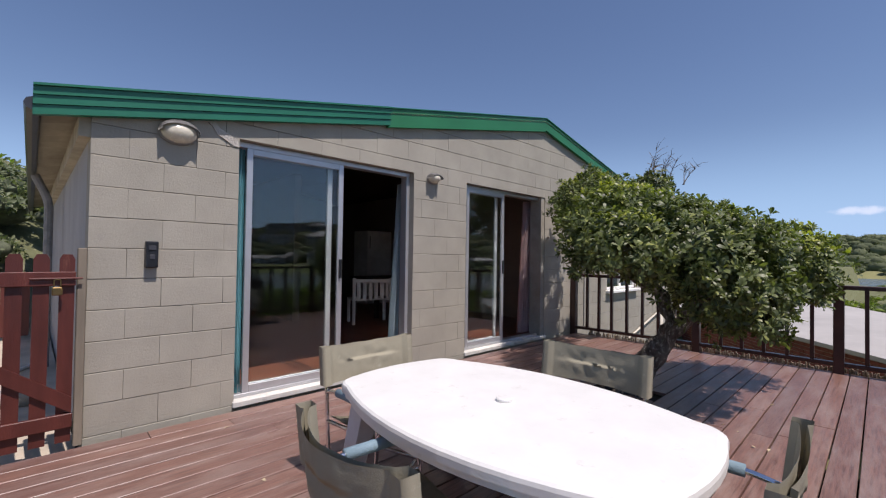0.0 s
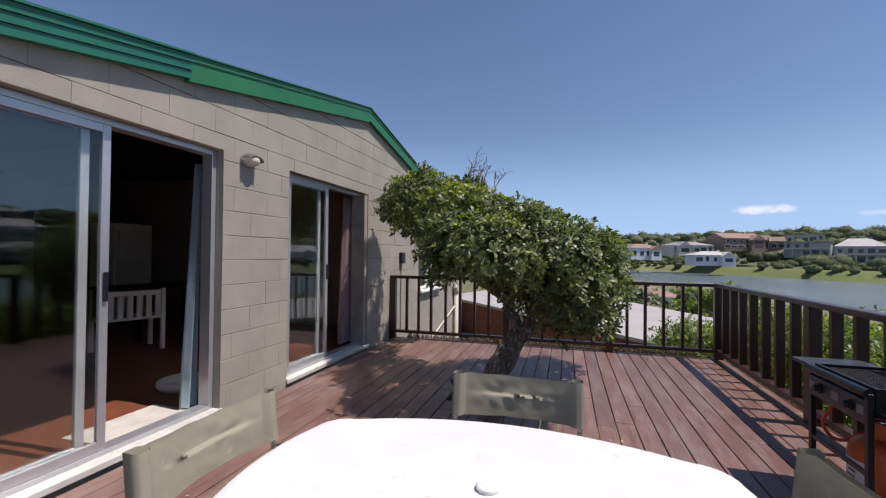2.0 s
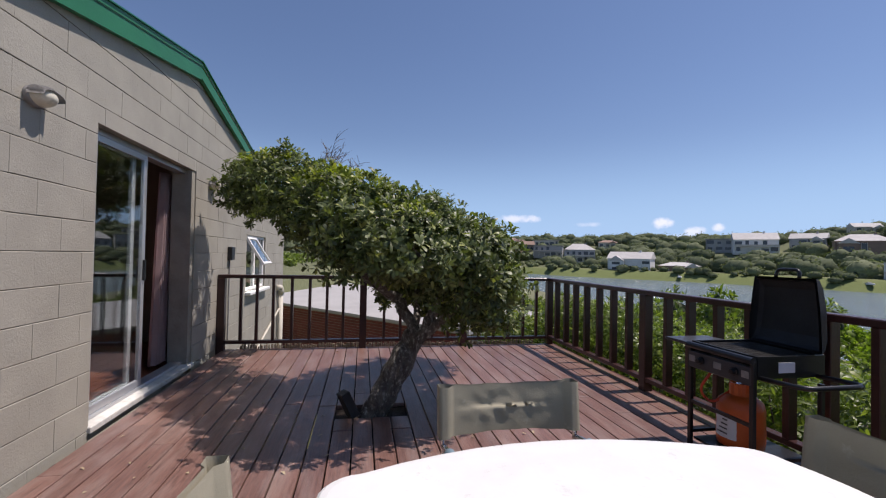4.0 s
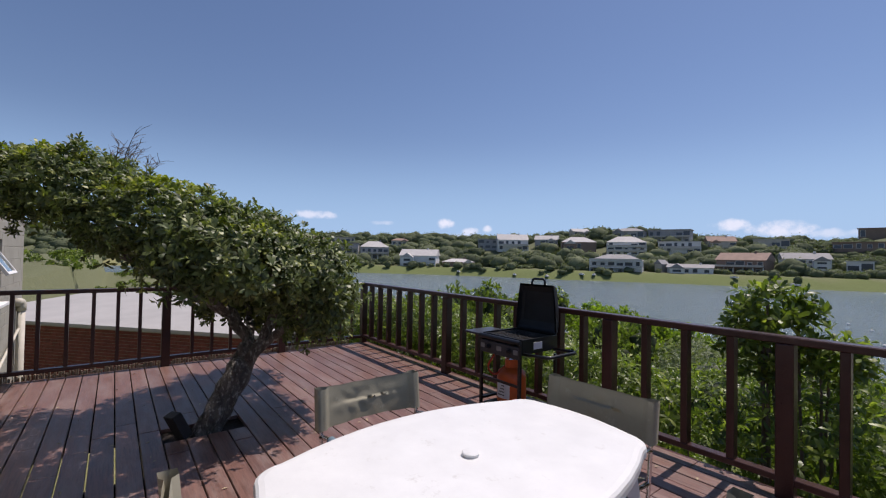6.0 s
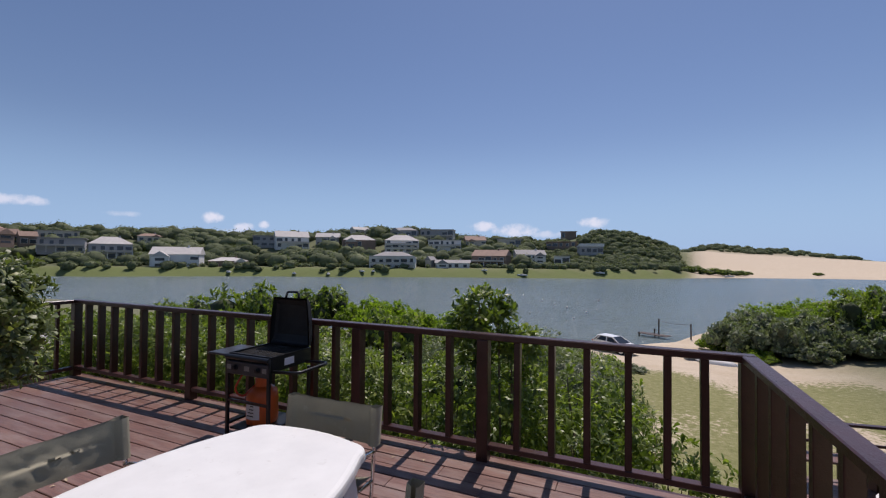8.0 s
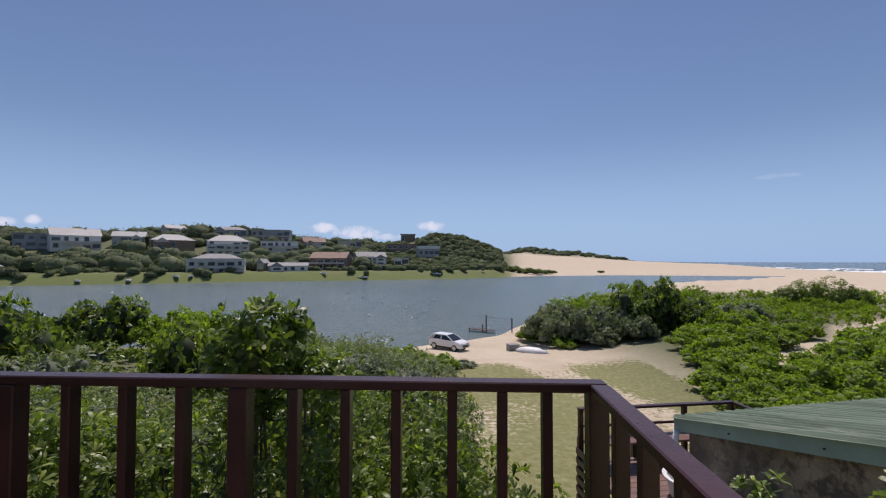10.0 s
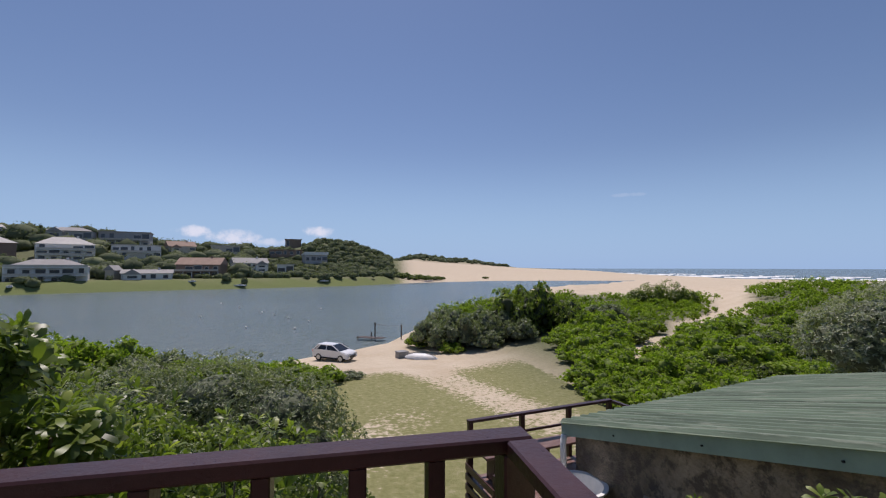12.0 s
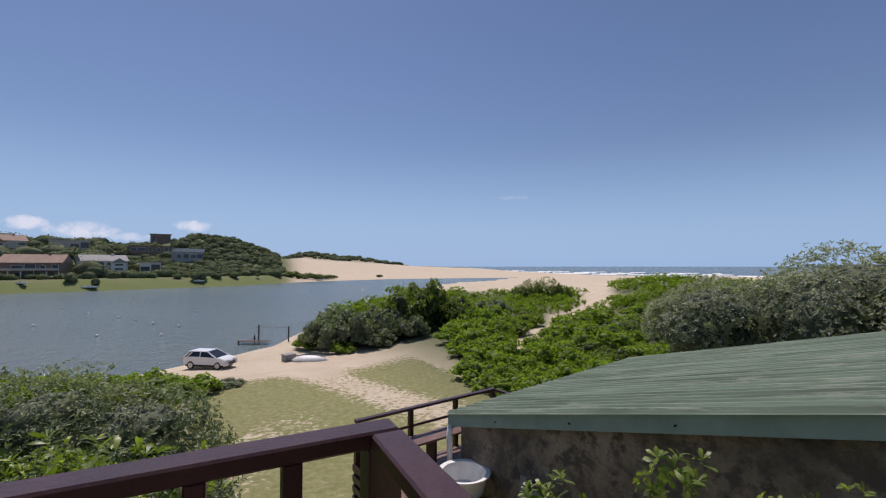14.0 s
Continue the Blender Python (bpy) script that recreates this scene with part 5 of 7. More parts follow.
# hedge along the railing, a run of shrubs of one kind
HED = "dense glossy-leaved green hedge shrub below the deck railing"
for k, (x, y, top, w) in enumerate(((7.6, -5.6, 1.0, 0.75), (6.7, -5.35, 1.0, 0.7), (5.8, -5.3, 1.02, 0.7), (4.9, -5.25, 1.0, 0.7), (4.0, -5.3, 0.93, 0.7), (3.1, -5.25, 0.9, 0.68), (2.3, -5.25, 0.86, 0.62),
                                    (1.55, -5.25, 0.80, 0.6), (0.75, -5.3, 0.66, 0.55), (0.1, -5.4, 0.35, 0.45), (5.2, -6.6, 0.85, 0.9), (3.4, -6.5, 0.75, 0.9), (7.2, -6.8, 0.9, 0.9), (7.25, -4.4, 0.72, 0.5), (8.2, -4.9, 0.6, 0.6), (0.72, -5.95, 0.9, 0.34), (0.1, -6.35, 0.55, 0.5), (-0.2, -6.8, 0.2, 0.5))):
    h = top + (2.38 if x > 1.0 else 2.62)
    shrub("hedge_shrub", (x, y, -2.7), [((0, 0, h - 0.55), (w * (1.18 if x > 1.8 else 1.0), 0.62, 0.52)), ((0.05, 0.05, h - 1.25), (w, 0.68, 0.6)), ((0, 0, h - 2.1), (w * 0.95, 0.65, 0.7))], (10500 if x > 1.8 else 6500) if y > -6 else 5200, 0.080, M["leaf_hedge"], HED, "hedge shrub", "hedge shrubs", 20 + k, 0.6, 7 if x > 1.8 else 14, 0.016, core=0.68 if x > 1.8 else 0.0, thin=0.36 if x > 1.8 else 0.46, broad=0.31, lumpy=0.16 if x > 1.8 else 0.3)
shrub("young_tree", (0.87, -5.35, -2.7), [((0.08, 0, 3.72), (0.31, 0.32, 0.25)), ((0.24, 0.05, 3.50), (0.26, 0.25, 0.2)), ((-0.30, 0.0, 3.42), (0.24, 0.25, 0.2)), ((0.1, 0.0, 3.28), (0.2, 0.2, 0.14))], 2500, 0.088, M["leaf_hedge"],
      "slender young tree with bright green leaves rising over the railing", "tree", seed=51, shell=0.45, stems=9, stem_r=0.022, thin=0.15)
for k, (x, y, top, r) in enumerate(((-0.55, -5.75, 0.05, 0.42), (-0.95, -6.0, -0.25, 0.4), (-0.2, -5.9, 0.15, 0.38))):
    h = top + 2.8
    shrub("sapling", (x, y, -2.8), [((0, 0, h - 0.3), (r, r, 0.35)), ((0.1, 0.1, h - 0.9), (r * 1.1, r, 0.5))], 1300, 0.08, M["leaf_hedge"], "sparse leafy sapling beside the hedge", "sapling", "saplings", 60 + k, 0.2, 7, 0.009)
# sprays of a shrub by the end railing
for k, (x, y, top, r) in enumerate(((-2.45, -5.45, 0.06, 0.30), (-3.05, -5.05, 0.27, 0.36), (-3.6, -4.7, 0.08, 0.4), (-4.2, -4.5, 0.0, 0.4), (-2.2, -4.3, -0.25, 0.4))):
    h = top + 2.6
    shrub("sapling", (x, y, -2.6), [((0, 0, h - 0.2), (r * 0.7, r * 0.7, 0.22)), ((0.05, 0.1, h - 0.55), (r, r, 0.3)), ((0, 0, h - 1.2), (r * 1.1, r * 1.1, 0.5))], 1300, 0.075, M["leaf_hedge"], "leafy green shrub tips growing beside the shed", "shrub", "saplings", 70 + k, 0.3, 7, 0.010)
# shrubs on the slope below the corner
SL = (("leaf_hedge", 2.6, -8.3, -1.2, 1.0), ("leaf_hedge", 4.2, -9.2, -0.9, 1.4), ("leaf_grey", 0.2, -12.0, -2.2, 0.9),
      ("leaf_hedge", 3.8, -11.8, -1.6, 1.5), ("leaf_grey", 6.5, -10, -0.7, 1.6), ("leaf_hedge", 1.5, -9.7, -0.8, 0.95), ("leaf_hedge", 0.7, -9.3, -1.35, 0.6), ("leaf_hedge", 2.7, -10.0, -0.5, 1.1), ("leaf_grey", 0.9, -13.2, -0.9, 1.5), ("leaf_grey", 2.4, -13.9, -0.65, 1.6), ("leaf_grey", 4.1, -13.6, -0.75, 1.6))
for k, (mt, x, y, top, r) in enumerate(SL):
    z = float(land(np.array(x), np.array(y))[0]) - 0.1
    h = top - z
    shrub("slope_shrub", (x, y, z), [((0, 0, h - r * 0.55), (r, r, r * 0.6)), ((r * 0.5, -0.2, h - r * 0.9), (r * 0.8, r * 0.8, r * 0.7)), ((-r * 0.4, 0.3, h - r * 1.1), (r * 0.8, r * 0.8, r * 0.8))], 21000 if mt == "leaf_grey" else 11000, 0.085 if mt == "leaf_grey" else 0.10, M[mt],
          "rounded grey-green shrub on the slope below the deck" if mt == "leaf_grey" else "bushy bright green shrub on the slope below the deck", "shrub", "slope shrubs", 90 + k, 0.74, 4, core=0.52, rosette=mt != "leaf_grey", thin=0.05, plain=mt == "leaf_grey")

# ---- dune scrub, river bank and hillside shrubs ----
SEEDS = []
for k, (mt, lab) in enumerate((("leaf_dune", "dense bright green shrub on the dunes"), ("leaf_dune", "dense bright green shrub on the dunes"), ("leaf_grey", "grey-leaved coastal shrub on sandy ground"), ("leaf_grey", "grey-leaved coastal shrub on sandy ground"), ("leaf_hedge", "dark green coastal thicket on the bank"))):
    lumps = [((0, 0, 0.42), (0.82, 0.82, 0.5))]
    lr = random.Random(40 + k)
    for j in range(15):
        q, h = j * 2.4 + lr.uniform(-0.3, 0.3), 0.15 + 0.85 * j / 14
        e = 0.92 * math.sqrt(1 - (0.85 * h) ** 2)
        b = lr.uniform(0.24, 0.38)
        lumps.append(((e * math.cos(q), e * math.sin(q), 0.22 + 0.62 * h), (b, b, b * 0.8)))
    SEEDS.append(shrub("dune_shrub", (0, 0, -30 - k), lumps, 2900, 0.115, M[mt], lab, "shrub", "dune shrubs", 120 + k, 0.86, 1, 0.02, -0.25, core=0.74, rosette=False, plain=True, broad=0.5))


def plant(kind, x, y, size, tall=1.0, sink=0.1):
    z = float(land(np.array(x), np.array(y))[0])
    src = SEEDS[kind]
    ob = copy_thing(src, pose(x, y, z - sink, 0, 0, random.uniform(0, 360)))
    ob.scale = (size, size * random.uniform(0.9, 1.1), size * tall)
    return ob


rs = random.Random(11)
placed, far_dune = [], []
tries = 0
while len(placed) < 285 and tries < 9000:
    tries += 1
    dd, aa = 26 + 82 * rs.random() ** 1.4, rs.uniform(-78, -9)
    x, y = EYE[0] + dd * math.sin(radians(aa)), EYE[1] - dd * math.cos(radians(aa))
    z, bare, lush, scrub = (float(v) for v in land(np.array(x), np.array(y)))
    if dd < 43 and aa > -25.5:
        continue
    if dd > float(shore_near(np.array(aa))) - 5 or x > -9.5 - 0.10 * (-y - 25) or y > -13 or (x > -16 and y > -24) or (-46 < y < -20 and x > -13.2 + 0.5 * (y + 25)):
        continue
    if (48 < dd < 66 and abs(aa + 42.2) < 2.9) or (dd > 66 and abs(aa + 46.0) < 1.9):
        continue
    if scrub < 0.35 and x < -20:
        continue
    if (x > -22 and -41 < y < -30 and x > -17):
        continue
    s = rs.uniform(1.2, 2.1) * (1 + dd / 400)
    if any((x - px) ** 2 + (y - py) ** 2 < (0.45 * (s + ps)) ** 2 for px, py, ps in placed):
        continue
    placed.append((x, y, s))
    if dd > 62:
        far_dune.append((x, y, z - 0.1, s, rs.uniform(0.6, 0.85)))
        continue
    plant(rs.choice((0, 0, 1, 1, 1, 4) if (rs.random() < 0.86 or dd < 44) else (2, 3)), x, y, s, rs.uniform(0.6, 1.05))
# the thicket beside the boat, tall and grey with a dark clump behind
for kd, x, y, s, tl in ((2, -9.5, -47, 2.3, 1.35), (3, -12.5, -46.5, 2.6, 1.4), (2, -15.5, -47.5, 2.6, 1.35), (0, -8.0, -48.5, 1.5, 0.9), (3, -11, -50, 2.5, 1.4), (4, -18.5, -48, 2.6, 1.7), (4, -21.5, -50, 2.8, 1.75), (2, -14, -44.6, 1.7, 1.0), (0, -10.4, -44.6, 1.2, 0.8),
                        (4, -24, -47, 2.5, 1.3), (3, -17.5, -45, 1.9, 1.2), (1, -25, -42, 2.6, 1.1), (1, -22, -37, 2.4, 1.0), (0, -19.5, -33, 2.2, 0.95), (1, -17.5, -29, 2.0, 0.95), (0, -16.5, -25.5, 1.8, 0.95), (1, -20.5, -26.5, 2.2, 1.0),
                        (0, -16, -21.5, 1.7, 1.0), (1, -19, -20, 2.0, 1.1), (0, -14.5, -18, 1.5, 1.0), (1, -18, -15.5, 2.0, 1.1), (0, -12.6, -15.0, 1.3, 1.0)):
    plant(kd, x, y, s, tl)
# grey shrub rising behind the shed roof
for k, (x, y, top, r) in enumerate(((-13.6, -10.9, 0.9, 1.7), (-15.6, -8.4, 1.75, 2.3), (-15.0, -5.2, 2.3, 2.5), (-18.5, -10.0, 1.2, 2.4))):
    z = float(land(np.array(x), np.array(y))[0]) - 0.1
    h = top - z
    shrub("coastal_shrub", (x, y, z), [((0, 0, h - r * 0.5), (r, r, r * 0.55)), ((r * 0.5, -0.4, h - r * 0.8), (r * 0.75, r * 0.75, r * 0.6)), ((-r * 0.4, 0.5, h - r * 0.7), (r * 0.8, r * 0.8, r * 0.6)), ((0.2, 0, h - r * 1.2), (r * 0.7, r * 0.7, r * 0.6))], 26000, 0.10, M["leaf_silver"],
          "large silvery grey-leaved shrub rising behind the shed", "shrub", "coastal shrubs", 150 + k, 0.86, 5, 0.03, -0.4, core=0.7, rosette=False, thin=0.1, plain=True)
# low green growth near the car, and along the near bank
for kd, x, y, s, tl in ((0, 1.5, -33.5, 1.6, 0.7), (1, 3.6, -34.5, 1.8, 0.75), (0, 5.8, -33.5, 2.0, 0.8), (2, -0.6, -34.8, 1.0, 0.5), (1, 8.5, -33, 2.2, 0.9), (2, 11.5, -34, 2.4, 1.0), (0, 15, -36, 2.6, 1.1), (1, 19, -35, 3.0, 1.2), (0, 24, -38, 3.0, 1.2), (4, 30, -38, 3.4, 1.3), (4, 9, -26, 2.0, 1.2), (4, 12, -22, 2.4, 1.6),
                        (2, 16, -18, 2.6, 1.2), (4, 14, -12, 2.6, 1.3), (4, 18, -10, 2.4, 0.9), (4, 22, -22, 3.2, 1.5), (4, 26, -14, 3.2, 1.0), (2, 32, -6, 3.2, 0.8), (4, 30, -24, 3.4, 1.1), (4, 38, -14, 3.6, 1.2), (4, 9.4, -6.0, 0.9, 1.25), (4, 11.5, -8.0, 1.3, 1.1)):
    plant(kd, x, y, s, tl)
# thicket beyond the neighbour
far_hill = []
for k in range(46):
    x, y = rs.uniform(20, 85), rs.uniform(-34, 22)
    far_hill.append((x, y, float(land(np.array(x), np.array(y))[0]) - 0.1, rs.uniform(1.8, 3.2), rs.uniform(0.5, 0.85)))
for k in range(44):
    x, y = rs.uniform(60, 200), rs.uniform(-25, 55)
    far_hill.append((x, y, float(land(np.array(x), np.array(y))[0]) - 0.1, rs.uniform(2.2, 3.4), rs.uniform(0.4, 0.6)))


def thicket(name, bushes, per, size, material, label, seed):
    """Distant bushes that nobody could count, as one sheet of leaves."""
    g = np.random.default_rng(seed)
    got = []
    for x, y, z, s, tl in bushes:
        h = s * tl
        got.append(crown_points([((x, y, z + 0.55 * h), (s, s, 0.55 * h)), ((x + 0.55 * s, y + 0.2 * s, z + 0.4 * h), (0.6 * s, 0.6 * s, 0.45 * h)), ((x - 0.45 * s, y + 0.4 * s, z + 0.45 * h), (0.6 * s, 0.6 * s, 0.4 * h)),
                                 ((x, y - 0.55 * s, z + 0.35 * h), (0.65 * s, 0.5 * s, 0.4 * h))], per, g, 0.8, 0.1, -0.3))
    c, nn, al = (np.concatenate(v) for v in zip(*got))
    tagged(finish(name, leaf_mesh(name, c, nn, size, size * 0.6, g, ragged=0.6, along=al), material), label, "bushes", kind="stuff")


thicket("dune_thicket", far_dune, 800, 0.27, M["leaf_dune"], "dense bright green bushes covering the farther dunes", 301)
thicket("crest_thicket", [(-58 + dx, -71 + dy, -6.2, s, 1.8) for dx, dy, s in ((0, 0, 2.6), (2.8, -1.5, 2.4), (-2.4, 1.2, 1.9), (5.2, -2.2, 1.8))], 3200, 0.27, M["leaf_hedge"], "dark grey-green bushes on the crest of the dune", 303)
thicket("hill_thicket", far_hill, 800, 0.36, M["leaf_hedge"], "dark green bush on the hillside beyond the neighbour", 302)
# dark clumps at the foot of the far dune
for aa, e, s_ in ((-10.0, 14, 4.5), (-11.2, 18, 3.6), (-8.6, 22, 5.0), (-7.0, 26, 5.0), (-12.0, 24, 3.0), (-18.0, 30, 2.4)):
    dd = float(shore_far(np.array(aa))) + e
    plant(4, EYE[0] + dd * math.sin(radians(aa)), EYE[1] - dd * math.cos(radians(aa)), s_, 0.7)
# the slope beyond the gate
for kd, x, y, s, tl in ((2, -0.9, 11.2, 1.4, 0.9), (3, -2.2, 9.6, 1.2, 1.0), (0, -3.6, 12.0, 1.5, 1.0), (2, -0.7, 13.4, 1.5, 0.9), (1, -4.8, 9.0, 1.3, 1.0), (3, -1.2, 8.6, 0.8, 1.0), (0, -2.3, 14.0, 1.7, 0.9), (2, -6, 13, 1.8, 1.0), (1, -7, 8, 1.5, 1.0)):
    plant(kd, x, y, s, tl)
for s in SEEDS:
    for o in [*s.children_recursive, s]:
        bpy.data.objects.remove(o)

# far bank: one sheet of small tree clumps between the houses
g = np.random.default_rng(8)
HOUSES = []


def house(x, y, z, w, h, storeys, kind, wall_m, roof_m, balcony, turn):
    HOUSES.append((x, y, w))
    words = {"house_white": "white", "house_cream": "cream", "house_brown": "brown", "house_grey": "grey"}[wall_m]
    o = thing("house", (x, y, z), "%s %s-storey house with a %s roof across the river" % (words, ("one", "two", "three")[storeys - 1], {"gable": "gabled", "hip": "hipped", "flat": "flat", "mono": "sloping white"}[kind]), "house", "houses across the river", rz=turn)
    d = w * 0.62
    rh = {"gable": 0.36, "hip": 0.32, "flat": 0.06, "mono": 0.3}[kind] * h
    wh = h - rh
    part("wall", boxed(-w / 2, w / 2, -d / 2, d / 2, -1.2, wh), M[wall_m], o)
    bm = bmesh.new()
    ov = 0.5
    X, Y = w / 2 + ov, d / 2 + ov
    if kind == "flat":
        box(bm, -X, X, -Y, Y, wh, h)
    else:
        rx = {"gable": X, "hip": X * 0.4, "mono": X}[kind]
        ry = Y if kind == "mono" else 0.0
        v = [bm.verts.new(p) for p in ((-X, -Y, wh), (X, -Y, wh), (X, Y, wh), (-X, Y, wh), (-rx, -ry, h), (rx, -ry, h))]
        for fc in ((0, 1, 5, 4), (2, 3, 4, 5), (1, 2, 5), (3, 0, 4), (3, 2, 1, 0)):
            bm.faces.new([v[i] for i in fc])
    roof_ = part("roof", bm, M[roof_m], o)
    if kind in ("gable", "hip") and w > 12:
        part("chimney", boxed(w * 0.2, w * 0.2 + 0.8, -0.4, 0.4, wh + rh * 0.4, h + 0.7), M[wall_m], roof_)
    n = max(2, int(w / 3.4))
    sh = wh / storeys
    for s in range(storeys):
        for k in range(n):
            cx = -w / 2 + (k + 0.5) * w / n
            seed_ = (int(abs(x)) * 7 + k * 5 + s * 11) % 13
            if seed_ in (0, 5):
                continue
            ww, hh = w / n * (0.24, 0.36, 0.42, 0.2)[seed_ % 4], sh * (0.5, 0.42, 0.62)[seed_ % 3]
            for side in (-1,):
                y0 = -d / 2
                z0 = s * sh + sh * 0.22
                fr = part("window", boxed(cx - ww - 0.12, cx + ww + 0.12, y0 - 0.06, y0 - 0.005, z0 - 0.12, z0 + hh + 0.12), M["house_white"] if wall_m == "house_brown" else M[wall_m], o)
                part("pane", boxed(cx - ww, cx + ww, y0 - 0.10, y0 - 0.064, z0, z0 + hh), M["pane_far"], fr)
    if kind in ("gable", "hip") and not balcony and w > 11:
        # a lower wing with its own gable towards the river
        sg = 1 if int(abs(x)) % 2 else -1
        cx, hw_, wz = sg * w * 0.27, w * 0.17, wh * 0.82
        wing = part("wing", boxed(cx - hw_, cx + hw_, -d / 2 - 2.4, -d / 2 - 0.12, -1.4, wz), M[wall_m], o)
        bm = upright(bmesh.new(), [(cx - hw_ - 0.4, wz + 0.02), (cx + hw_ + 0.4, wz + 0.02), (cx, wz + hw_ * 0.75)], -d / 2 - 2.8, -0.2)
        part("wing_roof", bm, M[roof_m], wing)
        for s in range(storeys):
            part("pane", boxed(cx - hw_ * 0.55, cx + hw_ * 0.55, -d / 2 - 2.45, -d / 2 - 2.405, s * sh * 0.82 + 0.7, s * sh * 0.82 + sh * 0.62), M["pane_far"], wing)
    for s in range(balcony):
        zb = s * sh + (0.0 if s == 0 else 0.0)
        bal = part("balcony", boxed(-w / 2, w / 2, -d / 2 - 2.2, -d / 2 - 0.11, zb + sh - 0.3, zb + sh - 0.02), M[wall_m], o)
        for k in range(n + 1):
            cx = -w / 2 + 0.15 + k * (w - 0.3) / n
            part("column", boxed(cx - 0.13, cx + 0.13, -d / 2 - 2.15, -d / 2 - 1.9, zb, zb + sh - 0.3), M["house_white"], bal)
        part("balustrade", boxed(-w / 2, w / 2, -d / 2 - 2.2, -d / 2 - 2.1, zb + sh - 0.02, zb + sh + 0.75), M["house_cream"], bal)
    return o


house(307, -140, 10.3, 18.0, 5.0, 1, "flat", "house_cream", "tile_grey", 0, -106)
house(273, -127, 2.5, 18.7, 7.5, 2, "flat", "house_grey", "tile_grey", 1, -121)
house(239, -131, -0.9, 17.0, 11.4, 2, "hip", "house_grey", "tile_pale", 1, -113)
house(192, -134, -4.2, 19.5, 9.6, 2, "gable", "house_white", "tile_pale", 0, -137)
house(175, -147, -4.6, 15.5, 5.3, 1, "hip", "house_brown", "tile_pale", 0, -120)
house(311, -120, 6.2, 7.0, 9.1, 1, "gable", "house_brown", "tile_brown", 0, -91)
house(304, -125, 6.3, 7.2, 7.8, 1, "gable", "house_brown", "tile_brown", 0, -98)
house(271, -170, 9.4, 12.3, 5.4, 1, "hip", "house_cream", "tile_brown", 0, -122)
house(216, -208, 7.6, 13.3, 7.1, 2, "flat", "house_grey", "tile_grey", 0, -134)
house(198, -213, 6.6, 19.6, 11.0, 2, "gable", "house_white", "tile_pale", 1, -129)
house(183, -231, 9.1, 14.6, 8.1, 2, "gable", "house_grey", "tile_pale", 0, -151)
house(152, -221, 4.9, 19.2, 10.0, 1, "hip", "house_brown", "tile_pale", 0, -139)
house(185, -270, 17.6, 12.0, 6.4, 1, "gable", "house_cream", "tile_pale", 0, -120)
house(146, -269, 15.8, 19.4, 6.9, 1, "hip", "house_grey", "tile_grey", 0, -163)
house(128, -232, 4.4, 20.1, 10.7, 3, "hip", "house_white", "tile_pale", 2, -147)
house(106, -185, -4.6, 21.8, 8.8, 2, "hip", "house_white", "tile_grey", 2, -155)
house(127, -285, 12.7, 23.7, 8.9, 2, "flat", "house_grey", "tile_grey", 1, -164)
house(110, -257, 5.9, 20.8, 7.0, 2, "flat", "house_white", "tile_pale", 1, -153)
house(91, -196, -3.5, 5.1, 5.6, 1, "gable", "house_cream", "tile_grey", 0, -95)
house(80, -199, -3.7, 16.7, 4.1, 1, "gable", "house_white", "tile_grey", 0, -162)
house(98, -283, 8.2, 14.1, 8.5, 2, "gable", "house_cream", "tile_brown", 0, -146)
house(66, -219, -3.2, 18.1, 9.0, 2, "gable", "house_brown", "tile_brown", 1, -181)
house(78, -301, 10.1, 16.5, 5.1, 1, "flat", "house_cream", "tile_pale", 0, -165)
house(51, -243, -1.2, 16.3, 7.5, 2, "gable", "house_white", "tile_grey", 0, -156)
house(33, -243, -2.0, 8.1, 5.0, 1, "flat", "house_white", "tile_pale", 0, -172)
house(42, -345, 16.4, 11.4, 6.3, 1, "flat", "house_brown", "tile_brown", 0, -173)
house(21, -279, 4.7, 13.6, 6.1, 1, "mono", "house_grey", "house_white", 0, -162)
house(41, -302, 9.0, 19.7, 4.0, 1, "flat", "house_brown", "tile_brown", 0, -178)
house(22, -222, -5.8, 4.8, 1.8, 1, "flat", "house_white", "house_white", 0, -174)
house(265, -90, 5.8, 22.3, 8.6, 2, "gable", "house_brown", "tile_brown", 0, -69)
house(258, -65, 3.1, 21.4, 6.4, 1, "hip", "house_cream", "tile_grey", 0, -73)
house(245, -40, 0.7, 16.5, 7.2, 1, "hip", "house_white", "tile_brown", 0, -66)
house(233, -69, -1.6, 17.7, 5.7, 1, "hip", "house_white", "tile_pale", 0, -80)
house(58.9, -10.8, -6.2, 9.0, 3.9, 1, "hip", "house_white", "tile_brown", 0, -84)["label"] = "white bungalow with a red-brown tiled roof on the bank"

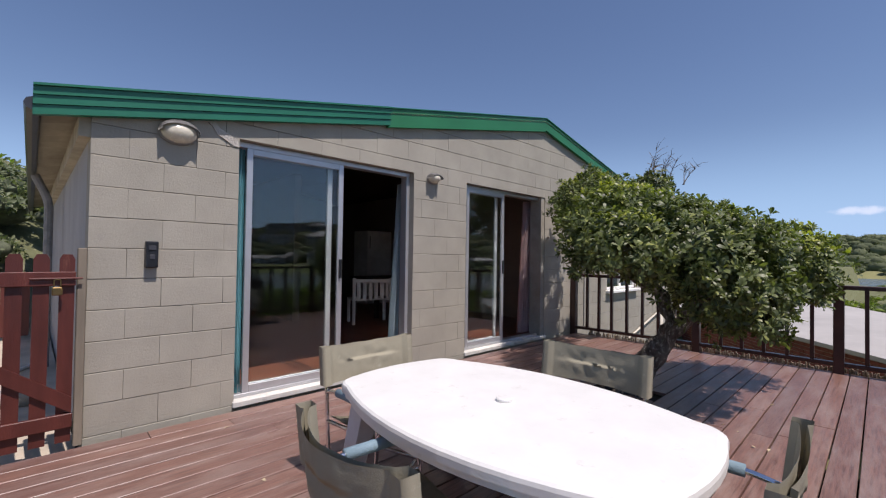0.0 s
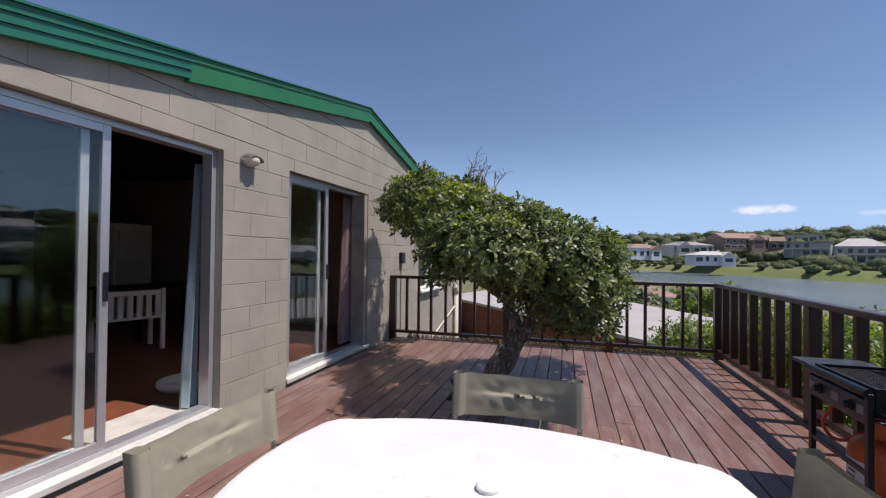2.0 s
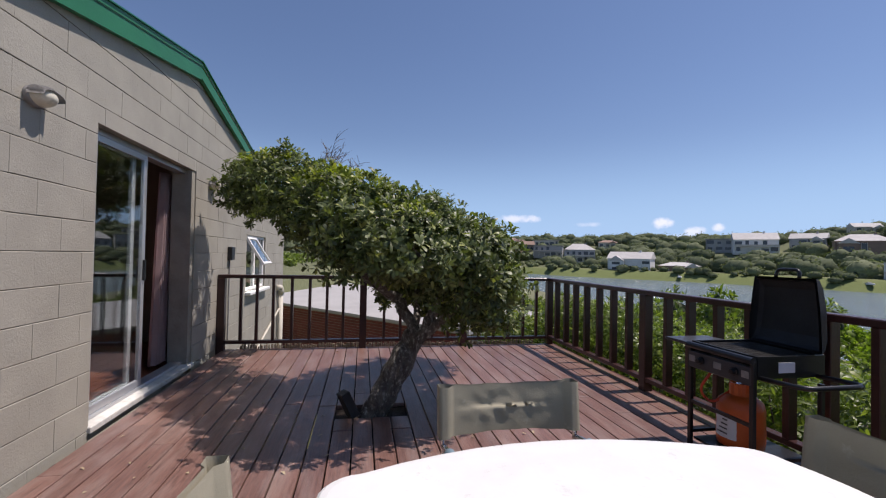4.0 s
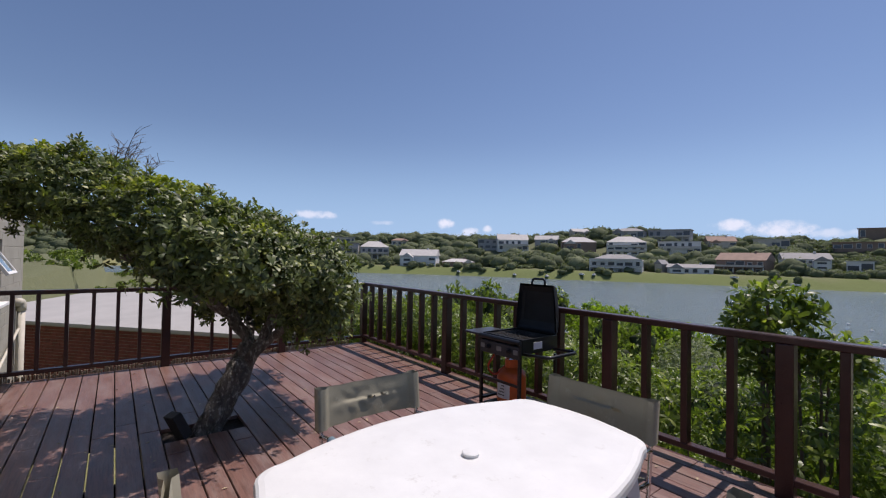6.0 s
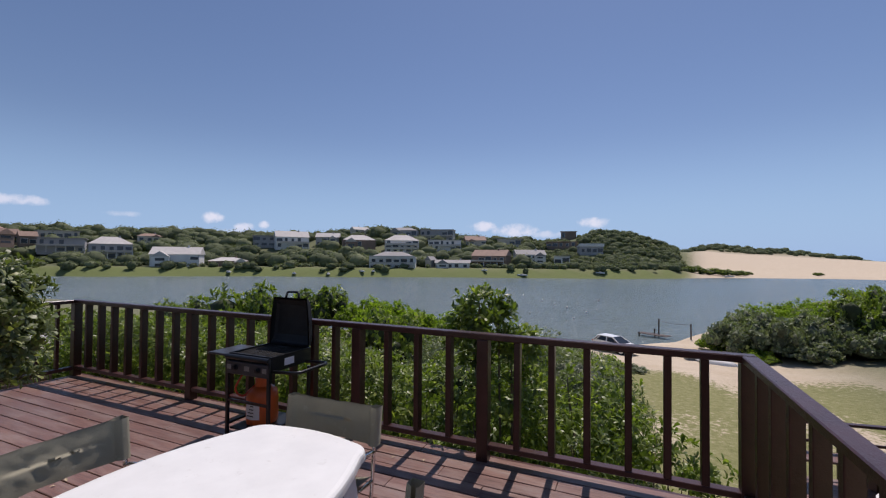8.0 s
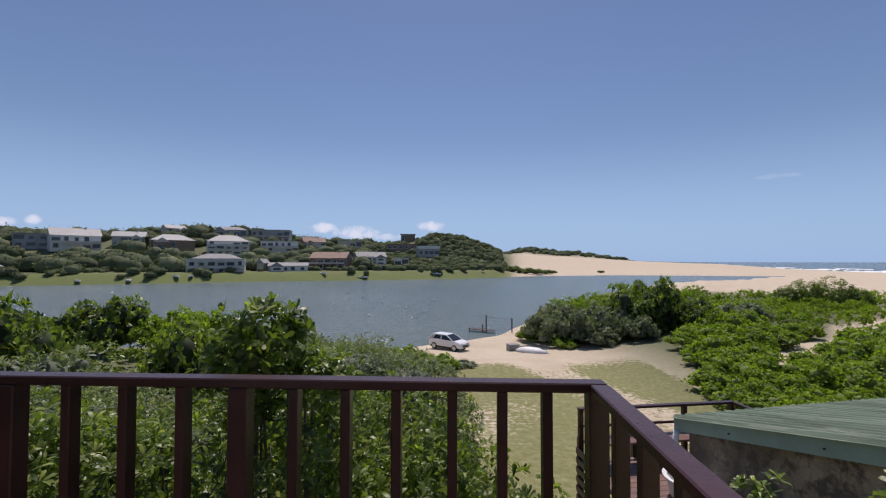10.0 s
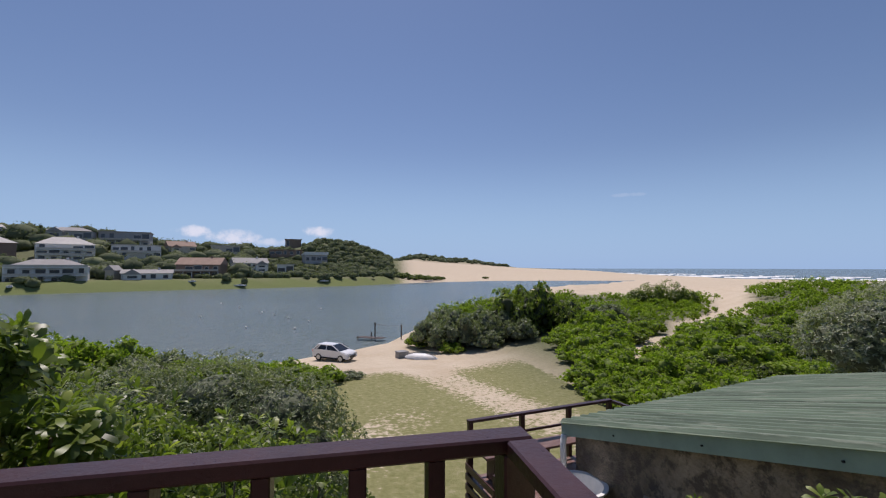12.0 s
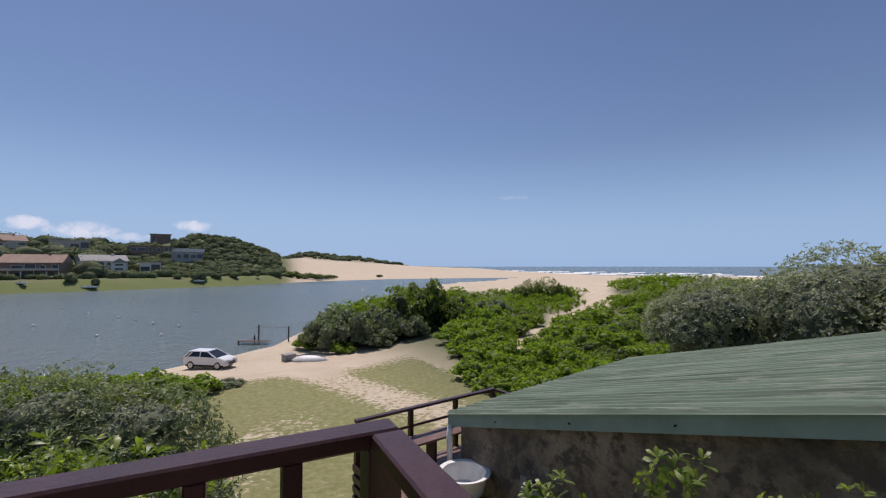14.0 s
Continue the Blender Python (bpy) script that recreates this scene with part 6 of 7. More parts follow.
ico = bmesh.new()
bmesh.ops.create_icosphere(ico, subdivisions=2, radius=1.0)
BALL = np.array([v.co[:] for v in ico.verts])
BALL_FACES = np.array([[v.index for v in f.verts] for f in ico.faces])
ico.free()
cs, ns, lens, mass, faces = [], [], [], [], []
n = 0
while n < 2800:
    on_dune, low_bush, spur = n >= 2100 and n < 2300, 1500 <= n < 2100, n >= 2300
    if on_dune:
        aa, e = g.uniform(-21, -5.5), g.uniform(470, 545)
    elif spur:
        aa, e = g.uniform(-5.5, 13), 22 + 150 * g.random()
    elif low_bush:
        aa, e = g.uniform(-6.8, 100), 4 + 45 * g.random()
    else:
        aa, e = g.uniform(-6.0, 108), 16 + 165 * g.random() ** 0.85
    dd = float(shore_far(np.array(aa))) + e
    x, y = EYE[0] + dd * math.sin(radians(aa)), EYE[1] - dd * math.cos(radians(aa))
    r = g.uniform(1.0, 2.2) if low_bush else g.uniform(2.4, 5.4) * (0.5 if aa < 12 else 1.0)
    r = g.uniform(2.5, 4.5) if on_dune else r
    blocked = False
    for hx, hy, hw in HOUSES:
        # keep the side that faces the river clear
        vx, vy = x - hx, y - hy
        towards = (-hx * vx - hy * vy) / math.hypot(hx, hy)
        across = abs(hx * vy - hy * vx) / math.hypot(hx, hy)
        if across < hw * 0.52 + r * 0.8 and -hw * 0.5 < towards < (7 if low_bush else 15):
            blocked = True
    if (blocked and not on_dune) or (low_bush and not on_dune and e < 16 and noise.noise(Vector((x / 16, y / 16, 3))) < (-0.15 if aa > 37 else 0.12)):
        if g.random() > 0.02:
            continue
        r = 0.8
    z = float(land(np.array(x), np.array(y))[0])
    size = np.array([r * g.uniform(0.9, 1.35), r * g.uniform(0.9, 1.35), r * g.uniform(0.62, 0.95)])
    mid = np.array([x, y, z + size[2] * 0.55])
    lump = np.array([1 + 0.30 * noise.noise(Vector(v * 1.8) + Vector((x, y, 0))) + 0.12 * noise.noise(Vector(v * 4.5) + Vector((x, y, 0))) for v in BALL])
    faces.append(BALL_FACES + len(mass) * len(BALL))
    mass.append(mid + BALL * size * 0.93 * lump[:, None])
    k = 46
    pick = g.integers(0, len(BALL), k)
    d = BALL[pick] + g.normal(0, 0.10, (k, 3))
    d[:, 2] = np.abs(d[:, 2])
    cs.append(mid + d * size * lump[pick][:, None] * g.uniform(0.92, 1.05, k)[:, None])
    ns.append(d + np.array([0, 0, 0.4]))
    lens.append(np.full(k, 0.5 + 0.12 * r))
    n += 1
lens = np.concatenate(lens)
far = finish("far_trees", leaf_mesh("far_trees", np.concatenate(cs), np.concatenate(ns), lens, lens * 0.8, g, ragged=0.45), M["leaf_far"])
tagged(far, "dark green coastal trees and bush covering the far hillside", "trees", kind="stuff")
me = bpy.data.meshes.new("far_crowns")
me.from_pydata(np.concatenate(mass).tolist(), [], np.concatenate(faces).tolist())
tagged(finish("far_crowns", me, M["leaf_far"], smooth=True), "rounded tree crowns massed on the far hillside", "trees", kind="stuff")
pine = thing("pine_tree", (88.5, -168, 8), "tall dark conifer standing above the far houses", "tree")
pine.location = (150.0, -252.0, 12.0)
part("trunk", tube(bmesh.new(), [(0, 0, -3), (0, 0, 11)], [0.4, 0.1], 6), M["twig"], pine)
c, nn, al = crown_points([((0, 0, 4.5), (2.4, 2.4, 1.6)), ((0, 0, 7.0), (1.9, 1.9, 1.5)), ((0, 0, 9.4), (1.2, 1.2, 1.6))], 500, g)
finish("crown", leaf_mesh("crown", c, nn, 1.0, 0.5, g), M["leaf_far"], pine)

# ---- shed below the deck ----
AX, AY, AZ = -4.12, -9.86, -1.17
U, V, RISE = Vector((-0.971, -0.240, 0)), Vector((-0.238, 0.971, 0)), 0.262
shed = thing("shed", (0, 0, 0), "low shed with a faded green ribbed roof and stained dark walls", "shed")


def shed_at(u, v, z=0.0):
    p = Vector((AX, AY, AZ)) + U * u + V * v
    return Vector((p.x, p.y, AZ + RISE * v + z))


bm = bmesh.new()
nu = 132
cols = []
for k in range(nu + 1):
    u = -0.12 + k * 6.7 / nu
    ph = k % 4
    rib = (0.0, 0.0, 0.05, 0.05)[ph]
    cols.append([bm.verts.new(shed_at(u, v, 0.04 + rib)) for v in (-0.12, 2.6, 2.6001, 5.0, 7.4)])
for a, b in zip(cols, cols[1:]):
    for j in range(4):
        bm.faces.new((a[j], b[j], b[j + 1], a[j + 1]))
sheet = part("roof", bm, M["shed_roof"], shed, "sun-faded green ribbed sheeting")
turn = Matrix.Rotation(math.atan2(-V.x, V.y), 4, "Z")
sheet.data.transform(turn.inverted())
sheet.matrix_local = turn


def slab(bm, u0, u1, v0, v1, lo, hi):
    """A board that follows the roof slope; lo and hi are heights against the roof line."""
    vs = [bm.verts.new(shed_at(u, v, h)) for h in (lo, hi) for u, v in ((u0, v0), (u1, v0), (u1, v1), (u0, v1))]
    for fc in ((0, 1, 2, 3), (4, 5, 6, 7), (0, 1, 5, 4), (1, 2, 6, 5), (2, 3, 7, 6), (3, 0, 4, 7)):
        bm.faces.new([vs[i] for i in fc])
    return bm


part("barge_board", slab(bmesh.new(), -0.06, -0.02, -0.1, 7.4, -0.18, 0.035), M["shed_trim"], shed, "pale green painted barge board")
part("eave_board", slab(bmesh.new(), -0.02, 6.5, -0.1, -0.06, -0.18, 0.03), M["shed_trim"], shed)
bm = bmesh.new()
vs = []
for u, v in ((0.06, 0.1), (6.4, 0.1), (6.4, 7.2), (0.06, 7.2)):
    p = shed_at(u, v, -0.02)
    vs.append((bm.verts.new((p.x, p.y, -5.6)), bm.verts.new(p)))
for i in range(4):
    a, b = vs[i], vs[(i + 1) % 4]
    bm.faces.new((a[0], b[0], b[1], a[1]))
part("wall", bm, M["shed_wall"], shed, "rough dark stained concrete wall")
for k, v in enumerate((1.0, 2.3, 3.6)):
    bm = bmesh.new()
    lathe(bm, [(0.012, 0), (0.012, 0.02), (0.006, 0.024)], 8)
    p = shed_at(-0.06, v, -0.09)
    for q in bm.verts:
        q.co = Vector((p.x + q.co.z * 0.97, p.y + q.co.x, p.z + q.co.y))
    part("bolt", bm, M["iron"], shed)
p0, p1 = shed_at(-0.05, -0.06, -0.22), shed_at(-0.16, -0.1, -0.95)
tagged(part("downpipe", tube(bmesh.new(), rounded([shed_at(-0.07, -0.02, -0.16), shed_at(-0.12, 0.0, -0.28), shed_at(-0.20, 0.12, -1.0)], 0.05), 0.05, 10), M["white"], smooth=True), "white plastic downpipe at the shed corner", "downpipe")
tub = lathe(bmesh.new(), [(0.20, 0.0), (0.27, 0.02), (0.32, 0.26), (0.36, 0.27), (0.36, 0.29), (0.30, 0.28), (0.25, 0.04), (0.02, 0.035)], 26)
tubo = tagged(part("tub", tub, M["white"], smooth=False), "round white plastic tub on the lower deck", "tub")
tubo.location = (-3.96, -9.25, -2.13)
tubo.scale = (1.15, 1.15, 1.1)
pl = thing("garden_screen", (-4.32, -8.0, -2.6), "weathered grey plank panel leaning on the shed wall", "panel")
for k in range(5):
    part("plank", boxed(-0.01, 0.015, -0.3 + k * 0.12, -0.19 + k * 0.12, 0, 1.05 - 0.05 * k, 0.003), M["lamp_body"], pl)
pl.rotation_euler = (0, radians(-6), radians(14))

# ---- lower deck with bench and rails ----
low = thing("lower_deck", (-2.64, -10.45, -2.15), "lower timber deck with dark rails and a built-in bench", "deck", rz=190)
for k in range(14):
    part("deck_board", boxed(-0.05, 1.3 if k < 9 else 3.2, -2.0 + k * 0.145, -1.86 + k * 0.145, -0.04, 0.0, 0.004), M["deck"], low)
for z in (0.93, 0.62, 0.34):
    part("rail", boxed(-0.05, 3.15, 0.03 if z > 0.9 else 0.045, 0.13 if z > 0.9 else 0.075, z - 0.045, z, 0.004), M["rail"], low)
for x in (0.0, 1.05, 2.1, 3.1):
    part("post", boxed(x - 0.04, x + 0.04, 0.045, 0.125, -2.9, 0.885), M["rail"], low)
part("bench_seat", boxed(0.05, 2.5, -0.42, -0.03, 0.42, 0.46, 0.005), M["deck"], low)
for x in (0.25, 1.3, 2.3):
    part("bench_leg", boxed(x - 0.03, x + 0.03, -0.36, -0.1, 0.0, 0.42), M["rail"], low)
for k in range(6):
    part("side_slat", boxed(-0.09, -0.06, -0.9, 0.1, -0.75 + k * 0.17, -0.64 + k * 0.17, 0.003), M["rail"], low)
for y in (-0.85, 0.08):
    part("post", boxed(-0.06, 0.0, y - 0.04, y + 0.04, -2.8, 0.4), M["rail"], low)
for z in (0.93, 0.62):
    part("rail", boxed(3.2, 4.6, 0.04, 0.11, z - 0.045, z, m=pose(3.13, 0.06, 0, 0, 0, -88) @ Matrix.Translation((-3.15, -0.08, 0))), M["rail"], low)


# ---- car, boat, jetty and buoys ----
def car():
    x, y = 0.7, -43.4
    z = float(land(np.array(x), np.array(y))[0]) + 0.02
    c = thing("car", (x, y, z), "white sport utility car parked on the sandy bank", "car", rz=144)
    c.scale = (0.88, 0.88, 0.9)
    bm = bmesh.new()
    prof = [(-2.15, 0.35), (-2.22, 0.80), (-2.10, 1.12), (-1.0, 1.10), (0.95, 1.06), (1.6, 1.0), (2.02, 0.88), (2.2, 0.68), (2.22, 0.40), (2.0, 0.28), (-2.0, 0.28)]
    upright(bm, prof, -0.9, 0.9)
    bmesh.ops.bevel(bm, geom=bm.edges[:], offset=0.08, segments=2, affect="EDGES")
    body_ = part("body", bm, M["car_paint"], c)
    bm = bmesh.new()
    v = [bm.verts.new(p) for p in ((-2.1, -0.84, 1.05), (1.2, -0.84, 1.03), (1.2, 0.84, 1.03), (-2.1, 0.84, 1.05), (-1.55, -0.64, 1.50), (0.2, -0.64, 1.54), (0.2, 0.64, 1.54), (-1.55, 0.64, 1.50))]
    for fc in ((0, 1, 5, 4), (1, 2, 6, 5), (2, 3, 7, 6), (3, 0, 4, 7), (4, 5, 6, 7), (0, 3, 2, 1)):
        bm.faces.new([v[i] for i in fc])
    part("glasshouse", bm, M["car_glass"], c, "dark tinted windows")
    part("roof", boxed(-1.72, 0.2, -0.67, 0.67, 1.50, 1.58, 0.035), M["car_paint"], c)
    for s in (-1, 1):
        for x0, z0, x1, z1 in ((1.2, 1.03, 0.2, 1.54), (-0.45, 1.05, -0.5, 1.53), (-2.08, 1.05, -1.6, 1.51), (-1.75, 1.05, -1.35, 1.51)):
            part("pillar", tube(bmesh.new(), [(x0, 0.85 * s, z0), (x1, 0.65 * s, z1)], 0.055, 6), M["car_paint"], c)
        part("sill_cladding", boxed(-1.9, 1.95, 0.885 * s - 0.02, 0.885 * s + 0.03, 0.26, 0.42, 0.01), M["rubber"], c, "black plastic lower trim")
        part("headlight", boxed(2.02, 2.2, 0.5 * s - 0.22, 0.5 * s + 0.22, 0.72, 0.84, 0.03), M["alu"], c)
        part("tail_light", boxed(-2.235, -2.1, 0.7 * s - 0.14, 0.7 * s + 0.14, 0.85, 1.0, 0.02), M["red_hose"], c)
    part("grille", boxed(2.2, 2.262, -0.45, 0.45, 0.42, 0.66, 0.02), M["black"], c)
    for sx in (-1.35, 1.38):
        for s in (-1, 1):
            bm = bmesh.new()
            lathe(bm, [(0.24, -0.1), (0.34, -0.1), (0.36, -0.05), (0.36, 0.05), (0.34, 0.1), (0.24, 0.1)], 20)
            m_ = Matrix.Translation((sx, 0.83 * s, 0.35)) @ pose(0, 0, 0, 90)
            for v_ in bm.verts:
                v_.co = m_ @ v_.co
            wh = part("wheel", bm, M["rubber"], c)
            bm = bmesh.new()
            lathe(bm, [(0.23, -0.11), (0.23, 0.11), (0.05, 0.115)], 16)
            for v_ in bm.verts:
                v_.co = m_ @ v_.co
            part("rim", bm, M["alu"], wh)
    return c


car()
x, y = -7.0, -42.0
bt = thing("boat", (x, y, float(land(np.array(x), np.array(y))[0]) + 0.02), "white dinghy hull lying upturned on the sand", "boat", rz=150)
bm = bmesh.new()
rings = []
for k in range(13):
    t = -1 + 2 * k / 12
    w = 0.62 * (1 - abs(t) ** 2.4) + 0.02
    h = 0.42 * (1 - abs(t) ** 3) + 0.05
    rings.append([bm.verts.new((1.65 * t, w * math.cos(q), h * math.sin(q))) for q in (math.pi * j / 8 for j in range(9))])
for a, b in zip(rings, rings[1:]):
    for j in range(8):
        bm.faces.new((a[j], b[j], b[j + 1], a[j + 1]))
part("hull", bm, M["white"], bt, smooth=True)
part("keel", boxed(-1.4, 1.4, -0.02, 0.02, 0.36, 0.47), M["lamp_body"], bt)
part("gunwale", boxed(-1.3, 1.3, -0.60, -0.55, 0.0, 0.05, 0.01), M["lamp_body"], bt)
cr = thing("crate", (-5.4, -43.4, float(land(np.array(-5.4), np.array(-43.4))[0])), "grey box beside the upturned boat", "box", rz=20)
part("box_body", boxed(-0.5, 0.5, -0.4, 0.4, 0, 0.55, 0.03), M["lamp_body"], cr)
part("box_lid", boxed(-0.53, 0.53, -0.43, 0.43, 0.552, 0.62, 0.02), M["lamp_body"], cr)
jt = thing("jetty", (-3.2, -56.5, WATER_Z), "small weathered timber jetty at the water's edge", "jetty", rz=150)
for k in range(12):
    part("plank", boxed(-1.7 + k * 0.28, -1.45 + k * 0.28, -0.6, 0.6, 0.30, 0.36), M["dark_wood"], jt)
for sx, sy, h in ((0.2, 0.62, 2.1), (-0.3, 0.62, 0.9), (-1.5, -0.62, 0.5), (3.9, 0.2, 2.0)):
    part("pole", tube(bmesh.new(), [(sx, sy, -1.5), (sx, sy, h)], 0.08, 8), M["dark_wood"], jt)
part("pole_rope", tube(bmesh.new(), [(0.2, 0.62, 1.9), (2.0, 0.45, 1.75), (3.9, 0.2, 1.9)], 0.02, 5), M["dark_wood"], jt)
for k, (aa, dd) in enumerate(((10.5, 92), (9, 86), (7.4, 80), (6.6, 66), (13, 104), (15, 118), (5.0, 74), (12.2, 70), (3.5, 96), (17, 88))):
    bm = bmesh.new()
    bmesh.ops.create_icosphere(bm, subdivisions=2, radius=0.2)
    by = tagged(part("buoy", bm, M["white"], smooth=True), "small white mooring buoy afloat on the river", "buoy", "mooring buoys")
    by.location = (EYE[0] + dd * math.sin(radians(aa)), EYE[1] - dd * math.cos(radians(aa)), WATER_Z + 0.08)
for k, (aa, e, ln) in enumerate(((50.5, 3, 9), (43.0, 2, 5), (38.8, 2, 8), (34.5, 4, 5), (33, 4, 4), (18, 5, 4), (3.2, 4, 4), (-10.5, 8, 7), (13, 2, 5))):
    dd = float(shore_far(np.array(aa))) + e
    x, y = EYE[0] + dd * math.sin(radians(aa)), EYE[1] - dd * math.cos(radians(aa))
    b = thing("moored_boat", (x, y, max(WATER_Z, float(land(np.array(x), np.array(y))[0])) + 0.1), "small pale boat drawn up on the far bank", "boat", "boats on the far bank", rz=random.uniform(-30, 30) - aa + 180)
    bm = bmesh.new()
    prism(bm, [(-ln / 2, -0.7), (ln * 0.3, -0.7), (ln / 2, 0), (ln * 0.3, 0.7), (-ln / 2, 0.7)], 0.0, 0.5)
    part("hull", bm, M["house_white"], b)
    part("cabin", boxed(-ln * 0.14, ln * 0.08, -0.45, 0.45, 0.5, 0.8, 0.05), M["house_grey"], b)

# ---- neighbour beyond the end railing ----
nb = thing("neighbour_house", (14.35, -0.9, -0.62), "red brick neighbouring house with a pale flat-looking roof", "house", rz=40.5)
part("roof", upright(bmesh.new(), [(-5.6, 0.0), (4.6, 0.0), (4.6, 0.045), (-5.6, 0.045)], -0.35, 0.0), M["pale_roof"], nb)
bm = bmesh.new()
vs = [bm.verts.new(p) for p in ((-5.6, -3.4, 0.14), (4.6, -4.2, 0.46), (4.6, 0.4, 0.05), (-5.6, 0.4, 0.05), (-5.6, -3.4, 0.22), (4.6, -4.2, 0.54), (4.6, 0.4, 0.13), (-5.6, 0.4, 0.13))]
for fc in ((0, 1, 2, 3), (7, 6, 5, 4), (0, 1, 5, 4), (1, 2, 6, 5), (2, 3, 7, 6), (3, 0, 4, 7)):
    bm.faces.new([vs[i] for i in fc])
part("roof_slab", bm, M["pale_roof"], nb, "pale weathered roof surface")
part("wall", boxed(-5.45, 4.4, -4.0, 0.05, -3.2, -0.005), M["mortar"], nb)
verts, faces = [], []
for r in range(26):
    for k in range(46):
        x0 = -5.45 + k * 0.235 + (0.117 if r % 2 else 0)
        if x0 + 0.225 > 4.4:
            continue
        z0, d_ = -0.04 - (r + 1) * 0.085, 0.058 + rs.uniform(0, 0.006)
        i = len(verts)
        for yy in (0.045, d_):
            verts += [(x0, yy, z0), (x0 + 0.225, yy, z0), (x0 + 0.225, yy, z0 + 0.075), (x0, yy, z0 + 0.075)]
        faces += [(i + 4, i + 5, i + 6, i + 7), (i, i + 1, i + 5, i + 4), (i + 1, i + 2, i + 6, i + 5), (i + 2, i + 3, i + 7, i + 6), (i + 3, i, i + 4, i + 7)]
me = bpy.data.meshes.new("brickwork")
me.from_pydata(verts, [], faces)
tagged(finish("brickwork", me, M["brick_red"], nb, "red face bricks"), kind="stuff")
rd = thing("reed_screen", (6.16, 0, 0), "strip of weathered cut reed along the foot of the railing", "screen")
bm = bmesh.new()
for k in range(230):
    y = -0.25 - k * 0.0175
    tube(bm, [(rs.uniform(-0.006, 0.006), y, -0.55), (rs.uniform(-0.01, 0.01), y + rs.uniform(-0.008, 0.008), 0.05 + rs.uniform(-0.035, 0.02))], 0.0085, 5, True)
tagged(part("reeds", bm, M["reed"], rd), kind="stuff")
part("binding", boxed(-0.014, 0.014, -4.28, -0.24, -0.09, -0.075), M["dark_wood"], rd)

# ---- things on the house wall ----
def bulkhead(x, z, w, label):
    o = thing("wall_lamp", (x, 0.0, z), label, "wall lamp", "outdoor wall lamps")
    bm = bmesh.new()
    bmesh.ops.create_uvsphere(bm, u_segments=24, v_segments=14, radius=1.0)
    for v in bm.verts:
        v.co = Vector((v.co.x * w * 0.46, -0.03 + v.co.y * 0.075, v.co.z * w * 0.30))
    part("glass_bowl", bm, M["lamp_glass"], o, "cream ribbed glass", smooth=True)
    bm = lathe(bmesh.new(), [(1, 0), (1, 0.02), (0.9, 0.03)], 24)
    for v in bm.verts:
        v.co = Vector((v.co.x * w * 0.5, -0.001 - v.co.z, v.co.y * w * 0.34))
    part("base", bm, M["lamp_body"], o)
    # eyelid hood over the upper half
    bm = bmesh.new()
    rows = []
    for j in range(7):
        q = radians(8 + 14 * j)
        rows.append([bm.verts.new((w * 0.53 * math.cos(p) * (1 - 0.02 * j), -0.095 * math.sin(q) - 0.008, w * 0.36 * math.sin(p) * 1.0 * (0.55 + 0.45 * math.cos(q)) + 0.004)) for p in (radians(a) for a in range(-8, 189, 14))])
    for a, b in zip(rows, rows[1:]):
        for i in range(len(a) - 1):
            bm.faces.new((a[i], a[i + 1], b[i + 1], b[i]))
    bmesh.ops.solidify(bm, geom=bm.faces[:], thickness=0.006)
    part("hood", bm, M["lamp_body"], o, "grey cast hood", smooth=True)
    return o


tagged(part("plaster_patch", upright(bmesh.new(), [(0.66, 2.183), (0.72, 2.19), (0.75, 2.15), (0.88, 2.085), (0.892, 2.03), (0.85, 2.035), (0.80, 2.065), (0.735, 2.10), (0.70, 2.155)], -0.009, 0.004), M["block_patch"]), "rough smear of pale plaster on the block wall", "plaster patch")
bulkhead(0.48, 2.05, 0.245, "grey oval bulkhead wall lamp with a hood, on the block wall")
bulkhead(2.95, 2.065, 0.17, "small grey bulkhead lamp with cream glass between the doors")
bulkhead(5.72, 2.03, 0.2, "grey bulkhead lamp on the wall beside the tree")
sw = thing("door_bell", (0.335, 0, 1.185), "black plastic sensor box screwed to the block wall", "sensor")
part("housing", boxed(-0.037, 0.037, -0.05, -0.001, -0.09, 0.09, 0.008), M["black"], sw)
part("lens", boxed(-0.022, 0.022, -0.056, -0.0505, 0.03, 0.06, 0.002), M["steel_grey"], sw)
part("button", boxed(-0.015, 0.015, -0.056, -0.0505, -0.03, 0.0, 0.002), M["steel_grey"], sw)
jb = thing("junction_box", (6.47, 0, 1.22), "small black electrical box with a cable on the wall", "electrical box")
part("housing", boxed(-0.07, 0.07, -0.06, -0.001, -0.09, 0.09, 0.008), M["black"], jb)
part("cable", tube(bmesh.new(), [(0, -0.012, -0.09), (0, -0.012, -1.2)], 0.008, 6), M["lamp_body"], jb)
pp = thing("drain_pipe", (9.9, -0.07, 0), "pale plastic drain pipe with an elbow down the wall", "drain pipe")
part("pipe", tube(bmesh.new(), [(0, 0, -2.5), (0, 0, 0.35)], 0.055, 12), M["cream"], pp, smooth=True)
part("elbow", tube(bmesh.new(), rounded([(0, 0, 0.35), (0, 0, 0.5), (-0.12, 0.05, 0.5)], 0.06), 0.066, 12), M["cream"], pp, smooth=True)
part("branch", tube(bmesh.new(), [(-2.4, 0.04, -0.55), (-0.05, 0.02, 0.05)], 0.02, 8), M["cream"], pp, smooth=True)

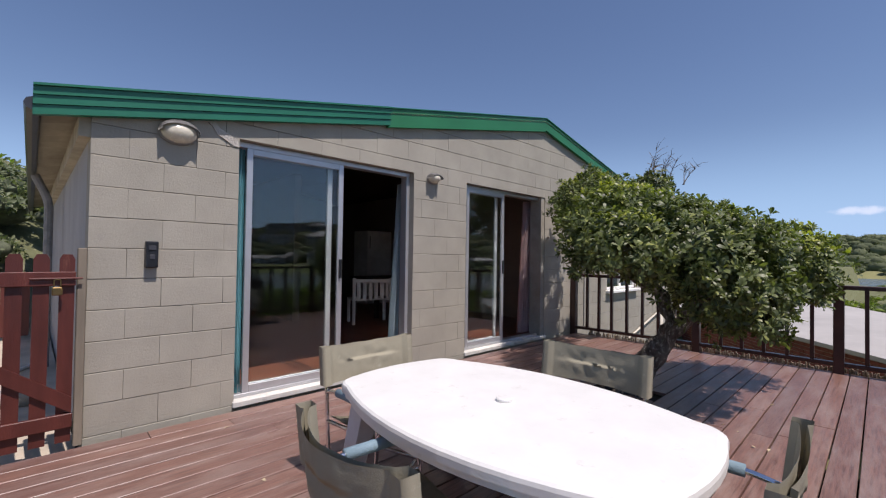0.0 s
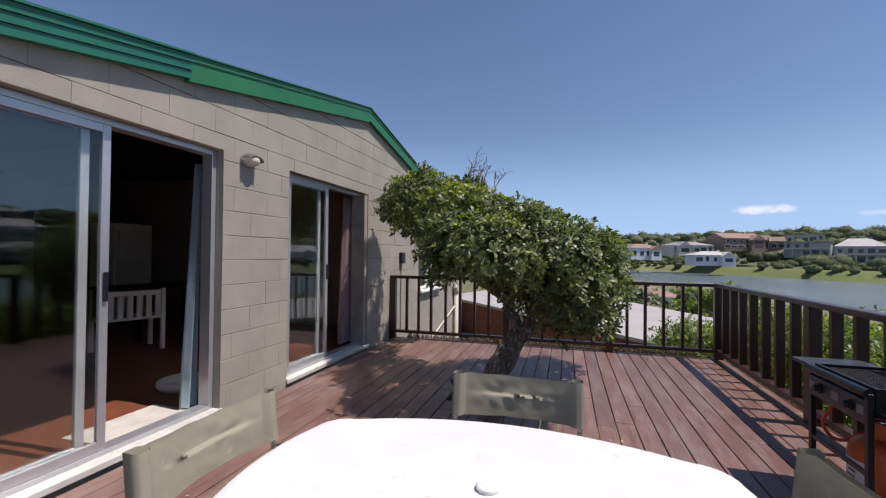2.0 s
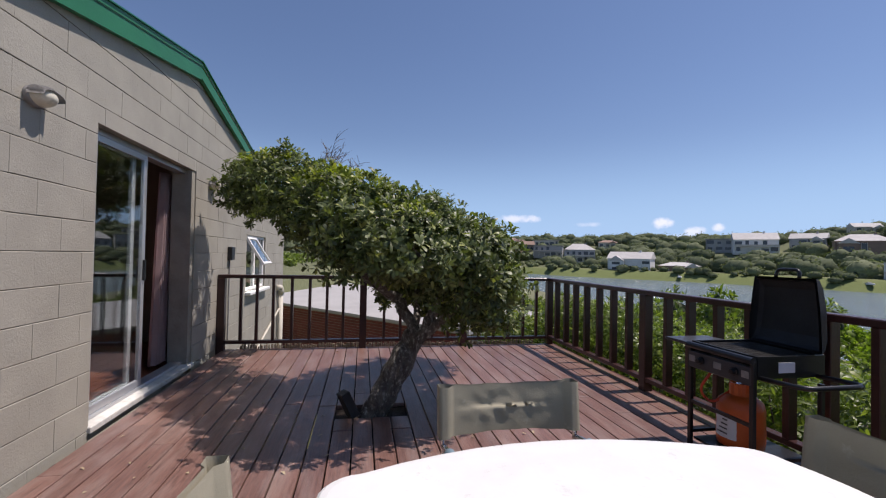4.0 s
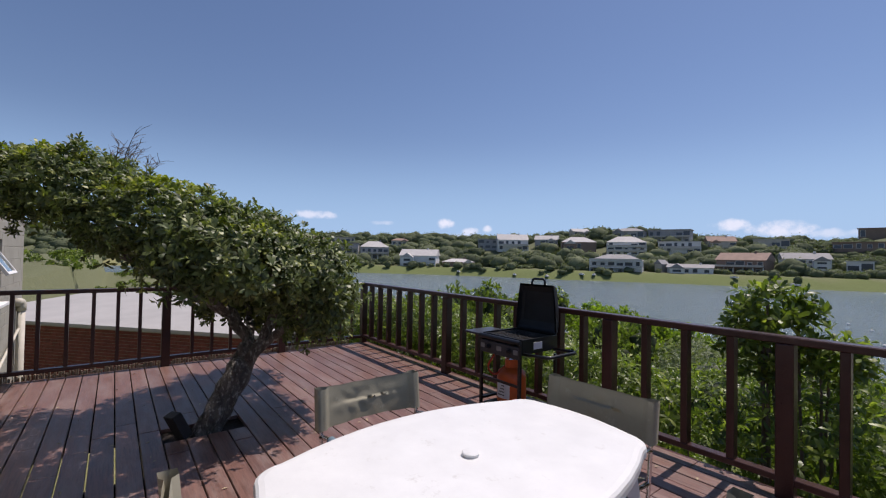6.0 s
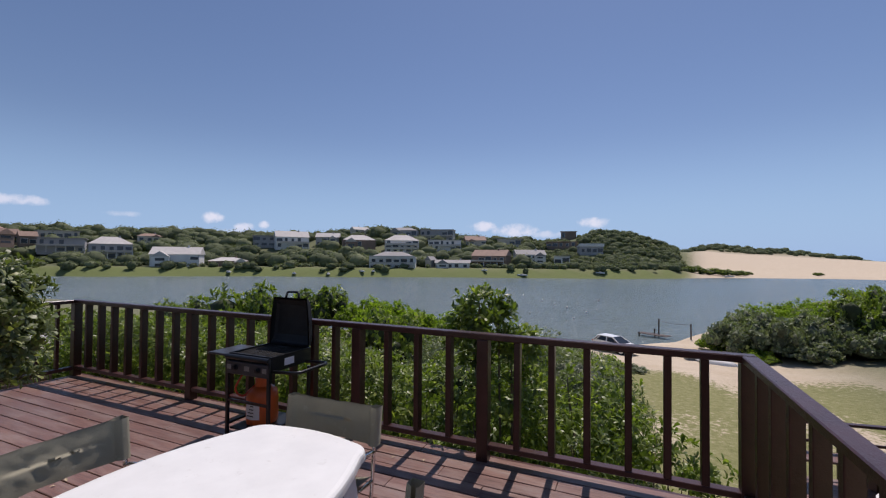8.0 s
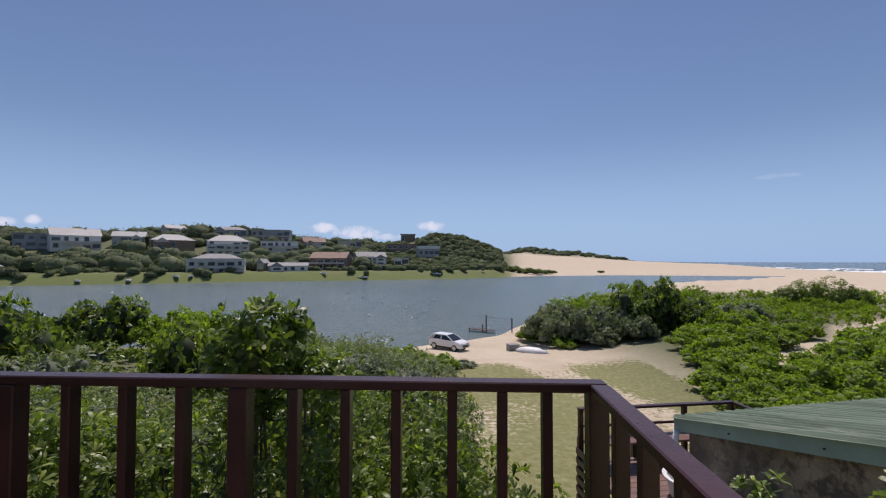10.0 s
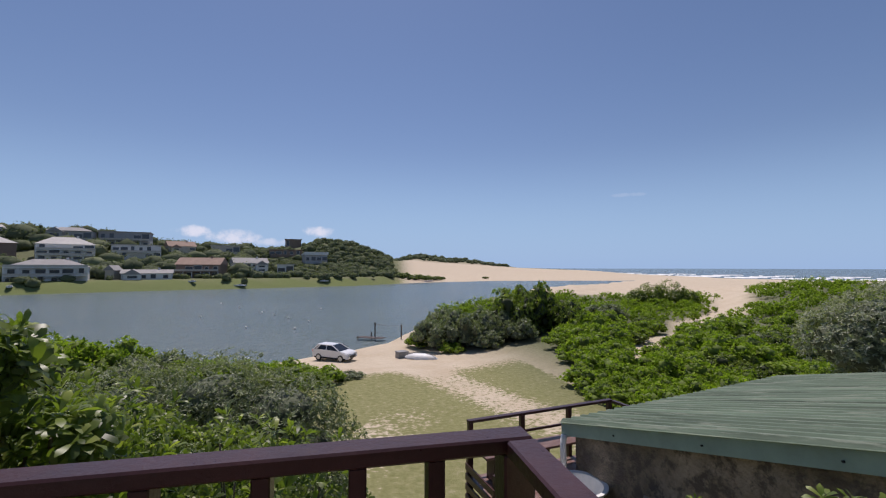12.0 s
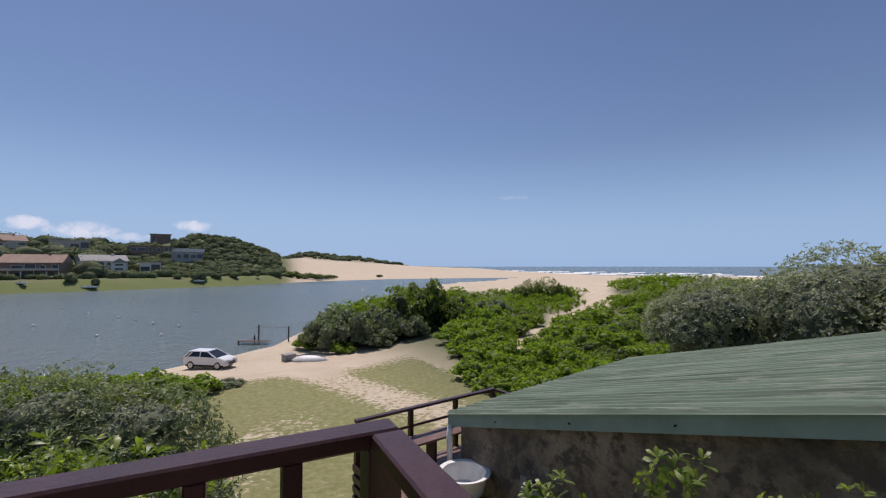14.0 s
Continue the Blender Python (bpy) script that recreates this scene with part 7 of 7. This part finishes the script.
# ---- behind the gate ----
pv = tagged(part("pavement", boxed(-3.0, -0.02, 0.12, 7.0, -0.4, -0.1), surface("pale_path", (0.52, 0.45, 0.35), 0.9, var=0.2, coarse=2, fine=30, bump=0.5)), "pale sandy concrete path beyond the gate", "path", kind="structure")
fe = thing("plank_fence", (-1.2, 5.2, -0.1), "brown plank fence panel beyond the gate", "fence")
for k in range(12):
    part("board", boxed(-0.9 + k * 0.155, -0.752 + k * 0.155, -0.01, 0.012, 0.05, 0.95, 0.003), M["gate"], fe)
for z in (0.15, 0.8):
    part("fence_rail", boxed(-0.92, 0.96, 0.013, 0.05, z, z + 0.07), M["gate"], fe)
hs = tagged(part("garden_hose", tube(bmesh.new(), [(-1.6, 2.2, -0.08), (-1.0, 2.5, -0.08), (-0.5, 2.6, -0.08), (-0.1, 3.3, -0.08)], 0.02, 8), M["white"], smooth=True), "white pipe lying on the path", "pipe")
rk = bmesh.new()
bmesh.ops.create_icosphere(rk, subdivisions=2, radius=0.16)
for v in rk.verts:
    v.co *= 1 + 0.3 * noise.noise(v.co * 9)
    v.co.z *= 0.6
rko = tagged(part("stone", rk, M["mortar"], smooth=True), "rounded stone on the path", "stone")
rko.location = (-0.3, 1.6, -0.04)

# ---- indoors ----
def curtain(name, x0, x1, y, z0, z1, material, label, folds, gather=0.0, sway=0.035):
    bm = bmesh.new()
    n, rows = 60, []
    for j in range(9):
        t = j / 8
        w = 1 - gather * t
        row = []
        for i in range(n + 1):
            u = i / n
            x = x1 - (x1 - x0) * (1 - u) * w
            row.append(bm.verts.new((x, y + sway * math.sin(folds * 2 * math.pi * u + 0.6 * t), z0 + (z1 - z0) * t)))
        rows.append(row)
    for a, b in zip(rows, rows[1:]):
        for i in range(n):
            bm.faces.new((a[i], a[i + 1], b[i + 1], b[i]))
    bmesh.ops.solidify(bm, geom=bm.faces[:], thickness=0.003)
    o = part(name, bm, material, smooth=True)
    return tagged(o, label, "curtain", "curtains")


curtain("curtain", 0.917, 0.976, 0.108, 0.085, 2.045, M["curtain_blue"], "teal cloth curtain bunched at the door edge", 1.5, 0.0, 0.016)
curtain("curtain", 2.56, 2.69, 0.25, 0.06, 2.0, M["curtain_pale"], "pale blue cloth curtain gathered back beside the opening", 2, 0.95)
curtain("curtain", 4.98, 5.25, 0.27, 0.08, 2.05, M["curtain_pink"], "dusty pink curtain tied back inside the door", 4, 0.5)
fr = thing("cupboard", (5.85, 5.3, 0.035), "tall white kitchen cupboard in the dim room", "cupboard")
part("carcass", boxed(-0.35, 0.35, -0.28, 0.3, 0, 1.75, 0.01), M["white"], fr)
for z0, z1 in ((0.04, 1.1), (1.12, 1.72)):
    dr = part("door", boxed(-0.345, 0.345, -0.305, -0.282, z0, z1, 0.006), M["white"], fr)
    part("handle", boxed(-0.31, -0.29, -0.33, -0.306, z0 + 0.2, z0 + 0.5, 0.004), M["chrome"], dr)
be = thing("cot_bench", (4.0, 2.7, 0.035), "white slatted wooden bench standing indoors", "bench", rz=-20)
for x in (-0.32, 0.32):
    for y in (-0.2, 0.2):
        part("leg", boxed(x - 0.025, x + 0.025, y - 0.025, y + 0.025, 0, 0.78 if y < 0 else 0.4, 0.004), M["white"], be)
part("seat", boxed(-0.35, 0.35, -0.22, 0.22, 0.401, 0.43, 0.005), M["white"], be)
part("top_rail", boxed(-0.295, 0.295, -0.215, -0.185, 0.7, 0.76, 0.004), M["white"], be)
for k in range(6):
    part("slat", boxed(-0.27 + k * 0.1, -0.21 + k * 0.1, -0.21, -0.19, 0.43, 0.7), M["white"], be)
dtb = thing("dining_table", (5.1, 3.4, 0.035), "dark wooden dining table in the dim room", "table")
part("tabletop", boxed(-0.8, 0.8, -0.45, 0.45, 0.70, 0.74, 0.006), M["dark_wood"], dtb)
for x in (-0.72, 0.72):
    for y in (-0.38, 0.38):
        part("leg", boxed(x - 0.035, x + 0.035, y - 0.035, y + 0.035, 0, 0.70), M["dark_wood"], dtb)
rug = tagged(part("door_mat", boxed(1.95, 2.62, 0.24, 0.58, 0.036, 0.048, 0.004), surface("pale_mat", (0.6, 0.57, 0.5), 0.95, var=0.15, coarse=6, fine=120, bump=0.6)), "pale woven mat inside the sliding door", "mat")
bm = bmesh.new()
lathe(bm, [(0.05, 0.0), (0.19, 0.0), (0.22, 0.04), (0.21, 0.08), (0.16, 0.09), (0.12, 0.05), (0.02, 0.04)], 24)
pb = tagged(part("pet_bed", bm, M["white"], smooth=True), "round white cushion bed on the floor inside", "pet bed")
pb.location = (3.06, 0.77, 0.036)

# ---- pieces of the deck and the block wall ----
GAP, BW = 0.009, 0.1395
HOLE = (3.57, 3.86, -2.03, -1.74)
rs = random.Random(5)
y = DY0
while y < -0.11:
    y1 = min(y + BW, -0.008)
    x = DX0
    ends = []
    first = True
    while x < DX1:
        ln = rs.uniform(1.1, 2.9) if first else rs.uniform(2.1, 3.3)
        first = False
        x1 = min(x + ln, DX1)
        if DX1 - x1 < 0.6:
            x1 = DX1
        ends.append((x, x1))
        x = x1
    for a, b in ends:
        spans = [(a, b)]
        if y1 > HOLE[2] and y < HOLE[3]:
            spans = [s for s in ((a, min(b, HOLE[0])), (max(a, HOLE[1]), b)) if s[1] - s[0] > 0.05]
        for p, q in spans:
            lift = rs.uniform(-0.0025, 0.001)
            bm = boxed(p + 0.0015, q - 0.0015, y + GAP / 2, y1 - GAP / 2, -0.031 + lift, lift, 0.003)
            part("deck_board", bm, M["deck"], deck)
    y = y1

BL, CH, J = 0.40, 0.20, 0.0055
n_blocks = 0
Z0 = 0.022


def clip(poly, keep):
    """The part of a polygon where keep(x, z) >= 0, keep being linear."""
    out = []
    for (a, b) in zip(poly, poly[1:] + poly[:1]):
        fa, fb = keep(*a), keep(*b)
        if fa >= 0:
            out.append(a)
        if (fa >= 0) != (fb >= 0):
            t = fa / (fa - fb)
            out.append((a[0] + (b[0] - a[0]) * t, a[1] + (b[1] - a[1]) * t))
    return out


rest = bmesh.new()
k = -13
while Z0 + k * CH < 3.2:
    z0, z1 = Z0 + k * CH, Z0 + (k + 1) * CH
    x = -BL / 2 if k % 2 else 0.0
    while x < WALL_X1:
        a, b = max(x, 0.0), min(x + BL, WALL_X1)
        x += BL
        if z1 < -0.01 and b < 6.0:
            continue
        spans = [(a, b, z0, z1)]
        for ox0, ox1, oz0, oz1 in ((DOORS[0][0], DOORS[0][1], -0.05, DOOR_Z1), (DOORS[1][0], DOORS[1][1], -0.05, DOOR_Z1), (WIN[0], WIN[1], WIN[2], WIN[3])):
            nxt = []
            for s in spans:
                if s[1] <= ox0 or s[0] >= ox1 or s[3] <= oz0 or s[2] >= oz1:
                    nxt.append(s)
                    continue
                if s[0] < ox0 - 0.02:
                    nxt.append((s[0], ox0 + J / 2, s[2], s[3]))
                if s[1] > ox1 + 0.02:
                    nxt.append((ox1 - J / 2, s[1], s[2], s[3]))
                l, r = max(s[0], ox0), min(s[1], ox1)
                if s[3] > oz1 + 0.02:
                    nxt.append((l, r, oz1 - J / 2, s[3]))
                if s[2] < oz0 - 0.02:
                    nxt.append((l, r, s[2], oz0 + J / 2))
            spans = nxt
        for s in spans:
            jj = J * rs.uniform(0.18, 0.42)
            jv = rs.choice((0.0003, 0.0004, 0.0012))
            poly = [(s[0] + jv, s[2] + jj), (s[1] - jv, s[2] + jj + rs.uniform(-0.001, 0.001)), (s[1] - jv, s[3] - jj), (s[0] + jv, s[3] - jj + rs.uniform(-0.001, 0.001))]
            poly = clip(poly, lambda px, pz: EAVE_Z + SLOPE * px - pz)
            if len(poly) > 2:
                poly = clip(poly, lambda px, pz: EAVE_Z + SLOPE * (2 * RIDGE_X - px) - pz)
            if len(poly) < 3:
                continue
            proud = rs.uniform(-0.0015, 0.0015)
            n_blocks += 1
            bm = rest if (n_blocks > 420 or s[3] < -0.01 or s[0] > 7.6) else bmesh.new()
            # front face drawn in a little all round, for a soft arris
            cx, cz = sum(p[0] for p in poly) / len(poly), sum(p[1] for p in poly) / len(poly)
            inner_ = [(px + (cx - px) * 0.003, pz + (cz - pz) * 0.03) for px, pz in poly]
            f_ = [bm.verts.new((px, proud, pz)) for px, pz in inner_]
            m_ = [bm.verts.new((px, proud + 0.003, pz)) for px, pz in poly]
            e_ = [bm.verts.new((px, 0.0125, pz)) for px, pz in poly]
            nn_ = len(poly)
            bm.faces.new(f_)
            for i in range(nn_):
                j = (i + 1) % nn_
                bm.faces.new((f_[i], m_[i], m_[j], f_[j]))
                bm.faces.new((m_[i], e_[i], e_[j], m_[j]))
            if bm is not rest:
                part("block", bm, M["block"], wall)
    k += 1
tagged(part("block_rest", rest, M["block"], wall), kind="stuff")
# reveals of the door openings, painted like the wall
for d0, d1 in DOORS:
    part("reveal", boxed(d1 - 0.001, d1 + 0.003, 0.013, 0.069, DOOR_Z0, DOOR_Z1), M["block"], wall)

# dry leaves scattered over the boards
g = np.random.default_rng(3)
n = 150
pts = np.stack([g.uniform(-0.9, 6.0, n), g.uniform(-4.3, -0.1, n), np.full(n, 0.006)], 1)
pts = pts[(np.abs(pts[:, 0] - 3.8) < 2.3) | (g.random(n) < 0.25)]
litter = finish("fallen_leaves", leaf_mesh("fallen_leaves", pts, np.tile([0, 0, 1.0], (len(pts), 1)), 0.034, 0.017, g, fold=0.2, ragged=0.12), surface("dry_leaf", (0.42, 0.34, 0.22), 0.8, var=0.3, coarse=2, fine=60, bump=0.0))
tagged(litter, "pale dry leaves scattered on the deck boards", "leaves", kind="stuff")
